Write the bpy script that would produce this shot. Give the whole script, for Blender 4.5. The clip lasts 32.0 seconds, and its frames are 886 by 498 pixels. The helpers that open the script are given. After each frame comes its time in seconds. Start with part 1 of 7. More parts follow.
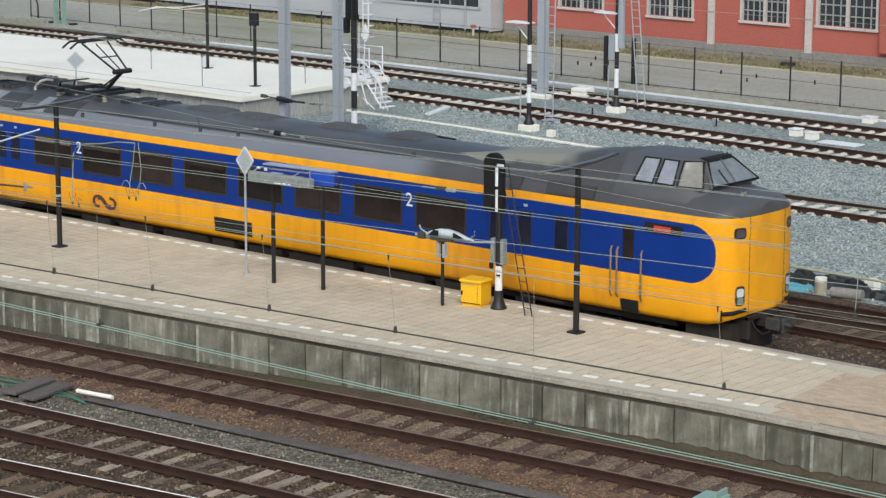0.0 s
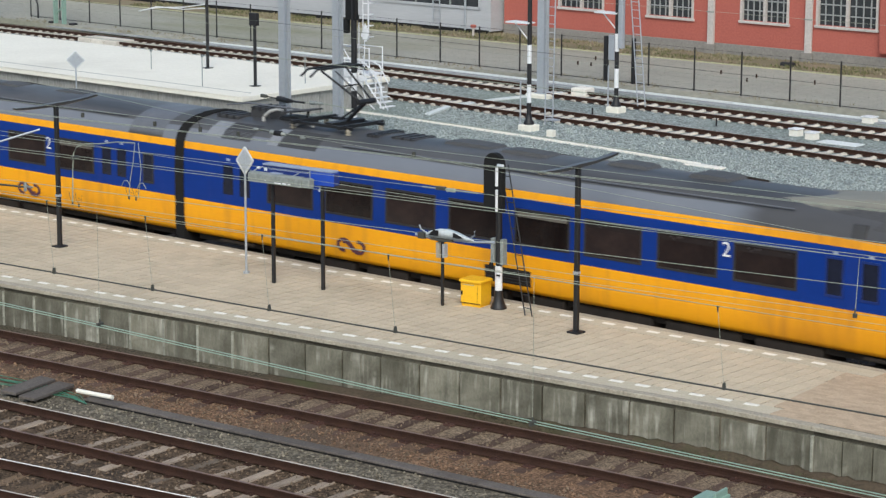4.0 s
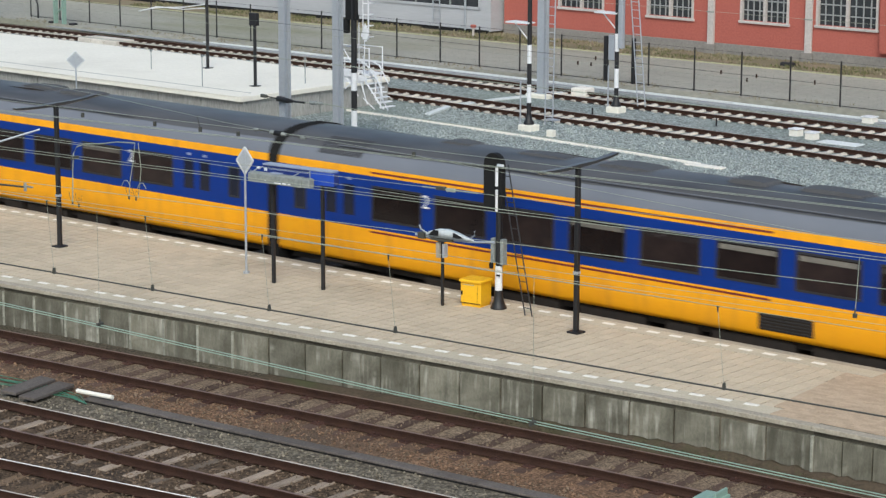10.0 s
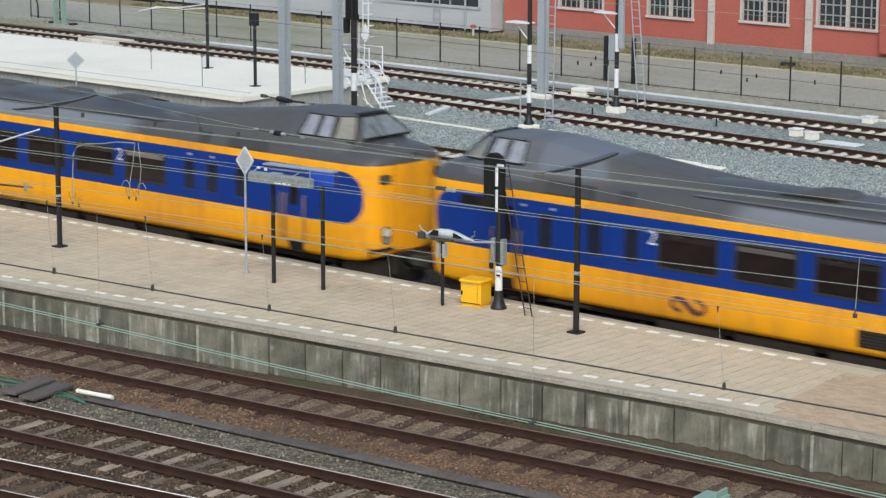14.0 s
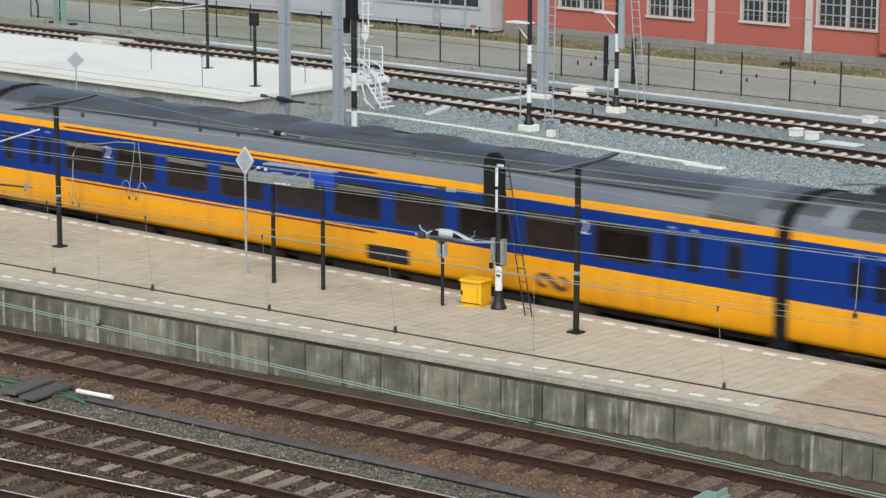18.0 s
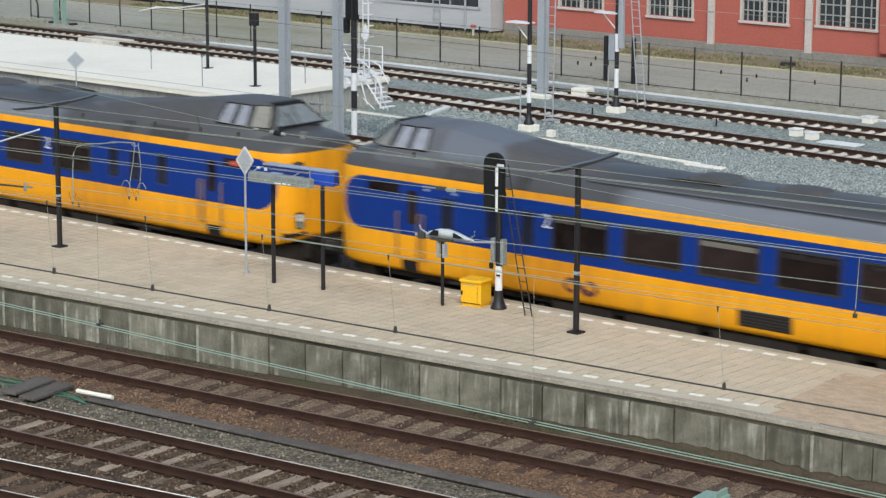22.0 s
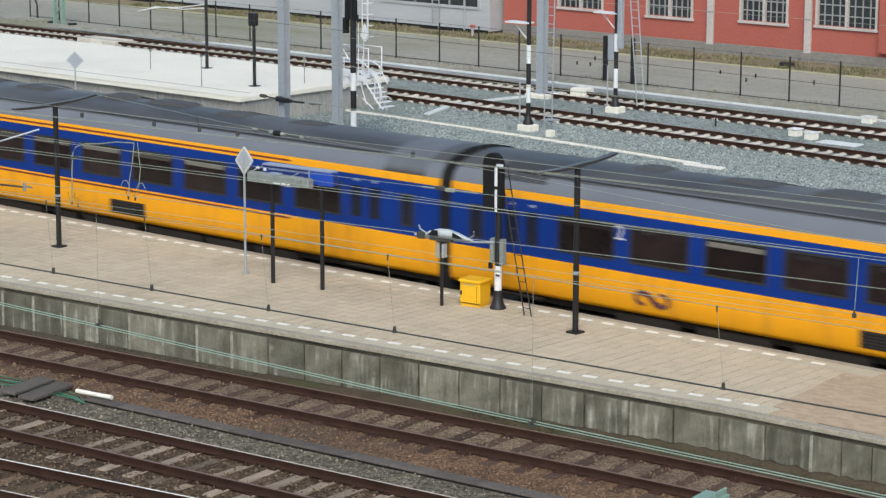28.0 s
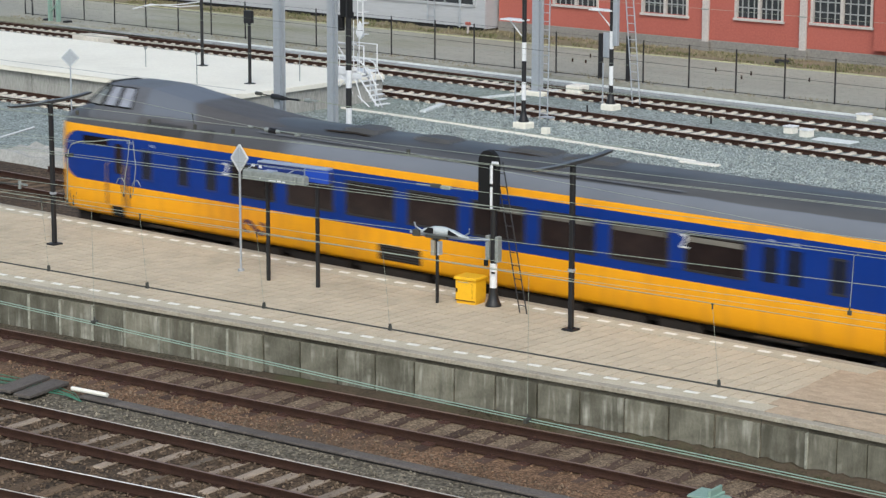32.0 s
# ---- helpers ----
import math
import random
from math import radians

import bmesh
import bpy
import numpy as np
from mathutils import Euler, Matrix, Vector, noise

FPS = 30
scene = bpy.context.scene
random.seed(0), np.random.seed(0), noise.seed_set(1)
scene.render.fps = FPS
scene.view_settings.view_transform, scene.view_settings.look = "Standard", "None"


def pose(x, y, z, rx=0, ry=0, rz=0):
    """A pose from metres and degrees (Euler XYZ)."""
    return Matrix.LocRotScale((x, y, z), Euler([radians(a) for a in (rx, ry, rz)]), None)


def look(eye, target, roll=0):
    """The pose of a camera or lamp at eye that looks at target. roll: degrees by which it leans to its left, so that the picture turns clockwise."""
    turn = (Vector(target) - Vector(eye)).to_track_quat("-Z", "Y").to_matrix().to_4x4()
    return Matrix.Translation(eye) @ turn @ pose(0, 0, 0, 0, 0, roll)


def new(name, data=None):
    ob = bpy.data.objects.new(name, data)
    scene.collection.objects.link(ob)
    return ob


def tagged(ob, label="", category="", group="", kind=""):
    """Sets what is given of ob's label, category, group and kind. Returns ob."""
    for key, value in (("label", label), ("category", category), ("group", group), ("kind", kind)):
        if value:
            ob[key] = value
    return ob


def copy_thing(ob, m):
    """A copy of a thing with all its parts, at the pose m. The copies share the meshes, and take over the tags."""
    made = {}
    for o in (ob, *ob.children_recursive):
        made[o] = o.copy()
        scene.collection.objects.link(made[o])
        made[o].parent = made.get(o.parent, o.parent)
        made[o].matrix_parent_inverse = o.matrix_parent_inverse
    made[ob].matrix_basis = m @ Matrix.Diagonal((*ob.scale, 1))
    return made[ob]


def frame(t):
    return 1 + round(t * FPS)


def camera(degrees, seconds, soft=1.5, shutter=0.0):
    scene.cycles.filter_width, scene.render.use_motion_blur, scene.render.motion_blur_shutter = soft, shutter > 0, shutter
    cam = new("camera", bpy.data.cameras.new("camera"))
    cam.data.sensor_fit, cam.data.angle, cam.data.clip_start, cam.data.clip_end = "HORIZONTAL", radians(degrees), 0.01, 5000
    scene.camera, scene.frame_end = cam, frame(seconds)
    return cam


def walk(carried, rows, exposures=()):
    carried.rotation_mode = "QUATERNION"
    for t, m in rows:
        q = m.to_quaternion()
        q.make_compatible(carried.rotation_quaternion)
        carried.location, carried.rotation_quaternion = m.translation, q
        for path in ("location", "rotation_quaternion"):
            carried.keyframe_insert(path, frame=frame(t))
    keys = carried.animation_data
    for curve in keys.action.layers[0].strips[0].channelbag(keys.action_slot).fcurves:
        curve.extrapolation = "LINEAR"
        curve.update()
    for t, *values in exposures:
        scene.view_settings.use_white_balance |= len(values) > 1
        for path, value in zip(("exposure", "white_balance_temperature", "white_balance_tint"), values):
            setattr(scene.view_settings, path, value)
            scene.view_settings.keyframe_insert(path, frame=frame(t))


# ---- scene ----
# The x axis runs along the train's track, y leads away over the yard, z is height over the rails.
LENS = 20.978
EYE = Vector((0.0, 0.0, 12.625))
TH, PHI, ROLL = radians(11.2406), radians(41.0941), 0.163
AXIS = Vector((-math.sin(PHI) * math.cos(TH), math.cos(PHI) * math.cos(TH), -math.sin(TH)))
SIDE = Vector((math.cos(PHI), math.sin(PHI), 0.0))
RISE = SIDE.cross(AXIS)


def aim(a, b):
    """Camera pose turned by a to the right and b upwards, in thousandths of a radian."""
    return look(EYE, EYE + 100 * (AXIS + SIDE * a / 1000 + RISE * b / 1000), ROLL)


cam = camera(LENS, 32.0, soft=1.35, shutter=0.7)
walk(cam, [(0.0, aim(0, 0)), (14.0, aim(0, 0)), (27.6, aim(0, 0)), (28.0, aim(0.3, 0.0)), (28.5, aim(0.0, -0.75)), (29.0, aim(0.28, -0.75)),
           (29.5, aim(0.66, -1.0)), (30.0, aim(0.66, -0.9)), (30.5, aim(0.45, -0.25)), (31.0, aim(0.24, -1.05)), (31.5, aim(0.38, -0.7)),
           (32.0, aim(2.2, -1.06))], exposures=[(0.0, 0.485, 6330, 6.0), (32.0, 0.485, 6330, 6.0)])

# ---- light: overcast day ----
world = bpy.data.worlds.new("overcast_sky")
scene.world = world
world.use_nodes = True
wn = world.node_tree.nodes
sky = wn.new("ShaderNodeTexSky")
sky.sky_type = "NISHITA"
sky.sun_disc = False
sky.sun_elevation = radians(42)
sky.sun_rotation = radians(141)
sky.dust_density = 2.0
sky.ozone_density = 0.6
wn["Background"].inputs["Strength"].default_value = 0.12
world.node_tree.links.new(sky.outputs["Color"], wn["Background"].inputs["Color"])
sun = new("sun", bpy.data.lights.new("sun", "SUN"))
sun.data.energy = 1.7
sun.data.angle = radians(35)
sun.data.color = (1.0, 0.975, 0.90)
sun.matrix_world = look((28, -40, 95), (-38, 42, 0))

# ---- materials ----


def mat(name, a, b=None, rough=0.7, metal=0.0, scale=4.0, fine=40.0, bump=0.15, depth=0.01, spec=0.4, stretch=(1, 1, 1), rand=0.0, cell=0.0, dirt=None, dirt_at=0.6, grain=0.35):
    """A surface with two colours mixed at two scales, fine relief, optional stone cells and stains."""
    m = bpy.data.materials.new(name)
    m.use_nodes = True
    n, l = m.node_tree.nodes, m.node_tree.links
    bsdf = n["Principled BSDF"]
    bsdf.inputs["Metallic"].default_value = metal
    bsdf.inputs["Specular IOR Level"].default_value = spec
    b = b or tuple(v * 0.8 for v in a)
    if rough >= 0.85:
        bsdf.inputs["Specular IOR Level"].default_value = min(spec, 0.12)
    co = n.new("ShaderNodeTexCoord")
    mp = n.new("ShaderNodeMapping")
    mp.inputs["Scale"].default_value = stretch
    l.new(co.outputs["Object"], mp.inputs["Vector"])

    def tex(s, detail):
        t = n.new("ShaderNodeTexNoise")
        t.inputs["Scale"].default_value, t.inputs["Detail"].default_value, t.inputs["Roughness"].default_value = s, detail, 0.6
        l.new(mp.outputs["Vector"], t.inputs["Vector"])
        return t

    def mix(fac, c1, c2, kind="MIX"):
        x = n.new("ShaderNodeMix")
        x.data_type, x.blend_type = "RGBA", kind
        for sock, v in ((x.inputs[0], fac), (x.inputs[6], c1), (x.inputs[7], c2)):
            if isinstance(v, bpy.types.NodeSocket):
                l.new(v, sock)
            else:
                sock.default_value = (*v, 1) if isinstance(v, tuple) else v
        return x.outputs[2]

    def ramp(sock, lo, hi):
        r = n.new("ShaderNodeMapRange")
        r.inputs[1].default_value, r.inputs[2].default_value = lo, hi
        l.new(sock, r.inputs[0])
        return r.outputs[0]

    big, small = tex(scale, 5.0), tex(fine, 3.0)
    col = mix(ramp(big.outputs[0], 0.3, 0.7), a, b)
    col = mix(grain, col, mix(ramp(small.outputs[0], 0.3, 0.7), tuple(min(v * 1.3, 1) for v in a), tuple(v * 0.62 for v in b)))
    height = small.outputs[0]
    if cell:
        v = n.new("ShaderNodeTexVoronoi")
        v.inputs["Scale"].default_value = cell
        l.new(mp.outputs["Vector"], v.inputs["Vector"])
        grey = n.new("ShaderNodeSeparateColor")
        l.new(v.outputs["Color"], grey.inputs[0])
        tone = mix(grey.outputs[0], (0.45, 0.45, 0.45), (1.5, 1.5, 1.5))
        col = mix(0.85, col, tone, "MULTIPLY")
        # cells darken towards their gaps: shade between stones put into the colour
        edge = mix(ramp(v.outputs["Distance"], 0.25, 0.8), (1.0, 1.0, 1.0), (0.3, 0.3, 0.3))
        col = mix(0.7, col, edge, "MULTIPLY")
        inv = n.new("ShaderNodeMath")
        inv.operation = "SUBTRACT"
        inv.inputs[0].default_value = 1.0
        l.new(v.outputs["Distance"], inv.inputs[1])
        height = inv.outputs[0]
    if dirt:
        stain = tex(scale * 0.35, 8.0)
        col = mix(ramp(stain.outputs[0], dirt_at - 0.12, dirt_at + 0.12), col, dirt)
    if rand:
        oi = n.new("ShaderNodeObjectInfo")
        geo = n.new("ShaderNodeNewGeometry")
        add = n.new("ShaderNodeMath")
        add.operation = "ADD"
        l.new(oi.outputs["Random"], add.inputs[0])
        l.new(geo.outputs["Random Per Island"], add.inputs[1])
        fr = n.new("ShaderNodeMath")
        fr.operation = "FRACT"
        l.new(add.outputs[0], fr.inputs[0])
        tone = mix(fr.outputs[0], (1 - rand,) * 3, (1 + rand,) * 3)
        col = mix(1.0, col, tone, "MULTIPLY")
    l.new(col, bsdf.inputs["Base Color"])
    r = n.new("ShaderNodeMapRange")
    r.inputs[3].default_value, r.inputs[4].default_value = max(rough - 0.12, 0.03), min(rough + 0.12, 1)
    l.new(big.outputs[0], r.inputs[0])
    l.new(r.outputs[0], bsdf.inputs["Roughness"])
    if bump:
        bn = n.new("ShaderNodeBump")
        bn.inputs["Strength"].default_value, bn.inputs["Distance"].default_value = bump, depth
        l.new(height, bn.inputs["Height"])
        l.new(bn.outputs[0], bsdf.inputs["Normal"])
    return m


def livery(name, oval):
    """Painted car body: yellow below, blue window band, yellow line, dark roof; oval: the blue band ends in a round tip."""
    m = mat(name, (0.80, 0.355, 0.010), (0.76, 0.32, 0.010), rough=0.42, scale=1.2, fine=14, bump=0.006, spec=0.2, stretch=(0.5, 1, 1.5), grain=0.05)
    n, l = m.node_tree.nodes, m.node_tree.links
    bsdf = n["Principled BSDF"]
    yellow = bsdf.inputs["Base Color"].links[0].from_socket
    co = n.new("ShaderNodeTexCoord")
    xyz = n.new("ShaderNodeSeparateXYZ")
    l.new(co.outputs["Object"], xyz.inputs[0])

    def op(kind, a, b=None, c=None):
        x = n.new("ShaderNodeMath")
        x.operation = kind
        for k, v in enumerate((a, b, c)):
            if v is None:
                continue
            if isinstance(v, bpy.types.NodeSocket):
                l.new(v, x.inputs[k])
            else:
                x.inputs[k].default_value = v
        return x.outputs[0]

    def mix(fac, c1, c2):
        x = n.new("ShaderNodeMix")
        x.data_type = "RGBA"
        l.new(fac, x.inputs[0])
        for sock, v in ((x.inputs[6], c1), (x.inputs[7], c2)):
            if isinstance(v, bpy.types.NodeSocket):
                l.new(v, sock)
            else:
                sock.default_value = (*v, 1)
        return x.outputs[2]

    z, x = xyz.outputs[2], xyz.outputs[0]
    zz = op("ADD", z, 0.0)
    band = op("MULTIPLY", op("GREATER_THAN", zz, 1.87), op("LESS_THAN", zz, 3.15))
    if oval:
        dx = op("DIVIDE", op("MAXIMUM", op("SUBTRACT", x, 24.95), 0.0), 0.78)
        dz = op("DIVIDE", op("SUBTRACT", zz, 2.51), 0.66)
        r2 = op("ADD", op("POWER", dx, 2.0), op("POWER", op("ABSOLUTE", dz), 2.6))
        band = op("MULTIPLY", band, op("LESS_THAN", r2, 1.0))
    nz = n.new("ShaderNodeTexNoise")
    nz.inputs["Scale"].default_value, nz.inputs["Detail"].default_value = 2.5, 6.0
    l.new(co.outputs["Object"], nz.inputs["Vector"])
    blue = mix(nz.outputs[0], (0.003, 0.026, 0.175), (0.004, 0.032, 0.22))
    col = mix(band, yellow, blue)
    # grime on the lower side
    mp = n.new("ShaderNodeMapping")
    mp.inputs["Scale"].default_value = (2.2, 1.0, 0.35)
    l.new(co.outputs["Object"], mp.inputs["Vector"])
    gr = n.new("ShaderNodeTexNoise")
    gr.inputs["Scale"].default_value, gr.inputs["Detail"].default_value = 1.6, 8.0
    l.new(mp.outputs[0], gr.inputs["Vector"])
    film = op("MULTIPLY", op("MAXIMUM", op("SUBTRACT", gr.outputs[0], 0.50), 0.0), op("SUBTRACT", 1.1, op("MULTIPLY", band, 1.0)))
    col = mix(film, col, (0.25, 0.12, 0.05))
    if oval:
        dust = op("MULTIPLY", op("SUBTRACT", 1.0, op("MINIMUM", op("ABSOLUTE", op("DIVIDE", op("SUBTRACT", x, 19.3), 2.3)), 1.0)), op("MULTIPLY", gr.outputs[0], op("SUBTRACT", 1.0, band)))
        col = mix(dust, col, (0.40, 0.15, 0.022))
    # dark roof with lighter dusty streaks
    rn = n.new("ShaderNodeTexNoise")
    rn.inputs["Scale"].default_value, rn.inputs["Detail"].default_value = 1.1, 7.0
    mr = n.new("ShaderNodeMapping")
    mr.inputs["Scale"].default_value = (0.5, 2.0, 1.0)
    l.new(co.outputs["Object"], mr.inputs["Vector"])
    l.new(mr.outputs[0], rn.inputs["Vector"])
    roof = mix(rn.outputs[0], (0.135, 0.147, 0.172), (0.185, 0.198, 0.225))
    # greyer upper roof with soot patches along the ridge
    crown = mix(rn.outputs[0], (0.058, 0.058, 0.059), (0.108, 0.107, 0.110))
    soot = mix(rn.outputs[0], (0.036, 0.037, 0.04), (0.07, 0.071, 0.075))

    def step(v, lo, hi):
        r = n.new("ShaderNodeMapRange")
        r.interpolation_type = "SMOOTHSTEP"
        r.inputs[1].default_value, r.inputs[2].default_value = lo, hi
        l.new(v, r.inputs[0])
        return r.outputs[0]
    high = op("ADD", zz, op("MULTIPLY", op("SUBTRACT", rn.outputs[0], 0.5), 0.10))
    roof = mix(step(high, 3.64, 3.675), roof, crown)
    if oval:
        # the roof round the cab is painted darker
        roof = mix(step(op("ADD", x, op("MULTIPLY", rn.outputs[0], 1.2)), 17.4, 18.4), roof, mix(rn.outputs[0], (0.058, 0.058, 0.061), (0.090, 0.090, 0.095)))
    sn = n.new("ShaderNodeTexNoise")
    sn.inputs["Scale"].default_value, sn.inputs["Detail"].default_value = 0.55, 6.0
    l.new(mr.outputs[0], sn.inputs["Vector"])
    patch = op("MULTIPLY", step(sn.outputs[0], 0.42, 0.58), step(high, 3.72, 3.84))
    roof = mix(patch, roof, soot)
    edge = op("GREATER_THAN", zz, 3.335)
    col = mix(edge, col, roof)
    l.new(col, bsdf.inputs["Base Color"])
    return m


def hump_mat(name, base, top, x0, x1, half, slant):
    """Cab hump paint, with a second tone between x0 and x1 over the middle width half; slant leans the border."""
    m = mat(name, base, tuple(v * 0.78 for v in base), rough=0.65, scale=1.3, fine=20, bump=0.03, stretch=(0.5, 2, 1))
    n, l = m.node_tree.nodes, m.node_tree.links
    bsdf = n["Principled BSDF"]
    co, xyz, nz = n.new("ShaderNodeTexCoord"), n.new("ShaderNodeSeparateXYZ"), n.new("ShaderNodeTexNoise")
    l.new(co.outputs["Object"], xyz.inputs[0])
    l.new(co.outputs["Object"], nz.inputs["Vector"])
    nz.inputs["Scale"].default_value, nz.inputs["Detail"].default_value = 2.2, 6.0

    def op(kind, *vals):
        x = n.new("ShaderNodeMath")
        x.operation = kind
        for k, v in enumerate(vals):
            if isinstance(v, bpy.types.NodeSocket):
                l.new(v, x.inputs[k])
            else:
                x.inputs[k].default_value = v
        return x.outputs[0]

    def soft(v, lo, hi):
        r = n.new("ShaderNodeMapRange")
        r.interpolation_type = "SMOOTHSTEP"
        r.inputs[1].default_value, r.inputs[2].default_value = lo, hi
        l.new(v, r.inputs[0])
        return r.outputs[0]
    wob = op("MULTIPLY", op("SUBTRACT", nz.outputs[0], 0.5), 0.25)
    x = op("ADD", op("ADD", xyz.outputs[0], wob), op("MULTIPLY", xyz.outputs[2], slant))
    wide = op("ADD", op("ABSOLUTE", xyz.outputs[1]), wob)
    mask = op("MULTIPLY", op("MULTIPLY", soft(x, x0 - 0.15, x0 + 0.15), soft(op("MULTIPLY", x, -1.0), -x1 - 0.3, -x1 + 0.3)), soft(op("MULTIPLY", wide, -1.0), -half - 0.07, -half + 0.07))
    mix = n.new("ShaderNodeMix")
    mix.data_type = "RGBA"
    l.new(mask, mix.inputs[0])
    l.new(bsdf.inputs["Base Color"].links[0].from_socket, mix.inputs[6])
    mix.inputs[7].default_value = (*top, 1)
    l.new(mix.outputs[2], bsdf.inputs["Base Color"])
    return m


def plain(name, colour, rough=0.5, metal=0.0, spec=0.5):
    return mat(name, colour, tuple(v * 0.86 for v in colour), rough=rough, metal=metal, scale=7, fine=60, bump=0.05, spec=spec)


def wall_panel_mat():
    """Stained greenish concrete with pale lime runs down the face."""
    m = mat("weathered_concrete_panel", (0.238, 0.226, 0.180), (0.133, 0.127, 0.099), rough=0.92, scale=1.9, fine=13, bump=0.0, stretch=(1.2, 1.2, 0.9), rand=0.3, dirt=(0.075, 0.073, 0.052), dirt_at=0.56, grain=0.25)
    n, l = m.node_tree.nodes, m.node_tree.links
    bsdf = n["Principled BSDF"]
    base = bsdf.inputs["Base Color"].links[0].from_socket
    co = n.new("ShaderNodeTexCoord")
    geo = n.new("ShaderNodeNewGeometry")

    def field(source, scale, stretch, detail, lo, hi):
        mp = n.new("ShaderNodeMapping")
        mp.inputs["Scale"].default_value = stretch
        l.new(source, mp.inputs["Vector"])
        t = n.new("ShaderNodeTexNoise")
        t.inputs["Scale"].default_value, t.inputs["Detail"].default_value = scale, detail
        l.new(mp.outputs[0], t.inputs["Vector"])
        r = n.new("ShaderNodeMapRange")
        r.inputs[1].default_value, r.inputs[2].default_value = lo, hi
        l.new(t.outputs[0], r.inputs[0])
        return r.outputs[0]
    runs = field(geo.outputs["Position"], 1.0, (7.0, 0.5, 0.7), 6.0, 0.50, 0.70)
    patch = field(geo.outputs["Position"], 1.3, (1.0, 1.0, 1.6), 4.0, 0.42, 0.62)
    both = n.new("ShaderNodeMath")
    both.operation = "MULTIPLY"
    l.new(runs, both.inputs[0])
    l.new(patch, both.inputs[1])
    x = n.new("ShaderNodeMix")
    x.data_type = "RGBA"
    l.new(both.outputs[0], x.inputs[0])
    l.new(base, x.inputs[6])
    x.inputs[7].default_value = (0.42, 0.41, 0.35, 1)
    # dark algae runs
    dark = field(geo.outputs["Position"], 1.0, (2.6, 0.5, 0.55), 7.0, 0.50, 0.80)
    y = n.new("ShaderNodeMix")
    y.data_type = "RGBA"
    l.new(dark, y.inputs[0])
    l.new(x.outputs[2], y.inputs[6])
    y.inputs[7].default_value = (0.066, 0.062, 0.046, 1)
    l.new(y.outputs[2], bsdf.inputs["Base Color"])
    return m


M_LIV_END = livery("livery_cab_car", True)
M_LIV_MID = livery("livery_middle_car", False)
M_BLUE = plain("blue_paint", (0.004, 0.022, 0.15), 0.4)
M_HATCH = mat("roof_hatch", (0.035, 0.035, 0.038), (0.06, 0.06, 0.063), rough=0.75, scale=2, fine=30, bump=0.05)
M_ROOF = mat("roof_grey", (0.066, 0.067, 0.071), (0.092, 0.093, 0.099), rough=0.6, scale=2, fine=30, bump=0.05)
M_VENTROOF = mat("roof_ventilator", (0.058, 0.058, 0.060), (0.085, 0.085, 0.088), rough=0.75, scale=2, fine=30, bump=0.05)
M_DUST = hump_mat("roof_dusty", (0.066, 0.065, 0.067), (0.215, 0.205, 0.170), 17.0, 21.4, 0.92, 0.0)
M_PALEHUMP = hump_mat("roof_streaked", (0.088, 0.084, 0.086), (0.125, 0.138, 0.164), 18.1, 27.0, 1.13, -0.75)
M_GREYHUMP = hump_mat("roof_streaky_grey", (0.082, 0.080, 0.081), (0.11, 0.109, 0.112), 18.6, 20.2, 3.0, 0.4)
M_PALECAB = mat("roof_pale_grey", (0.115, 0.118, 0.131), (0.09, 0.092, 0.10), rough=0.55, scale=1.5, fine=20, bump=0.03)
M_PANEL = mat("roof_light_panel", (0.135, 0.142, 0.158), (0.11, 0.115, 0.13), rough=0.5, scale=2, fine=30, bump=0.03)
M_BLACK = mat("black_rubber", (0.010, 0.010, 0.011), (0.016, 0.016, 0.016), rough=0.8, scale=6, fine=50, spec=0.2)
M_UNDER = mat("underframe", (0.022, 0.019, 0.017), (0.045, 0.036, 0.03), rough=0.85, scale=3, fine=40, bump=0.3)
M_WINDOW = mat("dark_window_glass", (0.009, 0.007, 0.008), (0.036, 0.024, 0.021), rough=0.12, scale=1.3, fine=6, bump=0.0, spec=0.3, rand=0.45)
M_VENTGLASS = mat("vent_glass", (0.21, 0.195, 0.165), (0.13, 0.122, 0.11), rough=0.25, scale=3, fine=9, bump=0.0)
vn, vl = M_VENTGLASS.node_tree.nodes, M_VENTGLASS.node_tree.links
vent_mix, vent_pick, vent_id = vn.new("ShaderNodeMix"), vn.new("ShaderNodeMapRange"), vn.new("ShaderNodeObjectInfo")
vent_mix.data_type = "RGBA"
vent_pick.inputs[1].default_value, vent_pick.inputs[2].default_value = 0.45, 0.85
vl.new(vent_id.outputs["Random"], vent_pick.inputs[0])
vl.new(vent_pick.outputs[0], vent_mix.inputs[0])
vent_mix.inputs[6].default_value = (0.022, 0.017, 0.017, 1)
vl.new(vn["Principled BSDF"].inputs["Base Color"].links[0].from_socket, vent_mix.inputs[7])
vl.new(vent_mix.outputs[2], vn["Principled BSDF"].inputs["Base Color"])
M_DOORGLASS = mat("door_glass", (0.016, 0.019, 0.035), (0.010, 0.012, 0.024), rough=0.15, scale=1, fine=6, bump=0.0, spec=0.4)
M_SEAL = plain("window_seal", (0.02, 0.02, 0.022), 0.6)
M_HALLGLASS = mat("hall_glass", (0.05, 0.055, 0.06), (0.03, 0.033, 0.036), rough=0.15, scale=0.6, fine=3, bump=0.0, spec=0.5)
# cab panes: reflected sky and light from behind are put into pale base colours
M_SCREEN = mat("windscreen_glass", (0.20, 0.22, 0.23), (0.13, 0.14, 0.14), rough=0.1, scale=1.2, fine=5, bump=0.0, spec=0.7)
M_BEIGEGLASS = mat("beige_quarter_glass", (0.24, 0.23, 0.20), (0.19, 0.185, 0.165), rough=0.2, scale=0.8, fine=5, bump=0.0, spec=0.5)
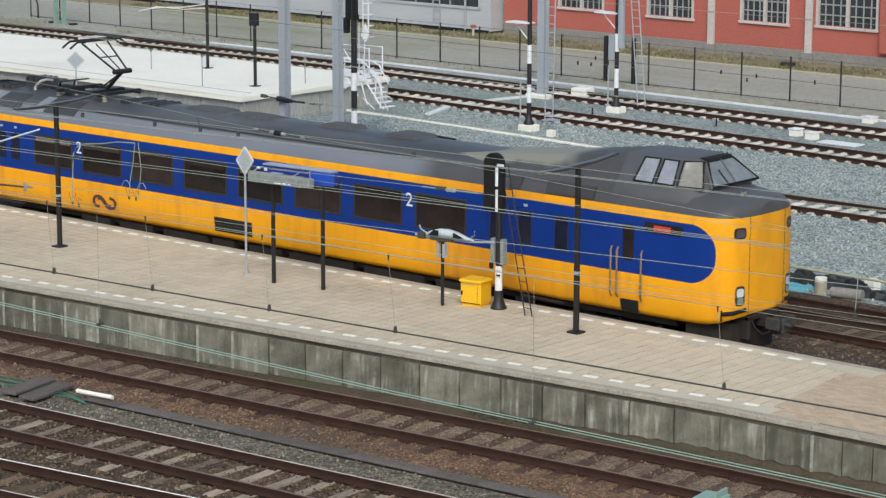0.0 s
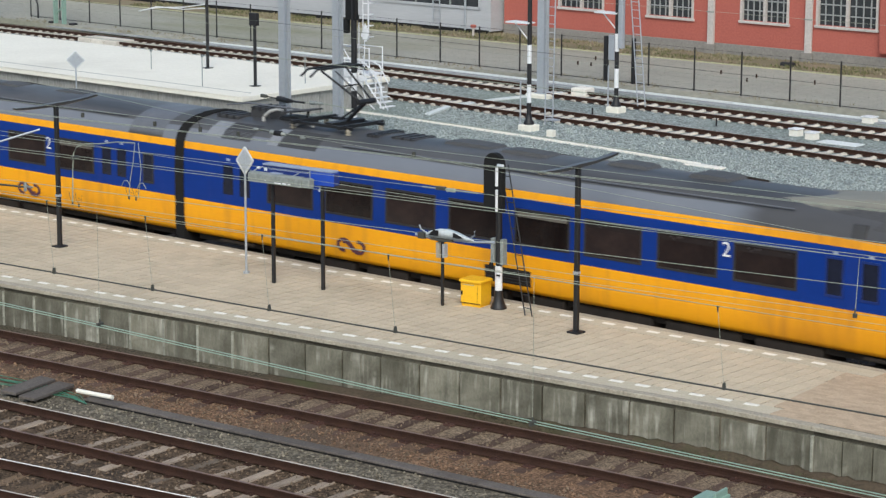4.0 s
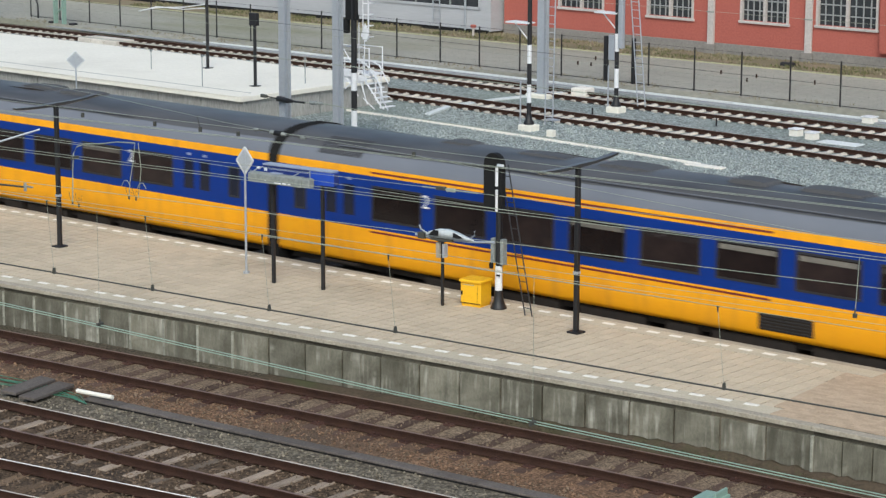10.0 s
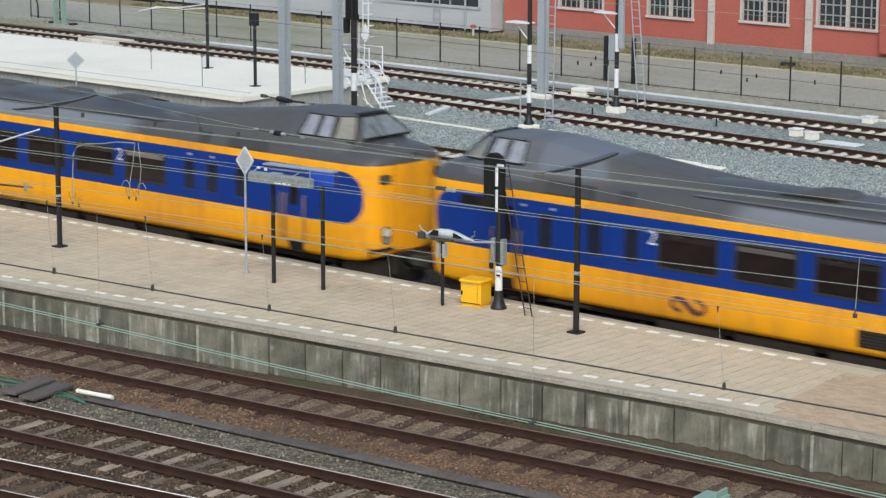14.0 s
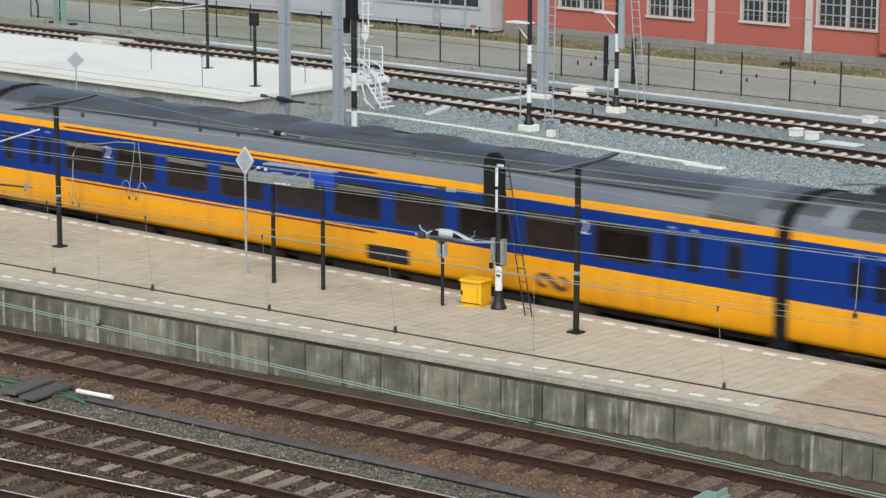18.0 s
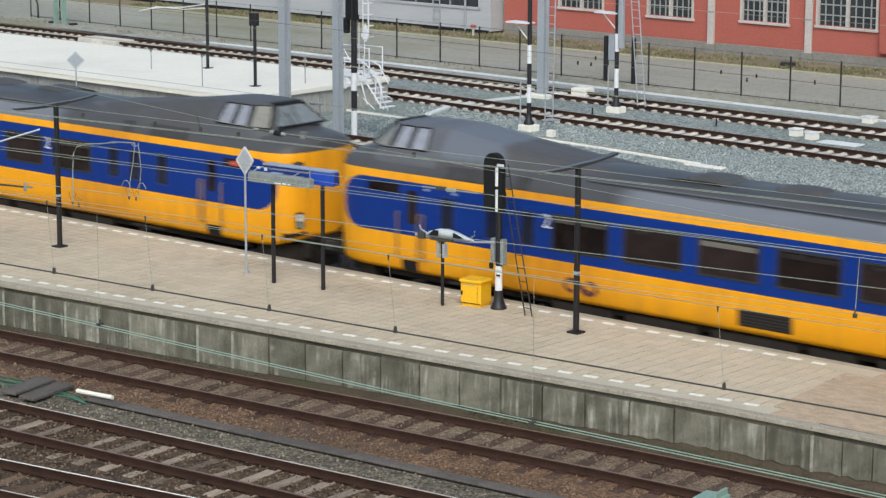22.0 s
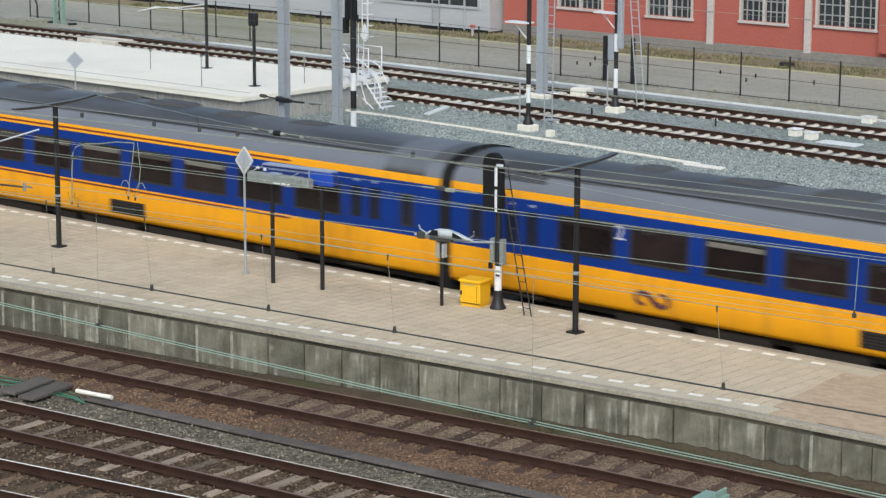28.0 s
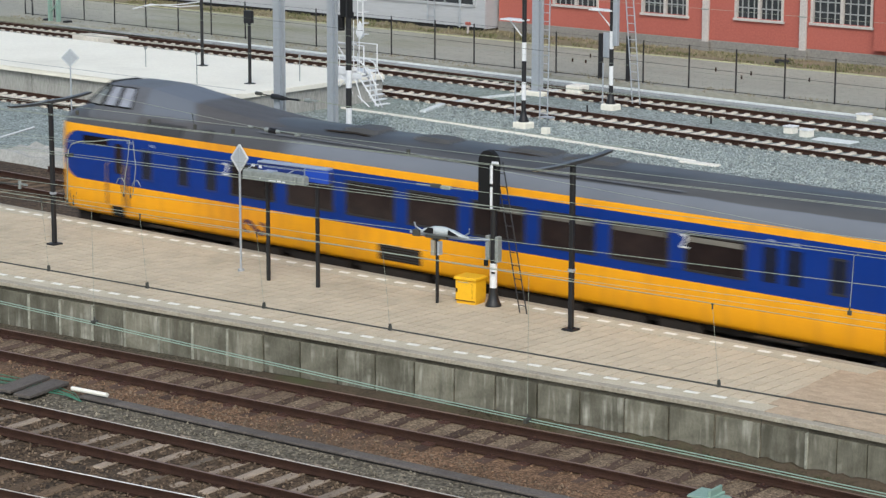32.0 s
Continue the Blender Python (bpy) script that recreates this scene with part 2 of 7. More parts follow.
M_CABGLASS = mat("sky_toned_cab_glass", (0.30, 0.31, 0.36), (0.22, 0.23, 0.25), rough=0.12, scale=0.8, fine=5, bump=0.0, spec=0.8)
M_WHITE = plain("white_paint", (0.75, 0.76, 0.78), 0.5)
M_SHELL = plain("pale_shell", (0.50, 0.54, 0.55), 0.45)
M_RIM = plain("pale_rim", (0.55, 0.57, 0.58), 0.5)
M_ARM = plain("weathered_lamp_arm", (0.045, 0.043, 0.042), 0.35)
M_STEEL = plain("galvanised_steel", (0.42, 0.45, 0.49), 0.45, 0.3)
M_DARKSTEEL = plain("dark_steel", (0.018, 0.018, 0.02), 0.5, 0.2)
M_INK = plain("logo_ink", (0.085, 0.026, 0.040), 0.5)
M_IRON = mat("oily_iron", (0.075, 0.075, 0.074), (0.035, 0.033, 0.031), rough=0.6, metal=0.3, scale=6, fine=40)
M_GRIP = plain("handrail_brown", (0.25, 0.16, 0.08), 0.45, 0.3)
M_STRIPE = plain("class_stripe_red", (0.16, 0.02, 0.02), 0.5)
M_RED = plain("destination_red", (0.5, 0.05, 0.03), 0.5)
M_DOORLAMP = plain("pale_door_lamp", (0.34, 0.38, 0.50), 0.3)
M_LOWLAMP = plain("dim_lamp_glass", (0.20, 0.25, 0.22), 0.2)
M_MARKER = plain("marker_glass", (0.075, 0.068, 0.075), 0.25)
M_LAMP = plain("headlamp_glass", (0.6, 0.62, 0.6), 0.15)
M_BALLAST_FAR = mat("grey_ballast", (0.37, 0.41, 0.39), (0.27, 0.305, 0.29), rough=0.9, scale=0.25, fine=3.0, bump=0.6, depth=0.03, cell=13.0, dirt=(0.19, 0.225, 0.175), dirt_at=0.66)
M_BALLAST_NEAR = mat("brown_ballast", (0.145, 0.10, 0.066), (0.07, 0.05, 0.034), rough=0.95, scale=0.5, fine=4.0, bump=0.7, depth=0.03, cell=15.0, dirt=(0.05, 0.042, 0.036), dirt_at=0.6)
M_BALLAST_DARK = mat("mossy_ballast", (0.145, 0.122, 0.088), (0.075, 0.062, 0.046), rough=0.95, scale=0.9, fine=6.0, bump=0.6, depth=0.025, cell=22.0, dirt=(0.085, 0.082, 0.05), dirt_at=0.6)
M_PANELPALE = mat("roof_pale_panel", (0.24, 0.25, 0.27), (0.19, 0.198, 0.215), rough=0.5, scale=2, fine=30, bump=0.03)
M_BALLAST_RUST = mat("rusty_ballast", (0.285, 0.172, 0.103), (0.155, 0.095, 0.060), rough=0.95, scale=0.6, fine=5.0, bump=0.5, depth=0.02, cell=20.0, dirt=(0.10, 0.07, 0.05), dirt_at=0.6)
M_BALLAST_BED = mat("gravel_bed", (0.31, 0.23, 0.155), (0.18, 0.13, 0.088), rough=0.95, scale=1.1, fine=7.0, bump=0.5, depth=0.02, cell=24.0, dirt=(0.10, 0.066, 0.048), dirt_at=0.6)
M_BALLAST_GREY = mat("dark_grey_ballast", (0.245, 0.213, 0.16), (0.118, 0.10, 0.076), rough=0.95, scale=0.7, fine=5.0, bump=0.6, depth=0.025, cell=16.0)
M_EARTH = mat("yard_earth", (0.14, 0.13, 0.10), (0.09, 0.095, 0.06), rough=0.95, scale=0.05, fine=2.0, bump=0.4)
M_RAIL = mat("rusty_rail", (0.058, 0.030, 0.021), (0.026, 0.015, 0.012), rough=0.88, scale=3, fine=50, bump=0.2)
M_CHAIR = mat("rusty_rail_chair", (0.080, 0.041, 0.031), (0.048, 0.026, 0.021), rough=0.9, scale=5, fine=40, bump=0.2, rand=0.3)
M_RAILTOP_RUST = mat("rail_head_worn", (0.2, 0.13, 0.10), (0.12, 0.075, 0.055), rough=0.55, scale=2, fine=30, bump=0.05, stretch=(0.2, 2, 2))
# polished heads: the sky's sheen is put into these two pale base colours
M_RAILTOP_DULL = mat("rail_head_dull", (0.62, 0.56, 0.49), (0.46, 0.40, 0.34), rough=0.6, metal=0.0, scale=1, fine=20, bump=0.03, stretch=(0.1, 2, 2))
M_RAILTOP_BRIGHT = mat("rail_head_sky_sheen", (0.95, 0.91, 0.84), (0.82, 0.77, 0.70), rough=0.6, metal=0.0, scale=1, fine=20, bump=0.03, stretch=(0.1, 2, 2))
M_SLEEPER_WOOD = mat("wood_sleeper", (0.185, 0.13, 0.085), (0.09, 0.06, 0.04), rough=0.9, scale=3, fine=24, bump=0.5, stretch=(6, 0.8, 1), rand=0.35)
M_SLEEPER_WORN = mat("worn_wood_sleeper", (0.115, 0.078, 0.058), (0.055, 0.034, 0.027), rough=0.9, scale=2.2, fine=24, bump=0.5, stretch=(5, 0.7, 1), rand=0.3, dirt=(0.10, 0.055, 0.04), dirt_at=0.62)
M_SLEEPER_PALE = mat("pale_sleeper", (0.30, 0.24, 0.185), (0.14, 0.11, 0.085), rough=0.9, scale=3, fine=24, bump=0.4, stretch=(5, 0.8, 1), rand=0.55)
M_SLEEPER_CONC = mat("concrete_sleeper", (0.65, 0.60, 0.53), (0.50, 0.46, 0.40), rough=0.85, scale=4, fine=30, rand=0.15)
M_TILE = mat("platform_tile", (0.56, 0.472, 0.348), (0.49, 0.408, 0.298), rough=0.85, scale=0.8, fine=25, bump=0.2, rand=0.06, grain=0.3, dirt=(0.36, 0.305, 0.22), dirt_at=0.6)
M_TILEBED = mat("tile_joints", (0.21, 0.18, 0.135), (0.16, 0.14, 0.105), rough=0.95, scale=1, fine=30)
M_EDGE = mat("platform_edge_slab", (0.53, 0.47, 0.36), (0.46, 0.41, 0.31), rough=0.85, scale=1.5, fine=25, bump=0.2, rand=0.05)
M_BRICK = mat("paving_brick", (0.485, 0.375, 0.265), (0.43, 0.33, 0.23), rough=0.85, scale=1, fine=30, rand=0.09)
M_DASH = plain("white_dash_tile", (0.86, 0.815, 0.72), 0.6)
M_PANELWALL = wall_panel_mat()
M_SOIL = mat("brown_soil", (0.105, 0.080, 0.056), (0.058, 0.046, 0.032), rough=0.95, scale=2.2, fine=14, bump=0.5, dirt=(0.075, 0.078, 0.04), dirt_at=0.6)
# strip below the coping: the overhang's shade is put into this darker colour
M_LINTEL = mat("shade_toned_concrete", (0.16, 0.145, 0.115), (0.08, 0.074, 0.056), rough=0.95, scale=3, fine=16, bump=0.2, rand=0.3)
M_COPING = mat("concrete_coping", (0.42, 0.38, 0.305), (0.25, 0.222, 0.178), rough=0.9, scale=1.5, fine=18, bump=0.25, stretch=(1, 1, 1))
M_WHITECONC = mat("pale_concrete", (0.785, 0.755, 0.665), (0.73, 0.70, 0.615), rough=0.85, scale=0.35, fine=8, bump=0.05, grain=0.12, dirt=(0.56, 0.53, 0.46), dirt_at=0.68)
M_GREYCONC = mat("grey_concrete", (0.40, 0.395, 0.37), (0.27, 0.265, 0.245), rough=0.9, scale=0.7, fine=10, bump=0.2, stretch=(1.5, 1.5, 0.4), rand=0.08)
M_ASPHALT = mat("pale_asphalt", (0.355, 0.348, 0.30), (0.27, 0.266, 0.228), rough=0.9, scale=0.3, fine=6, bump=0.2, stretch=(0.4, 1.5, 1), dirt=(0.20, 0.205, 0.13), dirt_at=0.64)
M_GRASS = mat("dry_grass", (0.155, 0.15, 0.085), (0.23, 0.19, 0.145), rough=0.95, grain=0.5, scale=0.8, fine=6, bump=0.6, dirt=(0.26, 0.20, 0.14), dirt_at=0.58)
M_KERB = mat("yellowish_kerb", (0.42, 0.41, 0.27), (0.30, 0.30, 0.185), rough=0.9, scale=0.8, fine=10)
M_REDWALL = mat("red_painted_wall", (0.40, 0.112, 0.086), (0.355, 0.10, 0.077), rough=0.8, scale=0.4, fine=12, bump=0.1, dirt=(0.43, 0.125, 0.095), dirt_at=0.62)
M_PLINTH = mat("grey_plinth", (0.26, 0.245, 0.225), (0.2, 0.19, 0.175), rough=0.9, scale=1, fine=12)
M_PILASTER = mat("pale_stone_pilaster", (0.52, 0.48, 0.455), (0.43, 0.395, 0.375), rough=0.85, scale=1.5, fine=14)
M_CLAD = mat("light_grey_cladding", (0.44, 0.45, 0.47), (0.38, 0.39, 0.41), rough=0.55, scale=0.5, fine=6, grain=0.12, stretch=(0.3, 1, 4))
M_BOXYELLOW = plain("cabinet_yellow", (0.90, 0.47, 0.012), 0.45)
M_SIGNBLUE = plain("sign_blue", (0.014, 0.065, 0.44), 0.4)
M_SIGNDEEP = plain("sign_deep_blue", (0.012, 0.035, 0.20), 0.4)
M_HOOD = plain("sign_hood_grey", (0.30, 0.34, 0.44), 0.5)
M_SIGNGREY = mat("sign_grey", (0.26, 0.28, 0.27), (0.18, 0.2, 0.19), rough=0.6, scale=2, fine=20)
M_WIRE_PALE = plain("pale_wire", (0.33, 0.36, 0.29), 0.5, 0.1)
M_WIRE_DARK = plain("dark_wire", (0.07, 0.07, 0.06), 0.6, 0.2)
M_WIRE_GREEN = plain("green_copper_wire", (0.31, 0.43, 0.35), 0.55, 0.1)
M_GREENCAST = plain("green_cast", (0.24, 0.36, 0.30), 0.6)
M_TROUGH = mat("weathered_trough", (0.145, 0.126, 0.112), (0.098, 0.085, 0.076), rough=0.85, scale=2.5, fine=20, bump=0.1, rand=0.12)
M_CLOTHBLUE = plain("blue_sheet", (0.10, 0.30, 0.36), 0.6)
M_CLOTHBLACK = plain("black_sheet", (0.015, 0.016, 0.018), 0.6)
M_BEIGEPAINT = plain("pale_cable_paint", (0.36, 0.36, 0.35), 0.5)
M_BEIGE = plain("beige_pipe", (0.36, 0.32, 0.25), 0.7)


# ---- mesh helpers ----
class Shape:
    """Collects faces of one mesh."""

    def __init__(self):
        self.v, self.f, self.s = [], [], []

    def add(self, verts, faces, smooth=False):
        k = len(self.v)
        self.v += [tuple(p) for p in verts]
        self.f += [tuple(i + k for i in q) for q in faces]
        self.s += [smooth] * len(faces)
        return self

    def box(self, x0, x1, y0, y1, z0, z1, m=None, ch=0.0):
        """A box, its four upright edges and rim cut by ch."""
        if ch:
            ring = [(x0 + ch, y0), (x1 - ch, y0), (x1, y0 + ch), (x1, y1 - ch), (x1 - ch, y1), (x0 + ch, y1), (x0, y1 - ch), (x0, y0 + ch)]
            inner = [(x0 + 2 * ch, y0 + ch), (x1 - 2 * ch, y0 + ch), (x1 - ch, y0 + 2 * ch), (x1 - ch, y1 - 2 * ch), (x1 - 2 * ch, y1 - ch), (x0 + 2 * ch, y1 - ch), (x0 + ch, y1 - 2 * ch), (x0 + ch, y0 + 2 * ch)]
            vs = [(*p, z0) for p in ring] + [(*p, z1 - ch) for p in ring] + [(*p, z1) for p in inner]
            fs = [tuple(range(7, -1, -1)), tuple(range(16, 24))]
            for k in range(8):
                j = (k + 1) % 8
                fs += [(k, j, 8 + j, 8 + k), (8 + k, 8 + j, 16 + j, 16 + k)]
        else:
            vs = [(x, y, z) for z in (z0, z1) for x, y in ((x0, y0), (x1, y0), (x1, y1), (x0, y1))]
            fs = [(3, 2, 1, 0), (4, 5, 6, 7), (0, 1, 5, 4), (1, 2, 6, 5), (2, 3, 7, 6), (3, 0, 4, 7)]
        if m is not None:
            vs = [m @ Vector(p) for p in vs]
        return self.add(vs, fs)

    def tube(self, pts, r, n=8, r2=None, cap=True):
        """A round bar along the points, from radius r to r2."""
        pts = [Vector(p) for p in pts]
        r2 = r if r2 is None else r2
        rings = []
        for i, p in enumerate(pts):
            d = (pts[min(i + 1, len(pts) - 1)] - pts[max(i - 1, 0)]).normalized()
            u = d.cross(Vector((0, 0, 1)) if abs(d.z) < 0.9 else Vector((1, 0, 0))).normalized()
            w = d.cross(u)
            q = r + (r2 - r) * i / max(len(pts) - 1, 1)
            rings.append([p + q * (u * math.cos(2 * math.pi * k / n) + w * math.sin(2 * math.pi * k / n)) for k in range(n)])
        return self.loft(rings, cap)

    def loft(self, rings, cap=True, smooth=True):
        n = len(rings[0])
        vs = [p for r in rings for p in r]
        fs = [(i * n + k, i * n + (k + 1) % n, (i + 1) * n + (k + 1) % n, (i + 1) * n + k) for i in range(len(rings) - 1) for k in range(n)]
        self.add(vs, fs, smooth)
        if cap:
            self.add(rings[0], [tuple(range(n - 1, -1, -1))])
            self.add(rings[-1], [tuple(range(n))])
        return self

    def mesh(self, name, *mats):
        me = bpy.data.meshes.new(name)
        me.from_pydata(self.v, [], self.f)
        me.polygons.foreach_set("use_smooth", self.s)
        for m in mats:
            me.materials.append(m)
        bm = bmesh.new()
        bm.from_mesh(me)
        bmesh.ops.recalc_face_normals(bm, faces=bm.faces)
        bm.to_mesh(me)
        bm.free()
        return me


def part(name, shape, material, parent, label="", at=None, kind=""):
    """One mesh object under a thing or a part."""
    me = shape if isinstance(shape, bpy.types.Mesh) else shape.mesh(name, material)
    ob = new(name, me)
    ob.parent = parent
    if at is not None:
        ob.matrix_basis = at
    if label or kind:
        tagged(ob, label, kind=kind)
    return ob


def thing(name, label, category, group="", kind="", at=None):
    ob = new(name)
    ob.empty_display_size = 0.2
    if at is not None:
        ob.matrix_basis = at
    return tagged(ob, label, category, group, kind)


def solid(name, shape, material, label, category, group="", kind="", at=None):
    """A thing that is one mesh."""
    ob = new(name, shape.mesh(name, material))
    if at is not None:
        ob.matrix_basis = at
    return tagged(ob, label, category, group, kind)


def letters(name, text, size, material, parent, at, label=""):
    cu = bpy.data.curves.new(name, "FONT")
    cu.body, cu.size, cu.extrude = text, size, 0.004
    cu.align_x, cu.align_y = "CENTER", "CENTER"
    cu.materials.append(material)
    ob = new(name, cu)
    ob.parent = parent
    ob.matrix_basis = at
    if label:
        tagged(ob, label)
    return ob


# ---- plan of the yard ----
PZ = 0.84                     # platform height over the rails
GZ = -0.20                    # ballast
YT = 42.95                    # centre line of the train's track


def y_edge(x):
    """Near edge of the platform, which narrows towards its end."""
    return 34.64 + 0.1 * (x + 44) if x < -25 else 36.54 + 0.035 * (x + 25)


Y_FAR = 41.25                 # the platform's edge at the train
# ---- ground ----


def sheet(name, pts, z, material, label, category, thick=0.05):
    s = Shape()
    n = len(pts)
    s.add([(x, y, z) for x, y in pts] + [(x, y, z - thick) for x, y in pts], [tuple(range(n)), tuple(range(2 * n - 1, n - 1, -1))] + [(i, i + n, (i + 1) % n + n, (i + 1) % n) for i in range(n)])
    return solid(name, s, material, label, category, kind="structure")


sheet("ground", [(-2500, -2500), (2500, -2500), (2500, 2500), (-2500, 2500)], -0.26, M_EARTH, "bare earth of the railway yard", "ground", 0.3)
sheet("ground_far_ballast", [(-260, 44.6), (260, 44.6), (260, 78.3), (-260, 78.3)], GZ + 0.004, M_BALLAST_FAR, "pale grey stone ballast of the far tracks", "ballast")
sheet("ground_train_ballast", [(-260, 41.0), (260, 41.0), (260, 50.4), (-260, 50.4)], GZ + 0.010, M_BALLAST_NEAR, "dark brown oily ballast beside the train", "ballast")
sheet("ground_near_ballast", [(-160, -10), (90, -10), (90, 41.2), (-160, 41.2)], GZ, M_BALLAST_NEAR, "dark brown ballast of the near tracks", "ballast")
sheet("ground_rusty_ballast", [(-60, y_edge(-60) - 4.6), (-37.3, 31.35), (-25, 32.05), (-10, 33.0), (10, 37), (10, 38.8), (-25, 37.3), (-60, y_edge(-60) + 0.7)], GZ + 0.012, M_BALLAST_RUST, "rust-coloured fine ballast beside the platform", "ballast")
BED = [-60, -25, 8]
sheet("ground_platform_bed", [(x, y_edge(x) - 2.36) for x in BED] + [(x, y_edge(x) - 0.94) for x in BED[::-1]], GZ + 0.016, M_BALLAST_BED, "pale brown gravel between the platform track's rails", "ballast")
sheet("ground_wall_strip", [(-60, y_edge(-60) - 0.78), (-25, y_edge(-25) - 0.78), (8, y_edge(8) - 0.78), (8, y_edge(8) + 0.1), (-25, y_edge(-25) + 0.1), (-60, y_edge(-60) + 0.1)], GZ + 0.018, M_BALLAST_DARK, "dark mossy ballast along the platform wall", "ballast")
sheet("ground_grey_ballast", [(-60, 28.0), (-60, 29.6), (-38, 31.35), (-25, 32.35), (-5, 33.9), (-5, 32.95), (-25, 31.15), (-38, 29.95)], GZ + 0.014, M_BALLAST_GREY, "grey ballast beside the cable trough", "ballast")
sheet("ground_service_road", [(-260, 79.2), (260, 79.2), (260, 87.9), (-260, 87.9)], 0.0, M_ASPHALT, "pale worn asphalt service road behind the fence", "road", 0.26)
sheet("ground_verge", [(-260, 87.9), (260, 87.9), (260, 91.2), (-260, 91.2)], 0.03, M_GRASS, "dry grass verge along the buildings", "grass", 0.3)
kerb = thing("kerb", "yellowish concrete kerb of the service road", "kerb", kind="structure")
kerb_me = Shape().box(0, 0.98, 87.8, 87.94, -0.05, 0.045, ch=0.02).mesh("kerb_stone", M_KERB)
for k in range(130):
    part("kerb_stone", kerb_me, None, kerb, at=pose(-130 + k, 0, 0))

# ---- tracks ----


def rail_shape(f, x0, x1, step, top):
    """Rail foot, web and head along y = f(x); top: the running surface alone."""
    prof = [(-top, -0.012), (-top, 0.0), (top, 0.0), (top, -0.012)] if top else [(-0.07, -0.165), (-0.07, -0.15), (-0.012, -0.125), (-0.012, -0.045), (-0.036, -0.035), (-0.036, -0.004), (0.036, -0.004), (0.036, -0.035), (0.012, -0.045), (0.012, -0.125), (0.07, -0.15), (0.07, -0.165)]
    n = max(int((x1 - x0) / step), 1)
    rings = []
    for i in range(n + 1):
        x = x0 + (x1 - x0) * i / n
        rings.append([(x, f(x) + a, b) for a, b in prof])
    return Shape().loft(rings, smooth=False)


def track(name, f, x0, x1, show, m_top, m_sl, label, pitch=0.6, step=4.0, width=0.25, proud=0.02, long=2.6, skew=0.0, m_pad=None, m_near=None, uneven=0.006, chair=1.0):
    """A track with centre line y = f(x); sleepers of their own over the stretch show, the rest joined."""
    t = thing(name, label, "railway track", kind="structure")
    for side in (-0.754, 0.754):
        r = part("rail", rail_shape(lambda x: f(x) + side, x0, x1, step, 0), M_RAIL, t)
        m_head = m_top if side > 0 else (m_near or m_top)
        part("rail_head", rail_shape(lambda x: f(x) + side, x0, x1, step, 0.03 if m_head is M_RAILTOP_RUST else 0.02), m_head, r, "worn running surface")
    me = Shape().box(-width / 2, width / 2, -long / 2, long / 2, -0.16, 0.0, ch=0.02).mesh("sleeper", m_sl)
    pad = Shape()
    for side in (-0.754, 0.754):
        pad.box(-0.09 * chair, 0.09 * chair, side - 0.17 * chair, side + 0.17 * chair, -0.002, 0.02 * chair)
        for o in (-0.11, 0.11):
            pad.tube([(0, side + o, 0.0), (0, side + o, 0.045 * chair)], 0.022 * chair, 6)
    pad = pad.mesh("fastening", m_pad or M_RAIL)
    rest = Shape()
    n = int((x1 - x0) / pitch)
    rng = random.Random(len(name) * 7 + int(x0))
    for i in range(n):
        x = x0 + (i + 0.5) * pitch
        ang = math.degrees(math.atan((f(x + 0.5) - f(x - 0.5)))) + skew
        m = pose(x + rng.uniform(-0.02, 0.02), f(x) + rng.uniform(-0.04, 0.04), GZ + proud + rng.uniform(-uneven, uneven), 0, rng.uniform(-60, 60) * uneven, ang + rng.uniform(-80, 80) * uneven)
        if show[0] < x < show[1]:
            so = part("sleeper", me, None, t, at=m)
            part("fastening", pad, None, so)
        else:
            rest.box(-width / 2, width / 2, -long / 2, long / 2, -0.16, 0.0, m)
    if rest.v:
        part("sleeper_run", rest, m_sl, t, kind="stuff")
    return t


track("track_train", lambda x: YT, -320, 320, (-34, -18), M_RAILTOP_BRIGHT, M_SLEEPER_WOOD, "straight track under the train")
track("track_behind_train", lambda x: 47.2, -200, 200, (-33, -20), M_RAILTOP_RUST, M_SLEEPER_WOOD, "second track behind the train")
track("track_platform", lambda x: y_edge(x) - 1.65, -130, 60, (-47, -19), M_RAILTOP_RUST, M_SLEEPER_WORN, "rusty track with wooden sleepers beside the platform", step=2.0, pitch=0.72, width=0.29, proud=0.03, uneven=0.014, m_pad=M_CHAIR, chair=1.25)
track("track_near", lambda x: 29.13 + 0.0925 * (x + 38.1), -130, 60, (-42, -24), M_RAILTOP_DULL, M_SLEEPER_PALE, "near track with bright rail heads and pale sleepers", pitch=0.66, proud=0.02, width=0.22, m_near=M_RAILTOP_RUST, uneven=0.026)
track("track_nearest", lambda x: 26.38 + 0.16 * (x + 34.67), -60, -14, (-42, -24), M_RAILTOP_BRIGHT, M_SLEEPER_WOOD, "converging track with bright rail heads", pitch=0.66, proud=0.02, m_near=M_RAILTOP_DULL, uneven=0.018)
track("track_far_third", lambda x: 60.65 - (0.0 if x > -62 else 0.6 * min(1, (-62 - x) / 10)) + 0.0, -200, 200, (-90, -28), M_RAILTOP_RUST, M_SLEEPER_CONC, "far track with white concrete sleepers", proud=0.055, width=0.24, long=1.76, m_pad=M_SLEEPER_CONC)
track("track_far_second", lambda x: 70.25 - 0.07 * (x + 51) if x > -66 else 71.3, -200, 60, (-68, -36), M_RAILTOP_RUST, M_SLEEPER_CONC, "far track with white concrete sleepers", proud=0.055, width=0.24, long=1.76, m_pad=M_SLEEPER_CONC)
track("track_far_first", lambda x: 75.04 - (0.07 if x < -50 else 0.045) * (max(x, -72.0) + 50), -130, 60, (-102, -38), M_RAILTOP_RUST, M_SLEEPER_CONC, "farthest track with white concrete sleepers", proud=0.055, width=0.24, long=1.76, m_pad=M_SLEEPER_CONC)

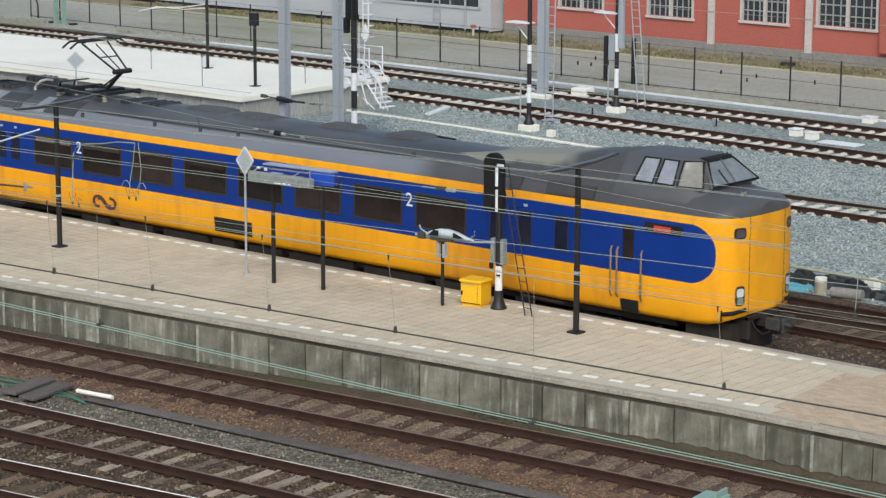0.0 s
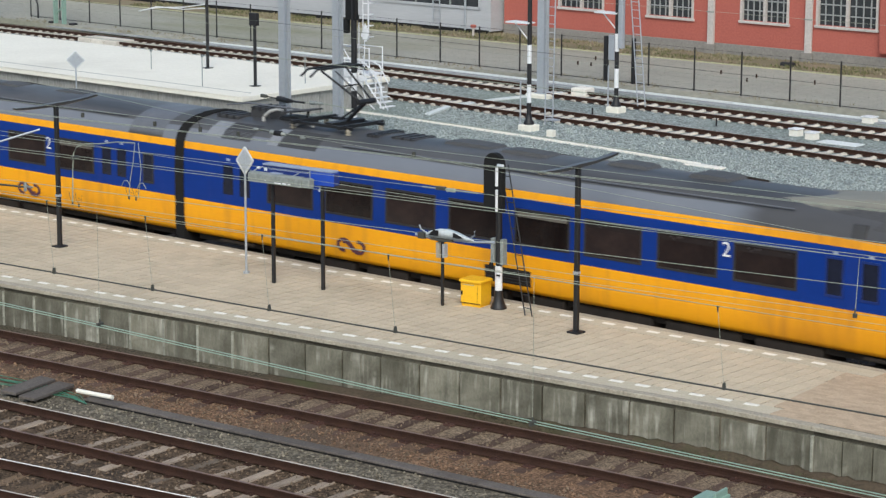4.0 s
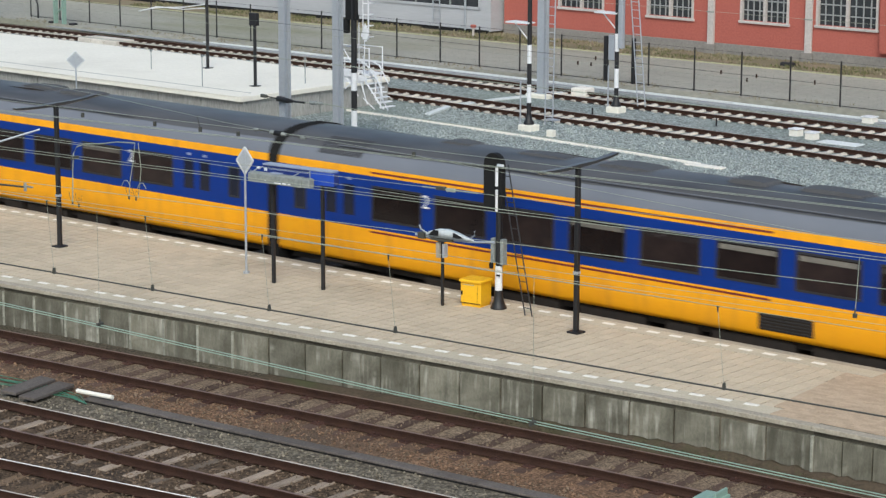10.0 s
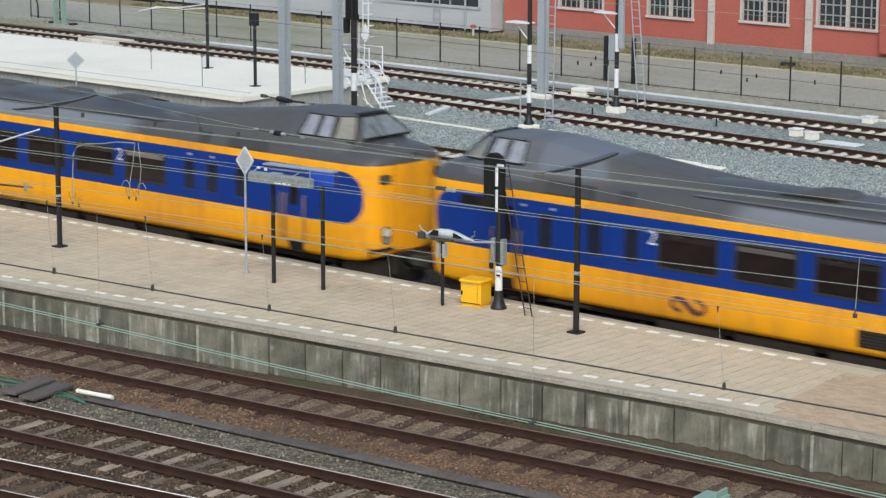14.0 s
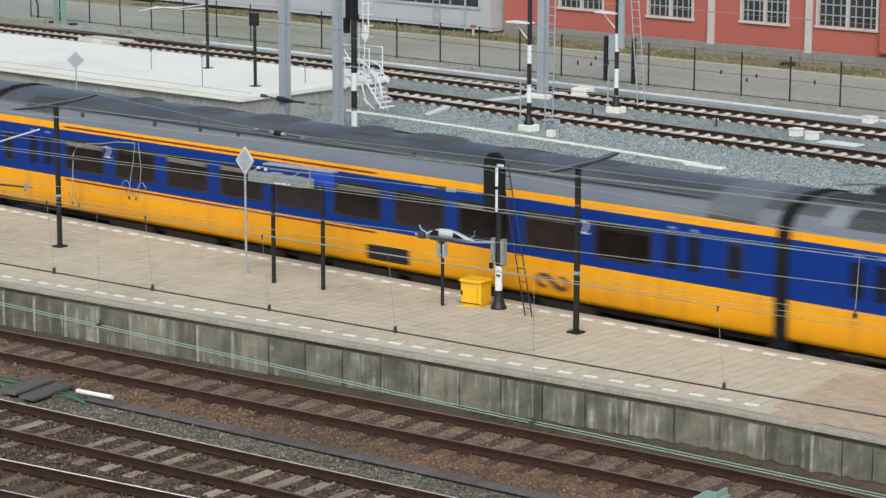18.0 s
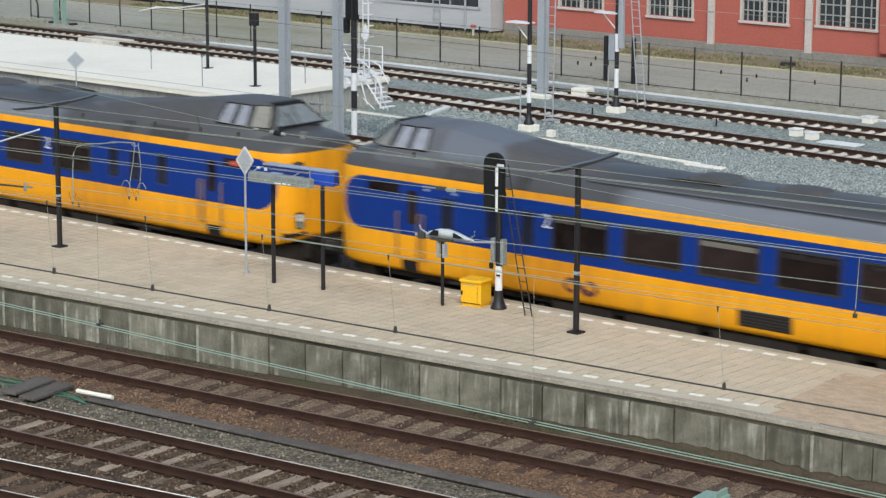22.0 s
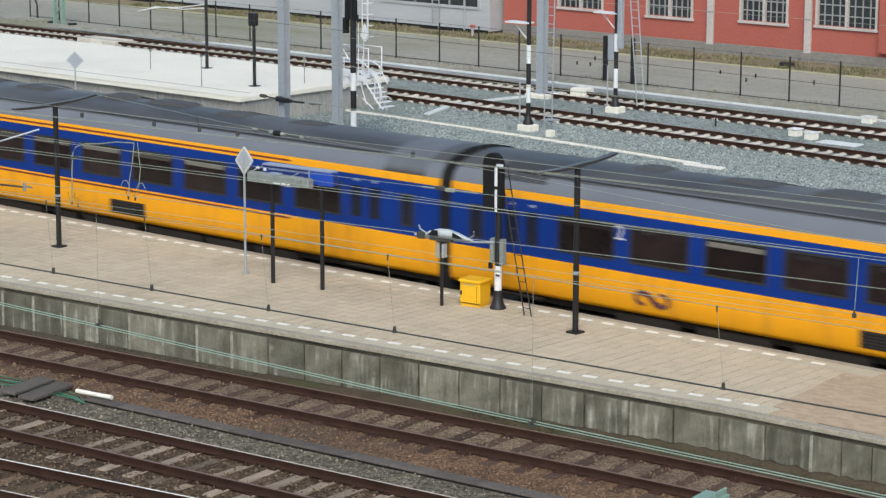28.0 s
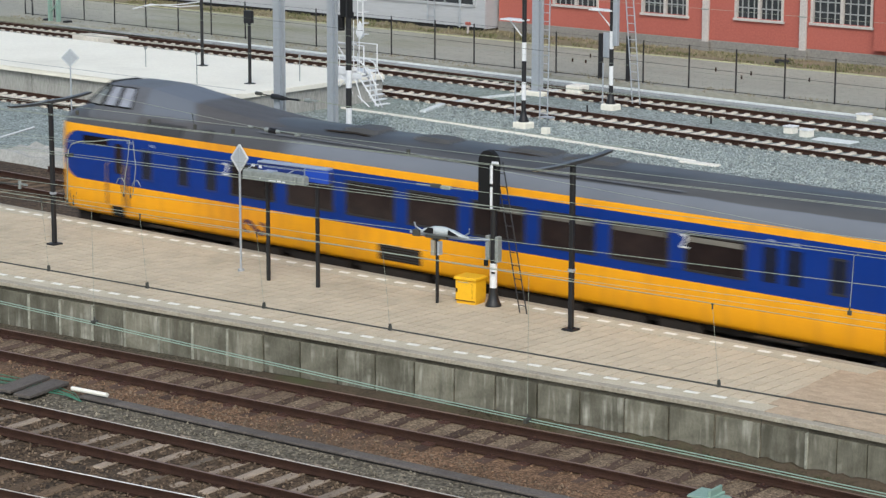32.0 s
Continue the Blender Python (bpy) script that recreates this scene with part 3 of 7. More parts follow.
# ---- platform beside the train ----
X0, X1 = -95.0, 8.0
plat = thing("platform_near", "narrowing station platform with concrete edge wall and beige tiles", "platform", kind="structure")
s = Shape()
xs = [X0 + (X1 - X0) * k / 40 for k in range(41)]
rings = [[(x, y_edge(x) + 0.12, -0.3), (x, y_edge(x) + 0.12, PZ - 0.012), (x, Y_FAR - 0.12, PZ - 0.012), (x, Y_FAR - 0.12, -0.3)] for x in xs]
s.loft(rings, smooth=False)
part("core", s, M_TILEBED, plat)
for f, o in ((y_edge, 1), (lambda x: Y_FAR, -1)):
    for k in range(int((X1 - X0) / 2.06)):
        ring = []
        for x in (X0 + 2.06 * k, X0 + 2.06 * k + 2.05):
            y = f(x)
            ring.append([(x, y, PZ - 0.09), (x, y, PZ - 0.015), (x, y + o * 0.015, PZ), (x, y + o * 0.22, PZ), (x, y + o * 0.22, PZ - 0.09)])
        part("coping", Shape().loft(ring, smooth=False), M_COPING, plat)
# ---- wall panels, edge slabs, dashes and tiles of the platform ----
M_RIB = mat("pale_concrete_rib", (0.36, 0.355, 0.30), (0.20, 0.20, 0.165), rough=0.9, scale=3, fine=14, bump=0.1, rand=0.2, dirt=(0.13, 0.13, 0.10), dirt_at=0.66)
SEAM0, SEAM = -43.0, 1.0045
wall = part("edge_wall", Shape().box(X0, X1, y_edge(X1) + 0.5, y_edge(X1) + 0.55, -0.3, 0.2), M_TILEBED, plat)
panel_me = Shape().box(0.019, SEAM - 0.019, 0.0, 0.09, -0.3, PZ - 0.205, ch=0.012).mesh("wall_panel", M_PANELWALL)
rib_me = Shape().box(-0.032, 0.032, -0.025, 0.09, -0.3, PZ - 0.2, ch=0.01).mesh("wall_rib", M_RIB)
lintel_me = Shape().box(0.0, SEAM + 0.002, 0.055, 0.10, 0.4, PZ - 0.09).mesh("lintel", M_LINTEL)
rest = Shape()
rng = random.Random(11)
k0 = int((X0 - SEAM0) / SEAM)
# whole panels, and narrower ones towards the platform's end
lines = [SEAM0 + SEAM * k for k in range(k0, 21)]
while lines[-1] < X1 - 0.7:
    lines.append(lines[-1] + 0.63)
for x, x_next in zip(lines, lines[1:]):
    w = x_next - x
    m = pose(x, y_edge(x) + 0.05 + rng.uniform(0, 0.012), 0, 0, 0, math.degrees(math.atan2(y_edge(x_next) - y_edge(x), w)))
    rib_at, m = m, m @ Matrix.Diagonal((w / SEAM, 1, 1, 1))
    if -47 < x < -18:
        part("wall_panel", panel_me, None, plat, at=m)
        part("lintel", lintel_me, None, plat, at=m)
        if rng.random() < (0.95 if x < -36.5 else 0.10):
            part("wall_rib", rib_me, None, plat, at=rib_at)
    else:
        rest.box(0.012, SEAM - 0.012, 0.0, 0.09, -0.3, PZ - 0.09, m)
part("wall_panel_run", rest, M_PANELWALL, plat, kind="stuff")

# soil heaped against the wall's foot towards the platform's end
bank = tagged(new("ground_soil_bank"), "brown soil heaped against the foot of the platform wall", "soil", kind="structure")
rings, brng = [], random.Random(21)
for k in range(110):
    x = -36.0 + 0.18 * k
    h = 0.17 * min(1.0, k / 60) * brng.uniform(0.75, 1.15) + 0.03
    y = y_edge(x) + 0.06
    rings.append([(x, y - 0.62 - brng.uniform(0, 0.06), GZ), (x, y - 0.36, GZ + h * brng.uniform(0.35, 0.55)), (x, y - 0.10, GZ + h * brng.uniform(0.85, 1.05)), (x, y + 0.03, GZ + h * 1.05), (x, y + 0.03, GZ)])
part("soil", Shape().loft(rings), M_SOIL, bank)

# edge slabs, both sides
for k in range(int((X1 - X0) / 0.602)):
    x = X0 + 0.602 * k
    if -56 < x < -24.5:
        slab_end = x + 0.6
        for f, o in ((y_edge, 1), (lambda q: Y_FAR, -1)):
            for a, b in ((0.23, 0.47), (0.475, 0.72)):
                y0, y1 = f(x) + o * a, f(x) + o * b
                sl = f(x + 0.6) - f(x)
                vs = [(x, y0, PZ), (x + 0.594, y0 + sl, PZ), (x + 0.594, y1 + sl, PZ), (x, y1, PZ)]
                part("edge_slab", Shape().add(vs + [(p, q, PZ - 0.05) for p, q, _ in vs], [(0, 1, 2, 3), (0, 4, 5, 1), (1, 5, 6, 2), (2, 6, 7, 3), (3, 7, 4, 0)]), M_EDGE, plat)
dash_me = Shape().box(-0.155, 0.155, -0.065, 0.065, -0.02, 0.008, ch=0.006).mesh("white_dash", M_DASH)
for k in range(-10, 34):
    x = -44.47 + 0.6024 * k
    part("white_dash", dash_me, None, plat, at=pose(x, y_edge(x) + 0.60 + rng.uniform(-0.008, 0.008), PZ, 0, 0, 5.5))
for k in range(-8, 44):
    x = -51.09 + 0.5977 * k
    part("white_dash", dash_me, None, plat, at=pose(x, 40.8 + rng.uniform(-0.008, 0.008), PZ, 0, 0, 0))

# beige tiles; darker bricks at the end
tile_me = Shape().box(0.013, 0.287, 0.010, 0.290, -0.05, 0.0, ch=0.004).mesh("paving_tile", M_TILE)
rest, bricks = Shape(), Shape()
for i in range(int((-20 + 56) / 0.3)):
    x = -56 + 0.3 * i
    for j in range(30):
        y = 40.51 - 0.3 * (j + 1)
        cut = y_edge(x + 0.3) + 0.724
        bound = -24.21 - 0.12 * (y - 37.3)
        if y + 0.3 < cut + 0.03:
            break
        if x + 0.03 > bound:
            continue
        ky = min((y + 0.3 - cut) / 0.3, 1.0)
        kx = min((bound - x) / 0.3, 1.0)
        y = y + 0.3 * (1 - ky)
        z = PZ + rng.uniform(-0.004, 0.003)
        if x > -30.6 - 0.0 * y:
            part("paving_tile", tile_me, None, plat, at=pose(x, y, z, rng.uniform(-0.3, 0.3), rng.uniform(-0.3, 0.3), 0) @ Matrix.Diagonal((kx, ky, 1, 1)))
        else:
            a, b = rng.uniform(-0.002, 0.002), rng.uniform(-0.002, 0.002)
            vs = [(x + 0.013, y + 0.010, z + a), (x + 0.287, y + 0.010, z + b), (x + 0.287, y + 0.3 * ky - 0.010, z - a), (x + 0.013, y + 0.3 * ky - 0.010, z - b)]
            rest.add(vs + [(p, q, PZ - 0.05) for p, q, _ in vs], [(0, 1, 2, 3), (0, 4, 5, 1), (1, 5, 6, 2), (2, 6, 7, 3), (3, 7, 4, 0)])
part("paving_tile_field", rest, M_TILE, plat, "beige concrete paving tiles", kind="stuff")
for j in range(44):
    y = 41.03 - 0.105 * (j + 1)
    for i in range(34):
        x = -24.9 + 0.21 * i + (0.105 if j % 2 else 0)
        start = slab_end if y < y_edge(x) + 0.72 or y > 40.5 else -24.2 - 0.12 * (y - 37.3)
        if y < y_edge(x) + 0.22 or x + 0.18 < start or x > -17.5:
            continue
        x0, x = x, max(x, start)
        z = PZ + rng.uniform(-0.003, 0.003)
        vs = [(x, y, z), (x0 + 0.203, y, z), (x0 + 0.203, y + 0.099, z), (x, y + 0.099, z)]
        bricks.add(vs + [(p, q, PZ - 0.05) for p, q, _ in vs], [(0, 1, 2, 3), (0, 4, 5, 1), (1, 5, 6, 2), (2, 6, 7, 3), (3, 7, 4, 0)])
part("paving_brick_field", bricks, M_BRICK, plat, "brownish paving bricks", kind="stuff")
RUN = [50.5454, 126.9296, 16.6453, -6.1109, 0.0149, 0.8912, 0.0204, -0.2528, -0.0093, 0.0596, -0.0223]
# ---- train cars ----
PROFILE = [(1.36, 0.97), (1.42, 1.08), (1.45, 1.5), (1.45, 2.2), (1.445, 2.8), (1.42, 3.15), (1.395, 3.34), (1.31, 3.52), (1.10, 3.72), (0.75, 3.86), (0.35, 3.935), (0.0, 3.95)]


def ring(x, w=1.0, zb=0.97, k=1.0, grow=0.0):
    """Cross-section of the car at x: w narrows it, zb lifts the lower edge, k flattens the roof."""
    half = []
    for y, z in PROFILE:
        z = 3.34 + (z - 3.34) * k if z > 3.34 else zb + (z - 0.97) * (3.34 - zb) / 2.37
        half.append((y * w + grow * (y > 0), z + (grow if z > 3.4 else 0)))
    pts = [(x, -y, z) for y, z in half] + [(x, y, z) for y, z in half[-2::-1]]
    return pts


def side_y(z):
    for (y0, z0), (y1, z1) in zip(PROFILE, PROFILE[1:]):
        if z0 <= z <= z1:
            return y0 + (y1 - y0) * (z - z0) / (z1 - z0)
    return 1.45


def plate(s, x0, x1, z0, z1, out=0.012, sg=-1, r=0.0):
    """A flat plate on the car side, its corners cut by r."""
    c = [(x0 + r, z0), (x1 - r, z0), (x1, z0 + r), (x1, z1 - r), (x1 - r, z1), (x0 + r, z1), (x0, z1 - r), (x0, z0 + r)] if r else [(x0, z0), (x1, z0), (x1, z1), (x0, z1)]
    n = len(c)
    vs = [(x, sg * (side_y(z) + out), z) for x, z in c] + [(x, sg * (side_y(z) - 0.03), z) for x, z in c]
    return s.add(vs, [tuple(range(n)), tuple(range(2 * n - 1, n - 1, -1))] + [(i, i + n, (i + 1) % n + n, (i + 1) % n) for i in range(n)])


def window_meshes(w, z0, z1, vent, seal=None, glass=None):
    fr = plate(plate(plate(plate(Shape(), -w / 2 - 0.05, -w / 2, z0 - 0.05, z1 + 0.05, 0.014), w / 2, w / 2 + 0.05, z0 - 0.05, z1 + 0.05, 0.014), -w / 2, w / 2, z0 - 0.05, z0, 0.014), -w / 2, w / 2, z1, z1 + 0.05, 0.014)
    out = [fr.mesh("window", seal or M_SEAL), plate(Shape(), -w / 2, w / 2, z0, z1, 0.006).mesh("pane", glass or M_WINDOW)]
    if vent:
        out.append(plate(Shape(), -w / 2 + 0.04, w / 2 - 0.04, z1 - 0.14, z1 - 0.03, 0.011).mesh("vent_pane", M_VENTGLASS))
    return out


WIDE = window_meshes(1.50, 2.13, 2.88, True)
SLIM = window_meshes(0.36, 2.13, 2.88, False, M_BLUE, M_DOORGLASS)
SMALL = window_meshes(0.32, 2.13, 2.82, False, M_SEAL, M_DOORGLASS)


def put_window(kind, x, car, sg, label=""):
    m = pose(x, 0, 0) if sg < 0 else pose(x, 0, 0, 0, 0, 180)
    w = part("window", kind[0], None, car, label, at=m)
    part("pane", kind[1], None, w)
    if len(kind) > 2:
        part("vent_pane", kind[2], None, w)


def logo_mesh():
    """Two interlocking hooked bands, drawn as plain shapes."""
    s = Shape()

    def band(pts, h):
        edge = [[], []]
        for i, (x, z) in enumerate(pts):
            a, b = pts[max(i - 1, 0)], pts[min(i + 1, len(pts) - 1)]
            k = math.hypot(b[0] - a[0], b[1] - a[1])
            for e, sg in zip(edge, (1, -1)):
                e.append((x - sg * h * (b[1] - a[1]) / k, -1.463, z + sg * h * (b[0] - a[0]) / k))
        n = len(pts)
        s.add(edge[0] + edge[1], [(i, i + 1, n + i + 1, n + i) for i in range(n - 1)])
    hook = [(-0.20, -0.17), (-0.34, -0.15), (-0.43, -0.06), (-0.43, 0.07), (-0.34, 0.17), (-0.20, 0.19), (-0.08, 0.13), (0.03, 0.0), (0.14, -0.11), (0.27, -0.10)]
    band(hook, 0.05)
    band([(-x, -z) for x, z in hook], 0.05)
    s.v = [(x, y, 1.36 + 0.78 * z) for x, y, z in s.v]
    return s.mesh("logo", M_INK)


LOGO = logo_mesh()


def vent_mesh():
    s = Shape()
    for k in range(5):
        plate(s, -0.68, 0.68, 1.16 + 0.07 * k, 1.19 + 0.07 * k, 0.02)
    return s.mesh("louvre", M_DARKSTEEL)


VENTBACK = plate(Shape(), -0.68, 0.68, 1.13, 1.50, 0.008).mesh("side_vent", M_UNDER)
LOUVRE = vent_mesh()


def bogie(car, x):
    b = part("bogie", Shape().box(x - 1.7, x + 1.7, -1.05, -0.9, 0.42, 0.66, ch=0.03).box(x - 1.7, x + 1.7, 0.9, 1.05, 0.42, 0.66, ch=0.03).box(x - 0.3, x + 0.3, -1.0, 1.0, 0.45, 0.75), M_UNDER, car, "dark oily bogie frame")
    for dx in (-1.25, 1.25):
        w = Shape()
        for y in (-0.78, 0.70):
            w.tube([(x + dx, y, 0.46), (x + dx, y + 0.08, 0.46)], 0.46, 24)
        w.tube([(x + dx, -1.0, 0.46), (x + dx, 1.0, 0.46)], 0.08, 10)
        part("wheelset", w, M_UNDER, b)


def bellows(car):
    """Folded black gangway at the car's end."""
    rings = []
    for k in range(9):
        x = -0.16 + 0.04 * k
        g = -0.02 if k % 2 else 0.03
        rings.append(ring(x, 1.0, 0.62, 1.0, g))
    part("gangway_bellows", Shape().loft(rings, smooth=False), M_BLACK, car, "black folded gangway bellows")


def seam(s, x, z0, z1, sg=-1):
    return plate(s, x - 0.012, x + 0.012, z0, z1, 0.005, sg)


def underframe(car, x0, x1, rng):
    s = Shape().box(x0, x1, -1.15, 1.15, 0.78, 0.99)
    x = x0 + 4.5
    while x < x1 - 5.5:
        w = rng.uniform(0.8, 2.2)
        s.box(x, x + w, -1.28, -0.3, 0.38, 0.9, ch=0.03)
        s.box(x, x + w, 0.3, 1.28, 0.38, 0.9, ch=0.03)
        x += w + rng.uniform(0.15, 0.6)
    part("underframe", s, M_UNDER, car)


def door(car, x, sg, slim=True):
    """Double passenger door: two leaves with slim panes and dark seams."""
    m = pose(x, 0, 0) if sg < 0 else pose(x, 0, 0, 0, 0, 180)
    s = Shape()
    for dx in (-0.62, 0.0, 0.62):
        seam(s, dx, 1.0, 3.12)
    d = part("door", s.mesh("door", M_SEAL), None, car, "blue and yellow double door with dark seams", at=m)
    if slim:
        for dx in (-0.3, 0.3):
            part("pane", SLIM[1], None, d, at=pose(dx, 0, 0))
    for dx in (-0.3, 0.3) if slim else (-1.37, -0.52):
        part("door_lamp", plate(Shape(), dx - 0.055, dx + 0.055, 2.99, 3.05, 0.012), M_DOORLAMP, d, "small pale lamp above the door")
    part("step", Shape().box(-0.6, 0.6, -1.5, -1.38, 0.90, 0.94), M_UNDER, d)


def figure_two(car, x, sg):
    letters("class_number", "2", 0.46, M_WHITE, car, pose(x, sg * 1.472, 2.72, 90, 0, 0 if sg < 0 else 180), "white class number")


def roof_gear(car, x0, x1, rng, count):
    for k in range(count):
        x = x0 + (x1 - x0) * (k + 0.5) / count + rng.uniform(-0.4, 0.4)
        w, top = rng.uniform(0.3, 0.75), rng.uniform(3.985, 4.045)
        y0, y1 = rng.uniform(-0.45, -0.2), rng.uniform(0.25, 0.5)
        part("roof_vent", Shape().loft([[(x + dx, y0, 3.86), (x + dx, y1, 3.86), (x + dx, y1 - 0.06, z), (x + dx, y0 + 0.06, z)] for dx, z in ((-w - 0.12, 3.90), (-w, top - 0.02), (-w * 0.3, top), (w * 0.7, top - 0.012), (w, top - 0.03), (w + 0.1, 3.90))], smooth=False), M_VENTROOF, car, "low dark roof ventilator")
        if k % 2:
            part("roof_pipe", Shape().tube([(x - w, y1 + 0.12, 3.90), (x, y1 + 0.14, 3.935), (x + w + 0.5, y1 + 0.12, 3.90)], 0.03, 6), M_UNDER, car)
    rails = Shape()
    for y in (-1.16, 1.16):
        rails.tube([(x0 - 2, y, 3.74), (x1 + 2, y, 3.74)], 0.018, 6)
    part("roof_rail", rails, M_PANEL, car)


def flank_grille(car, x0, x1, ribbed):
    """Dark cover on both roof flanks, ribbed or plain."""
    for sg in (-1, 1):
        strip = lambda x, g: [(px, -sg * py, pz) for px, py, pz in ring(x, 1, 3.36, 1, g)[7:10]]
        g = part("roof_grille", Shape().loft([strip(x0, 0.004), strip(x1, 0.004)], cap=False, smooth=False), M_HATCH, car, "dark ribbed roof grille" if ribbed else "dark plain roof cover")
        for k in range(7 if ribbed else 0):
            lo, hi = [Vector(p) for p in strip(x0 + 0.04, 0.008)], [Vector(p) for p in strip(x1 - 0.04, 0.008)]
            u = (k + 0.5) / 7
            part("rib", Shape().tube([lo[0].lerp(lo[1], u), hi[0].lerp(hi[1], u)], 0.009, 5), M_PANEL, g)


def mid_car():
    rng = random.Random(5)
    car = thing("train_middle_car", "yellow and blue electric railway coach with dark grey roof", "train car", "cars of the train")
    s = Shape().loft([ring(0.14)] + [ring(0.14 + 2.602 * k) for k in range(1, 11)])
    part("body", s, M_LIV_MID, car)
    underframe(car, 0.4, 25.9, rng)
    for x in (3.4, 22.9):
        bogie(car, x)
    bellows(car)
    for sg in (-1, 1):
        fx = (lambda x: x) if sg < 0 else (lambda x: 26.35 - x)
        for k in range(10):
            put_window(WIDE, fx(4.15 + 2.0 * k), car, sg)
        put_window(SMALL, fx(25.1), car, sg)
        door(car, fx(23.75), sg)
        door(car, fx(2.3), sg)
        put_window(SMALL, fx(0.95), car, sg)
        figure_two(car, fx(5.1), sg)
        figure_two(car, fx(21.1), sg)
        m = pose(fx(20.2), 0, 0) if sg < 0 else pose(fx(20.2), 0, 0, 0, 0, 180)
        part("logo", LOGO, None, car, "dark violet railway emblem of bent bands", at=m)
        v = part("side_vent", VENTBACK, None, car, "dark louvred side grille", at=pose(fx(15.15), 0, 0) if sg < 0 else pose(fx(15.15), 0, 0, 0, 0, 180))
        part("louvre", LOUVRE, None, v)
    for sg in (-1, 1):
        for z in (3.235, 1.80):
            a, b = (3.3, 14.75) if sg < 0 else (11.6, 23.05)
            part("class_stripe", plate(Shape(), a, b, z - 0.022, z + 0.022, 0.006, sg), M_STRIPE, car, "thin dark red class stripe")
    roof_gear(car, 4, 22, rng, 7)
    flank_grille(car, 1.42, 2.85, True)
    part("roof_panel", Shape().loft([ring(24.3, 1, 3.36, 1, 0.006)[6:-6], ring(25.6, 1, 3.36, 1, 0.006)[6:-6]], cap=False), M_PANEL, car, "paler roof panel")
    return car


NOSE = [(24.4, 1.0, 0.97, 0.92), (24.9, 0.998, 0.97, 0.86), (25.25, 0.992, 0.98, 0.80), (25.55, 0.975, 1.0, 0.72), (25.8, 0.92, 1.05, 0.65), (25.96, 0.82, 1.11, 0.58), (26.06, 0.68, 1.16, 0.51), (26.13, 0.48, 1.2, 0.44), (26.16, 0.25, 1.22, 0.40)]


def cab_ring(x, top, w=1.0, tw=1.0):
    half = [(1.325, 3.42), (1.285, 3.60), (1.11, 3.84), (0.76, 4.395), (0.62, 4.425), (0.32, 4.437), (0.0, 4.44)]
    k = (top - 3.42) / (4.44 - 3.42)
    pts = [(y * w * (tw if z > 4 else 1.0), 3.42 + (z - 3.42) * k) for y, z in half]
    return [(x, -y, z) for y, z in pts] + [(x, y, z) for y, z in pts[-2::-1]]


def frame_round(q, sg, cab):
    """Black rubber frame along a pane's edges."""
    p = [Vector((x, y + sg * 0.006, z)) for x, y, z in q]
    part("window_frame", Shape().tube(p + [p[0]], 0.026, 6), M_BLACK, cab)


HUMP = ((17.2, 3.84, 0.93), (18.2, 3.90, 0.97), (19.2, 3.98, 0.99), (20.3, 4.09, 1.0), (21.6, 4.24, 1.0), (22.9, 4.42, 1.0))


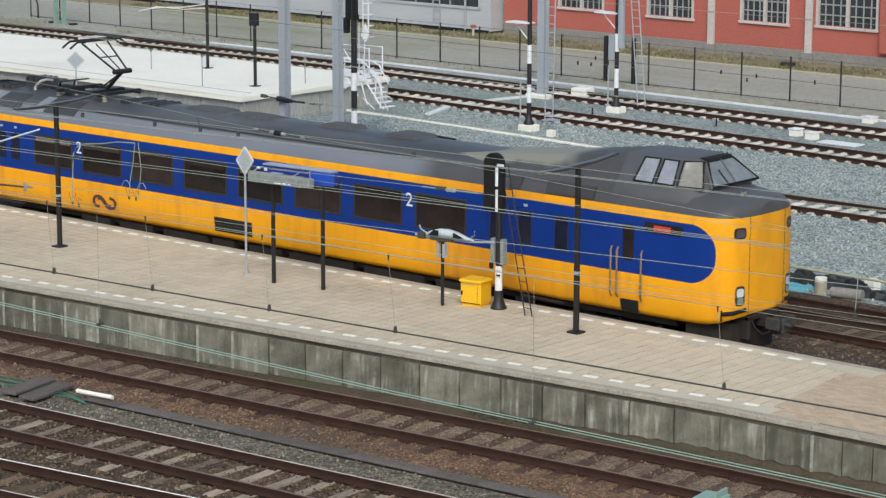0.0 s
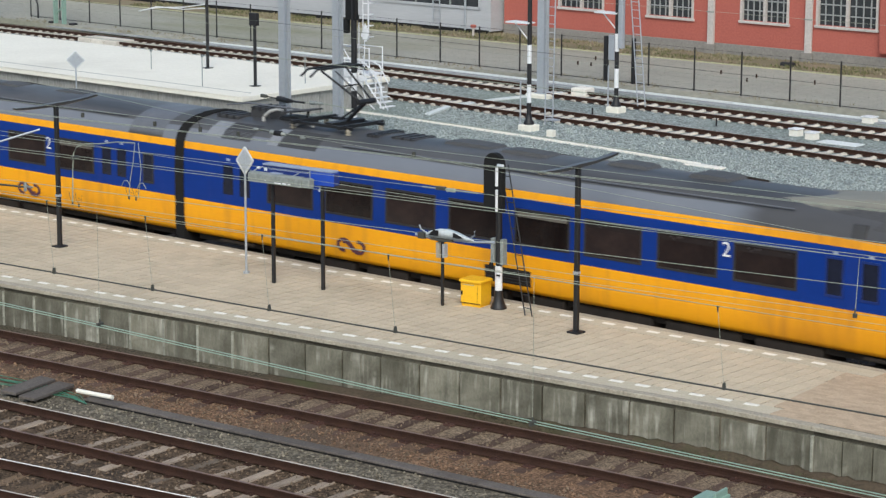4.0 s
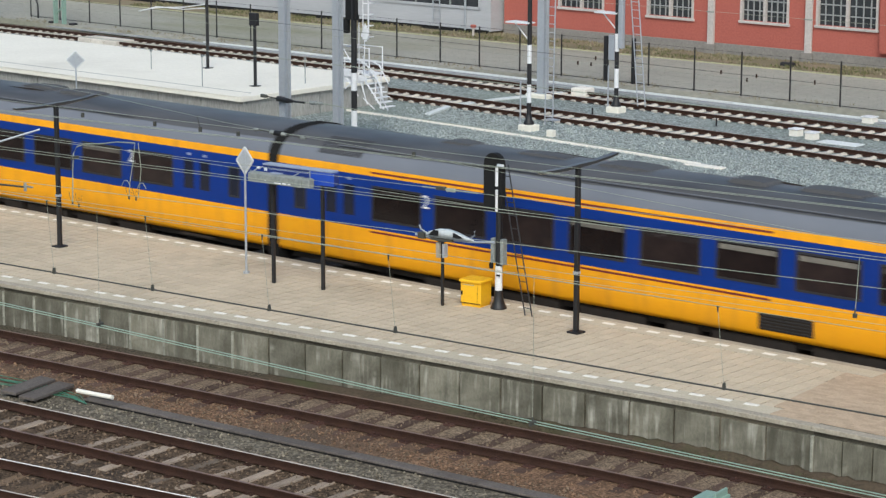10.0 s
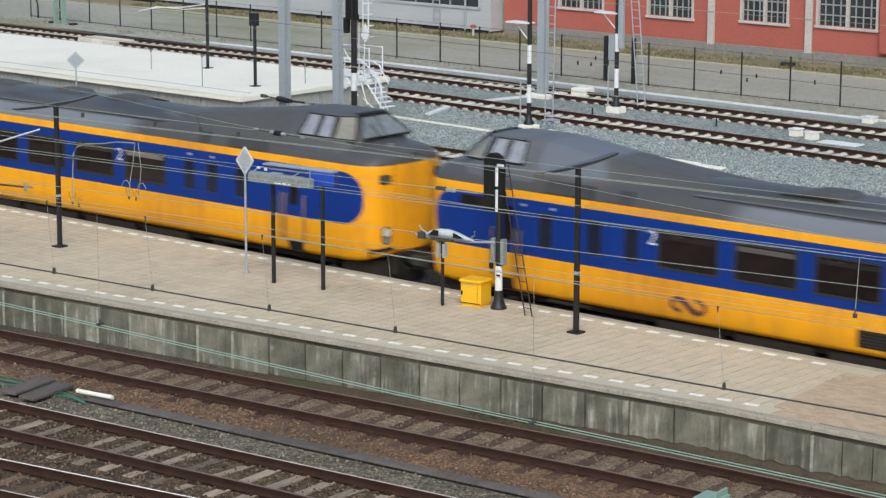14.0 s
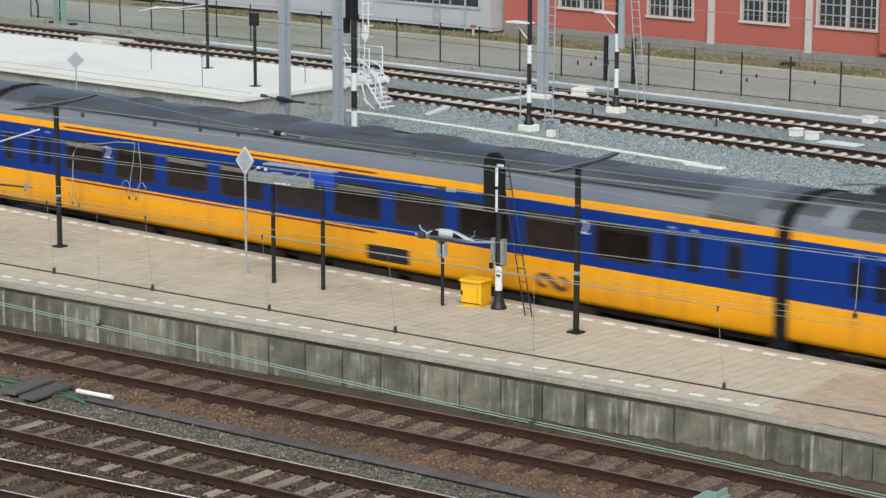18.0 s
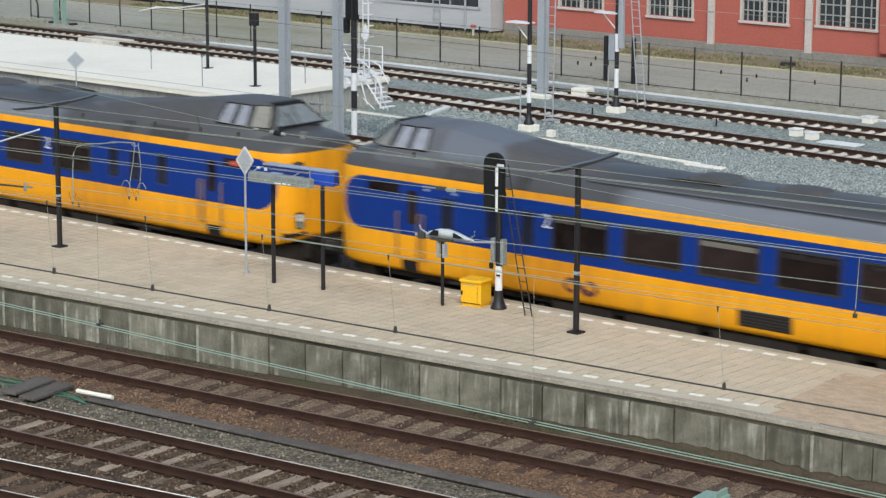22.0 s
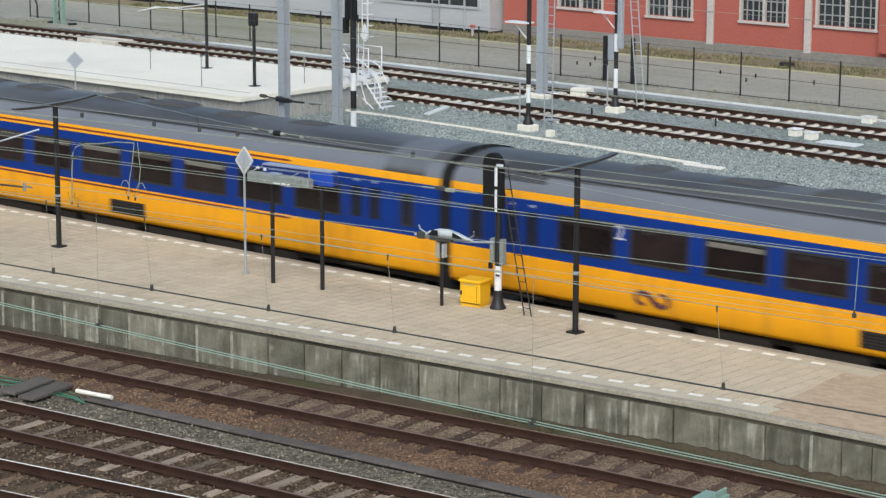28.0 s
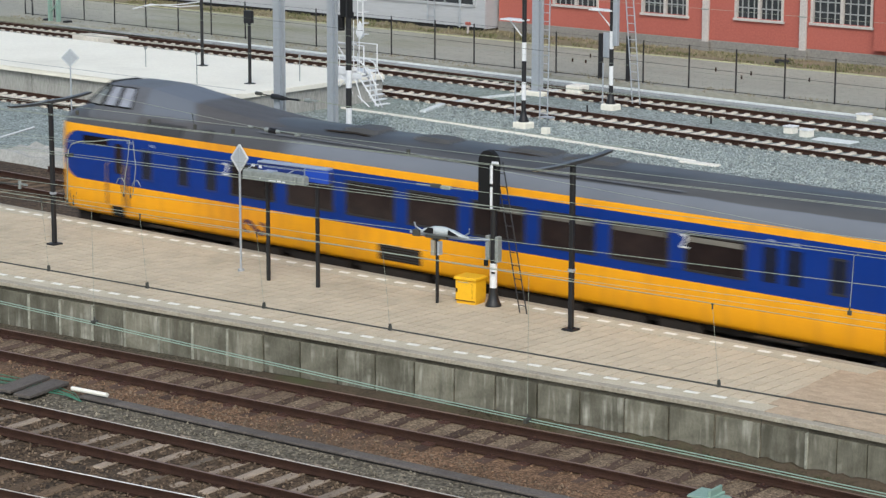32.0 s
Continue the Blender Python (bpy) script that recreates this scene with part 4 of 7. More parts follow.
def end_car():
    rng = random.Random(3)
    car = thing("train_cab_car", "yellow and blue electric railway cab car with raised driver's cab", "train car", "cars of the train")
    rings = [ring(0.14 + 2.426 * k) for k in range(11)]
    s = Shape().loft(rings[:-1] + [ring(*q) for q in NOSE])
    part("body", s, M_LIV_END, car)
    underframe(car, 0.4, 24.6, rng)
    for x in (3.4, 22.0):
        bogie(car, x)
    # raised cab: long rising hump, cab and slanted front
    hump = Shape().loft([cab_ring(x, z, w) for x, z, w in HUMP])
    part("cab_hump", hump, M_DUST, car, "dusty grey hump rising to the cab roof")
    cab = part("driver_cab", Shape().loft([cab_ring(*q) for q in ((22.9, 4.42, 1.0), (23.6, 4.44, 1.0), (24.40, 4.435, 1.0), (24.76, 4.41, 0.98, 0.66), (25.28, 3.74, 0.86))]), M_ROOF, car, "dark grey raised driver's cab")
    part("visor", Shape().box(24.62, 24.86, -0.46, 0.46, 4.375, 4.43, ch=0.02), M_BLACK, cab)

    def cab_face(x, t):
        y0, z0, y1, z1 = 1.12, 3.825, 0.76, 4.395
        return (y0 + (y1 - y0) * t + 0.012, z0 + (z1 - z0) * t)
    for sg in (-1, 1):
        for a, b, c0, d in ((23.33, 23.84, 23.42, 23.84), (23.93, 24.40, 23.94, 24.33)):
            q = []
            for x, t in ((a, 0.08), (b, 0.08), (d, 0.95), (c0, 0.95)):
                y, z = cab_face(x, t)
                q.append((x, sg * y, z))
            vs = q + [(x, y - sg * 0.05, z) for x, y, z in q]
            part("cab_window", Shape().add(vs, [(0, 1, 2, 3), (7, 6, 5, 4), (0, 4, 5, 1), (1, 5, 6, 2), (2, 6, 7, 3), (3, 7, 4, 0)]), M_CABGLASS, cab, "cab side window with reflected sky in its pale colour")
            frame_round(q, sg, cab)
        q = [(24.50, sg * 1.11, 3.86), (25.10, sg * 0.98, 3.86), (24.78, sg * 0.52, 4.36), (24.46, sg * 0.80, 4.37)]
        bent = [[Vector(q[0]).lerp(Vector(q[1]), u / 6).lerp(Vector(q[3]).lerp(Vector(q[2]), u / 6), v / 6) for u in range(7)] for v in range(7)]
        pane = Shape().loft([[p + Vector((0, sg * 0.014, 0)) for p in row] + [p - Vector((0, sg * 0.06, 0)) for p in row[::-1]] for row in bent])
        part("cab_window", pane, M_BEIGEGLASS, cab, "slanted front quarter window")
        frame_round(q, sg, cab)
    q = [(24.82, -0.47, 4.335), (24.82, 0.47, 4.335), (25.25, 0.86, 3.86), (25.25, -0.86, 3.86)]
    vs = [(x + 0.03, y, z + 0.03) for x, y, z in q] + [(x - 0.03, y, z - 0.03) for x, y, z in q]
    part("windscreen", Shape().add(vs, [(0, 1, 2, 3), (7, 6, 5, 4), (0, 4, 5, 1), (1, 5, 6, 2), (2, 6, 7, 3), (3, 7, 4, 0)]), M_SCREEN, cab, "slanted windscreen")
    frame_round([(x + 0.035, y, z + 0.035) for x, y, z in q], 0, cab)
    part("wiper", Shape().tube([(25.3, -0.25, 3.86), (25.06, -0.36, 4.2)], 0.014, 6), M_BLACK, cab)
    part("windscreen_post", Shape().tube([(24.86, 0.0, 4.37), (25.29, 0.0, 3.88)], 0.025, 6), M_ROOF, cab)
    part("horn", Shape().tube([(25.75, -0.45, 3.6), (25.75, -0.45, 3.8), (25.84, -0.45, 3.8)], 0.03, 8), M_BEIGE, car)
    # nose: seam, lamps, coupler
    for sg in (-1, 1):
        def on_nose(u, o):
            """Point at length u along the nose from x = 25, o before the skin."""
            xs, ws = [q[0] for q in NOSE], [1.45 * q[1] for q in NOSE]
            ls = [0.0]
            for i in range(1, len(xs)):
                ls.append(ls[-1] + math.hypot(xs[i] - xs[i - 1], ws[i] - ws[i - 1]))
            p = [np.array((np.interp(v, ls, xs), np.interp(v, ls, ws))) for v in (u - 0.04, u, u + 0.04)]
            d = (p[2] - p[0]) / np.linalg.norm(p[2] - p[0])
            x, y = p[1] + o * np.array((-d[1], d[0]))
            return float(x), sg * float(y)

        def disc(uc, zc, ru, rz, o):
            sq = lambda v: math.copysign(abs(v) ** 0.55, v)
            pts = [(uc + ru * sq(math.cos(a * math.pi / 8)), zc + rz * sq(math.sin(a * math.pi / 8))) for a in range(16)]
            vs = [(*on_nose(u, o), z) for u, z in pts] + [(*on_nose(u, -0.04), z) for u, z in pts]
            return Shape().add(vs, [tuple(range(16)), tuple(range(31, 15, -1))] + [(k, k + 16, (k + 1) % 16 + 16, (k + 1) % 16) for k in range(16)])
        lamp = part("headlamp", disc(1.93, 1.63, 0.135, 0.22, 0.008), M_SEAL, car, "twin headlamp in dark rounded frame")
        part("lens", disc(1.93, 1.70, 0.095, 0.095, 0.022), M_LAMP, lamp, "pale upper lens")
        part("lens", disc(1.93, 1.51, 0.085, 0.075, 0.022), M_LOWLAMP, lamp, "dim greenish lower lens")
        lamp = part("marker_window", disc(1.90, 3.0, 0.165, 0.125, 0.008), M_SEAL, car, "small dark rounded marker window")
        part("lens", disc(1.90, 3.0, 0.125, 0.088, 0.022), M_MARKER, lamp)
        part("nose_seam", Shape().tube([(*on_nose(2.18, 0.0), 1.2), (*on_nose(2.18, 0.0), 3.34)], 0.008, 5), M_SEAL, car)
        part("bumper_slot", Shape().tube([(*on_nose(u, 0.005), z) for u, z in ((1.50, 1.26), (1.75, 1.27), (2.1, 1.31))], 0.05, 6).tube([(*on_nose(1.49, 0.006), 1.10), (*on_nose(1.49, 0.006), 1.34)], 0.02, 5), M_BLACK, car)
    c = part("coupler", Shape().box(25.3, 26.4, -0.11, 0.11, 0.84, 1.04, ch=0.02).box(26.38, 26.62, -0.24, 0.24, 0.74, 1.12, ch=0.05), M_UNDER, car, "dark automatic coupler")
    part("coupler_face", Shape().box(26.62, 26.72, -0.17, 0.17, 0.79, 1.08, ch=0.03).tube([(26.7, -0.08, 0.95), (26.86, -0.08, 0.95)], 0.055, 8, 0.03).tube([(26.7, 0.08, 0.93), (26.76, 0.08, 0.93)], 0.07, 10), M_IRON, c, "grey iron coupler face")
    for sg in (-1, 1):
        part("contact_box", Shape().box(26.36, 26.70, sg * 0.295 - 0.045, sg * 0.295 + 0.045, 0.86, 1.10, ch=0.02), M_IRON, c)
        part("air_hose", Shape().tube([(26.05, sg * 0.45, 1.08), (26.2, sg * 0.47, 0.86), (26.35, sg * 0.42, 0.74), (26.5, sg * 0.3, 0.82)], 0.025, 6), M_BLACK, c)
    part("snow_plough", Shape().loft([[(x, -w, z0), (x, w, z0), (x, w, z1), (x, -w, z1)] for x, w, z0, z1 in ((24.9, 1.22, 0.34, 0.98), (25.5, 1.12, 0.30, 0.98), (25.82, 0.80, 0.28, 0.96), (25.94, 0.5, 0.30, 0.94))], smooth=False), M_UNDER, car, "dark snow plough below the nose")
    part("drawgear_frame", Shape().box(25.7, 26.12, -0.62, -0.5, 0.62, 1.12, ch=0.02).box(25.7, 26.12, 0.5, 0.62, 0.62, 1.12, ch=0.02).box(25.98, 26.12, -0.62, 0.62, 1.04, 1.14, ch=0.02), M_UNDER, car)
    for sg in (-1, 1):
        for k in range(8):
            put_window(WIDE, (4.0 if sg < 0 else 4.45) + 2.0 * k, car, sg)
        door(car, 2.1 if sg < 0 else 2.76, sg)
        if sg > 0:
            put_window(SMALL, 1.38, car, sg)
        for x in ((19.7, 20.55, 21.6) if sg < 0 else (22.37, 20.98, 19.95)):
            put_window(SLIM, x, car, sg)
        door(car, 21.07 if sg < 0 else 21.65, sg, False)
        figure_two(car, 17.03 if sg < 0 else 19.38, sg)
        figure_two(car, 5.1 if sg < 0 else 5.25, sg)
        part("logo", LOGO, None, car, "dark violet railway emblem of bent bands", at=pose(6.08, 0, 0) if sg < 0 else pose(18.4, 0, 0, 0, 0, 180))
        v = part("side_vent", VENTBACK, None, car, "dark louvred side grille", at=pose(11.0, 0, 0) if sg < 0 else pose(13.5, 0, 0, 0, 0, 180))
        part("louvre", LOUVRE, None, v)
        part("destination_display", plate(Shape(), 23.9, 24.9, 2.84, 3.06, 0.01, sg), M_WINDOW, car, "dark destination display")
        part("display_text", plate(Shape(), 24.15, 24.6, 2.89, 3.01, 0.016, sg), M_RED, car, "red text bar")
        d = part("cab_door", seam(seam(Shape(), 23.12, 1.0, 3.1, sg), 23.82, 1.0, 3.1, sg), M_SEAL, car, "driver's door with handrails")
        part("pane", plate(Shape(), 23.32, 23.62, 2.15, 2.95, 0.008, sg, 0.05), M_WINDOW, d)
        for x in (23.05, 23.22, 23.88):
            part("handrail", Shape().tube([(x, sg * 1.47, 1.3), (x, sg * 1.53, 1.36), (x, sg * 1.53, 2.36), (x, sg * 1.47, 2.42)], 0.022, 6), M_GRIP, d)
        part("step_recess", plate(Shape(), 23.3, 23.76, 1.0, 1.27, 0.06, sg), M_BLACK, d)
    roof_gear(car, 7.5, 16.5, rng, 4)
    for x0, x1 in ((20.03, 20.35), (21.1, 22.45)):
        for sg in (-1, 1):
            q = [(x0, sg * 1.415, 3.37), (x1, sg * 1.415, 3.37), (x1, sg * 1.325, 3.64), (x0, sg * 1.325, 3.64)]
            vs = q + [(x, y - sg * 0.08, z) for x, y, z in q]
            part("roof_hatch", Shape().add(vs, [(0, 1, 2, 3), (7, 6, 5, 4), (0, 4, 5, 1), (1, 5, 6, 2), (2, 6, 7, 3), (3, 7, 4, 0)]), M_HATCH, car, "dark roof hatch")
    return car


def pantograph(car):
    """Folded-arm current collector with its roof gear."""
    p = part("pantograph", Shape().box(3.2, 5.3, -0.62, -0.54, 4.02, 4.09).box(3.2, 5.3, 0.54, 0.62, 4.02, 4.09).box(3.4, 3.5, -0.8, 0.8, 4.03, 4.12).box(4.4, 4.65, -0.6, 0.6, 4.03, 4.14).box(5.0, 5.1, -0.8, 0.8, 4.03, 4.12), M_DARKSTEEL, car, "raised single-arm pantograph")
    z0 = 4.1
    part("lower_arm", Shape().tube([(4.55, 0, z0), (5.25, 0, 4.68)], 0.06, 8).tube([(4.2, 0.1, z0), (5.15, 0.1, 4.66)], 0.025, 6), M_DARKSTEEL, p)
    part("knee", Shape().tube([(5.25, -0.3, 4.68), (5.25, 0.3, 4.68)], 0.07, 8), M_DARKSTEEL, p)
    part("upper_arm", Shape().tube([(5.25, -0.2, 4.68), (4.15, -0.45, 5.38)], 0.028, 6).tube([(5.25, 0.2, 4.68), (4.15, 0.45, 5.38)], 0.028, 6).tube([(4.7, -0.32, 5.03), (4.7, 0.32, 5.03)], 0.02, 6).tube([(5.2, 0, 4.7), (4.2, 0, 5.34)], 0.018, 6), M_DARKSTEEL, p)
    part("contact_head", Shape().tube([(3.98, -1.0, 5.30), (3.98, -0.75, 5.45), (3.98, 0.75, 5.45), (3.98, 1.0, 5.30)], 0.03, 6).tube([(4.3, -1.0, 5.30), (4.3, -0.75, 5.45), (4.3, 0.75, 5.45), (4.3, 1.0, 5.30)], 0.03, 6).box(3.98, 4.3, -0.5, -0.45, 5.40, 5.44).box(3.98, 4.3, 0.45, 0.5, 5.40, 5.44), M_DARKSTEEL, p)
    for x in (3.3, 5.2):
        for y in (-0.6, 0.6):
            rings = [[(x + r * math.cos(a * math.pi / 4), y + r * math.sin(a * math.pi / 4), z) for a in range(8)] for z, r in ((3.86, 0.05), (3.89, 0.05), (3.90, 0.078), (3.925, 0.078), (3.935, 0.05), (3.965, 0.05), (3.975, 0.078), (4.0, 0.078), (4.01, 0.045), (4.04, 0.045))]
            part("insulator", Shape().loft(rings, smooth=False), M_BEIGE, p)
    for a, b, c0, d, z0, z1 in ((0.45, 1.25, -0.55, 0.1, 3.86, 3.99), (1.28, 1.98, -0.12, 0.52, 3.90, 4.20), (5.7, 6.1, -0.5, 0.5, 3.86, 3.965), (6.4, 7.2, -0.4, 0.4, 3.86, 3.965)):
        q = part("roof_equipment", Shape().box(a, b, c0, d, z0, z1, ch=0.02), M_HATCH, car, "dark roof equipment box")
        for k in range(3):
            x = a + (b - a) * (k + 0.5) / 3
            part("rib", Shape().box(x - 0.03, x + 0.03, c0 - 0.015, d + 0.015, z1 - 0.08, z1 + 0.02), M_DARKSTEEL, q)
    q = part("switch_gear", Shape().box(2.3, 3.2, -0.1, 0.45, 3.88, 4.05, ch=0.03), M_DARKSTEEL, car, "dark switch gear with a raised slanted lid")
    part("lid", Shape().box(0.0, 0.92, -0.15, 0.5, 0.0, 0.04, pose(2.38, 0, 4.12, 0, -8, 0), ch=0.01), M_HATCH, q)
    part("lid_stay", Shape().tube([(2.5, 0.1, 4.04), (2.55, 0.1, 4.15)], 0.03, 6).tube([(3.1, 0.1, 4.04), (3.15, 0.1, 4.22)], 0.03, 6), M_DARKSTEEL, q)
    part("pale_cable", Shape().tube([(2.02, -0.38, 3.92), (2.06, -0.36, 4.06), (2.16, -0.3, 4.17), (2.32, -0.2, 4.23), (2.46, -0.1, 4.20)], 0.04, 8), M_BEIGEPAINT, car, "pale bent roof cable")
    for x, y in ((2.02, -0.38), (3.25, -0.40), (3.75, -0.36)):
        part("white_insulator", Shape().tube([(x, y, 3.86), (x, y, 3.96), (x, y, 4.03)], 0.06, 8, 0.035), M_BEIGEPAINT, car)
    flank_grille(car, 1.42, 2.44, True)
    flank_grille(car, 3.44, 4.74, False)
    part("busbar", Shape().tube([(0.6, -0.3, 4.2), (1.4, -0.3, 4.32), (3.2, -0.2, 4.3)], 0.025, 6), M_PANEL, car)
    part("roof_panel", Shape().loft([ring(0.85, 1, 3.36, 1, 0.004)[7:10], ring(1.40, 1, 3.36, 1, 0.004)[7:10]], cap=False, smooth=False), M_PANELPALE, car, "paler roof panel")
    part("roof_panel", Shape().loft([ring(3.06, 1, 3.36, 1, 0.004)[7:10], ring(3.43, 1, 3.36, 1, 0.004)[7:10]], cap=False, smooth=False), M_PANELPALE, car, "paler roof panel")


END, MID = 26.9, 26.3
rear = end_car()
front = copy_thing(rear, Matrix.Identity(4))
pantograph(front)
bellows(front)
middle = mid_car()
rear["label"] = "yellow and blue electric railway cab car running backwards"
cars = []          # car, offset along the train, turn
offset = 0.0
first = True
for n_mid in (1, 1, 2):
    cars.append((front if first else copy_thing(front, Matrix.Identity(4)), offset, 0))
    for k in range(n_mid):
        offset -= MID
        cars.append((middle if first and k == 0 else copy_thing(middle, Matrix.Identity(4)), offset, 0))
    cars.append((rear if first else copy_thing(rear, Matrix.Identity(4)), offset, 180))
    offset -= 2 * END
    first = False
for z in (3.235, 1.80):
    part("class_stripe", plate(Shape(), 14.75, 21.2, z - 0.022, z + 0.022, 0.006), M_STRIPE, cars[8][0], "thin dark red class stripe")

# the two middle cars of the last unit carry their marks elsewhere; the first of them has no class stripes
for ch in list(cars[7][0].children) + list(cars[8][0].children):
    if ch.matrix_basis[0][0] < 0:
        continue
    second = ch.parent == cars[8][0]
    if ch.name.startswith("logo"):
        ch.matrix_basis = pose(6.5 if second else 6.0, 0, 0)
    if ch.name.startswith("side_vent") and not second:
        ch.matrix_basis = pose(11.92, 0, 0)
    if ch.name.startswith("class_stripe") and not second:
        bpy.data.objects.remove(ch)
# cars running backwards get a paler, bluer hump and cab roof
turned_roof = {"cab_hump": M_PALEHUMP, "driver_cab": M_PALECAB}
turned_mesh = {}
for ch in rear.children:
    if ch.name.split(".")[0] in turned_roof:
        kind = ch.name.split(".")[0]
        turned_mesh[kind] = ch.data.copy()
        turned_mesh[kind].materials[0] = turned_roof[kind]
plain_hump = [ch for ch in front.children if ch.name.startswith("cab_hump")][0].data.copy()
plain_hump.materials[0] = M_GREYHUMP
for car, _, turn in cars:
    if not turn and car is not front:
        for ch in car.children:
            if ch.name.startswith("cab_hump"):
                ch.data = plain_hump
                tagged(ch, "dark grey hump rising to the cab roof")
    if turn:
        for ch in car.children:
            if ch.name.split(".")[0] in turned_roof:
                ch.data = turned_mesh[ch.name.split(".")[0]]
                tagged(ch, "pale grey cab roof")
        for ch in [c for c in car.children if c.name.startswith("display_text")]:
            bpy.data.objects.remove(ch)


def run(t):
    """Where the first gangway stands at t seconds: a pull away from the platform up to 9.8 m/s."""
    u = t / 16 - 1
    return float(np.polynomial.chebyshev.chebval(u, RUN)) + 0.055 * math.exp(-t / 0.35) - 0.025 * math.exp(-((t - 1) / 0.8) ** 2) + 0.18 * math.exp((t - 32) / 0.35) + 0.07 * math.exp(-((t - 16.8) / 0.6) ** 2)
# ---- things on the near platform ----


def lamp_post(x, y, name="platform_lamp"):
    t = thing(name, "dark platform lamp post with two slender upswept arms", "lamp post", "platform lamps", at=pose(x, y, PZ))
    part("base_plate", Shape().box(-0.15, 0.15, -0.15, 0.15, 0.0, 0.04, ch=0.012), M_DARKSTEEL, t)
    part("pole", Shape().box(-0.052, 0.052, -0.052, 0.052, 0.04, 3.62, ch=0.012), M_DARKSTEEL, t)
    # added band in place of a pale patch on the pole
    part("clamp_band", Shape().box(-0.06, 0.06, -0.06, 0.06, 1.29, 1.35), M_STEEL, t)
    for sg in (-1, 1):
        a = part("arm", Shape().loft([[(-0.075, sg * u, z + sg * u * 0.04), (0.075, sg * u, z + sg * u * 0.04), (0.075, sg * u, z + h + sg * u * 0.04), (-0.075, sg * u, z + h + sg * u * 0.04)] for u, z, h in ((0.0, 3.60, 0.08), (0.5, 3.61, 0.06), (0.95, 3.64, 0.05), (1.31, 3.68, 0.04))], smooth=False), M_ARM, t)
        part("diffuser", Shape().loft([[(-0.05, sg * u, z + sg * u * 0.04), (0.05, sg * u, z + sg * u * 0.04), (0.05, sg * u, z + 0.02 + sg * u * 0.04), (-0.05, sg * u, z + 0.02 + sg * u * 0.04)] for u, z in ((0.3, 3.592), (1.0, 3.626), (1.3, 3.66))], smooth=False), M_BEIGE, a)
    return t


lamp_post(-46.39, 38.43)
lamp_post(-30.78, 39.65)

# train indicator on two posts
t = thing("departure_sign", "blue departure sign with grey casing on two dark posts", "sign", at=pose(-38.55, 39.05, PZ, 0, 0, 5))
for dx, dy in ((-0.71, -0.04), (0.71, 0.05)):
    part("post", Shape().box(dx - 0.04, dx + 0.04, dy - 0.04, dy + 0.04, 0.0, 2.50, ch=0.01), M_DARKSTEEL, t)
s = part("sign_box", Shape().box(-1.0, 1.15, -0.06, 0.14, 2.50, 2.80, ch=0.02), M_SIGNDEEP, t, "deep blue sign box")
part("hood", Shape().box(-0.98, 1.10, -0.09, 0.17, 2.80, 2.835, ch=0.01), M_HOOD, s, "pale blue-grey hood")
part("end_plate", Shape().box(0.47, 1.15, -0.10, -0.06, 2.49, 2.79, ch=0.012), M_SIGNBLUE, s, "bright blue plate")
part("plate_edge", Shape().box(0.445, 0.467, -0.11, -0.06, 2.47, 2.79), M_HOOD, s)
part("text_bar", Shape().box(-0.95, -0.86, -0.066, -0.06, 2.66, 2.74), M_WHITE, s)
part("text_bar", Shape().box(-0.80, -0.12, -0.066, -0.06, 2.708, 2.722), M_HOOD, s)
part("text_bar", Shape().box(-0.10, 0.40, -0.066, -0.06, 2.712, 2.724), M_HOOD, s)
c = part("casing", Shape().box(-1.17, 0.44, -0.42, -0.18, 2.44, 2.66, ch=0.03), M_SIGNGREY, t, "weathered grey casing")
part("casing_end", Shape().box(0.444, 0.68, -0.41, -0.19, 2.45, 2.655, ch=0.03), M_SIGNGREY, t)
for x0, x1, z in ((-0.35, -0.14, 2.455), (-0.10, 0.02, 2.465), (0.06, 0.14, 2.46), (-0.63, -0.60, 2.49)):
    part("label_plate", Shape().box(x0, x1, -0.427, -0.42, z, z + 0.035), M_WHITE, c)
part("stiffener", Shape().box(-0.55, -0.25, -0.40, -0.2, 2.66, 2.69, ch=0.01), M_HOOD, c)
part("lamp_knob", Shape().tube([(-1.12, -0.10, 2.72), (-1.06, -0.10, 2.72)], 0.035, 10), M_WHITE, t, "small white knob")
part("bracket", Shape().tube([(-1.1, -0.3, 2.66), (-1.1, -0.1, 2.71), (-0.98, 0.0, 2.75)], 0.014, 6), M_STEEL, t)
part("bracket", Shape().tube([(0.1, -0.3, 2.655), (0.1, -0.05, 2.7)], 0.014, 6), M_STEEL, t)

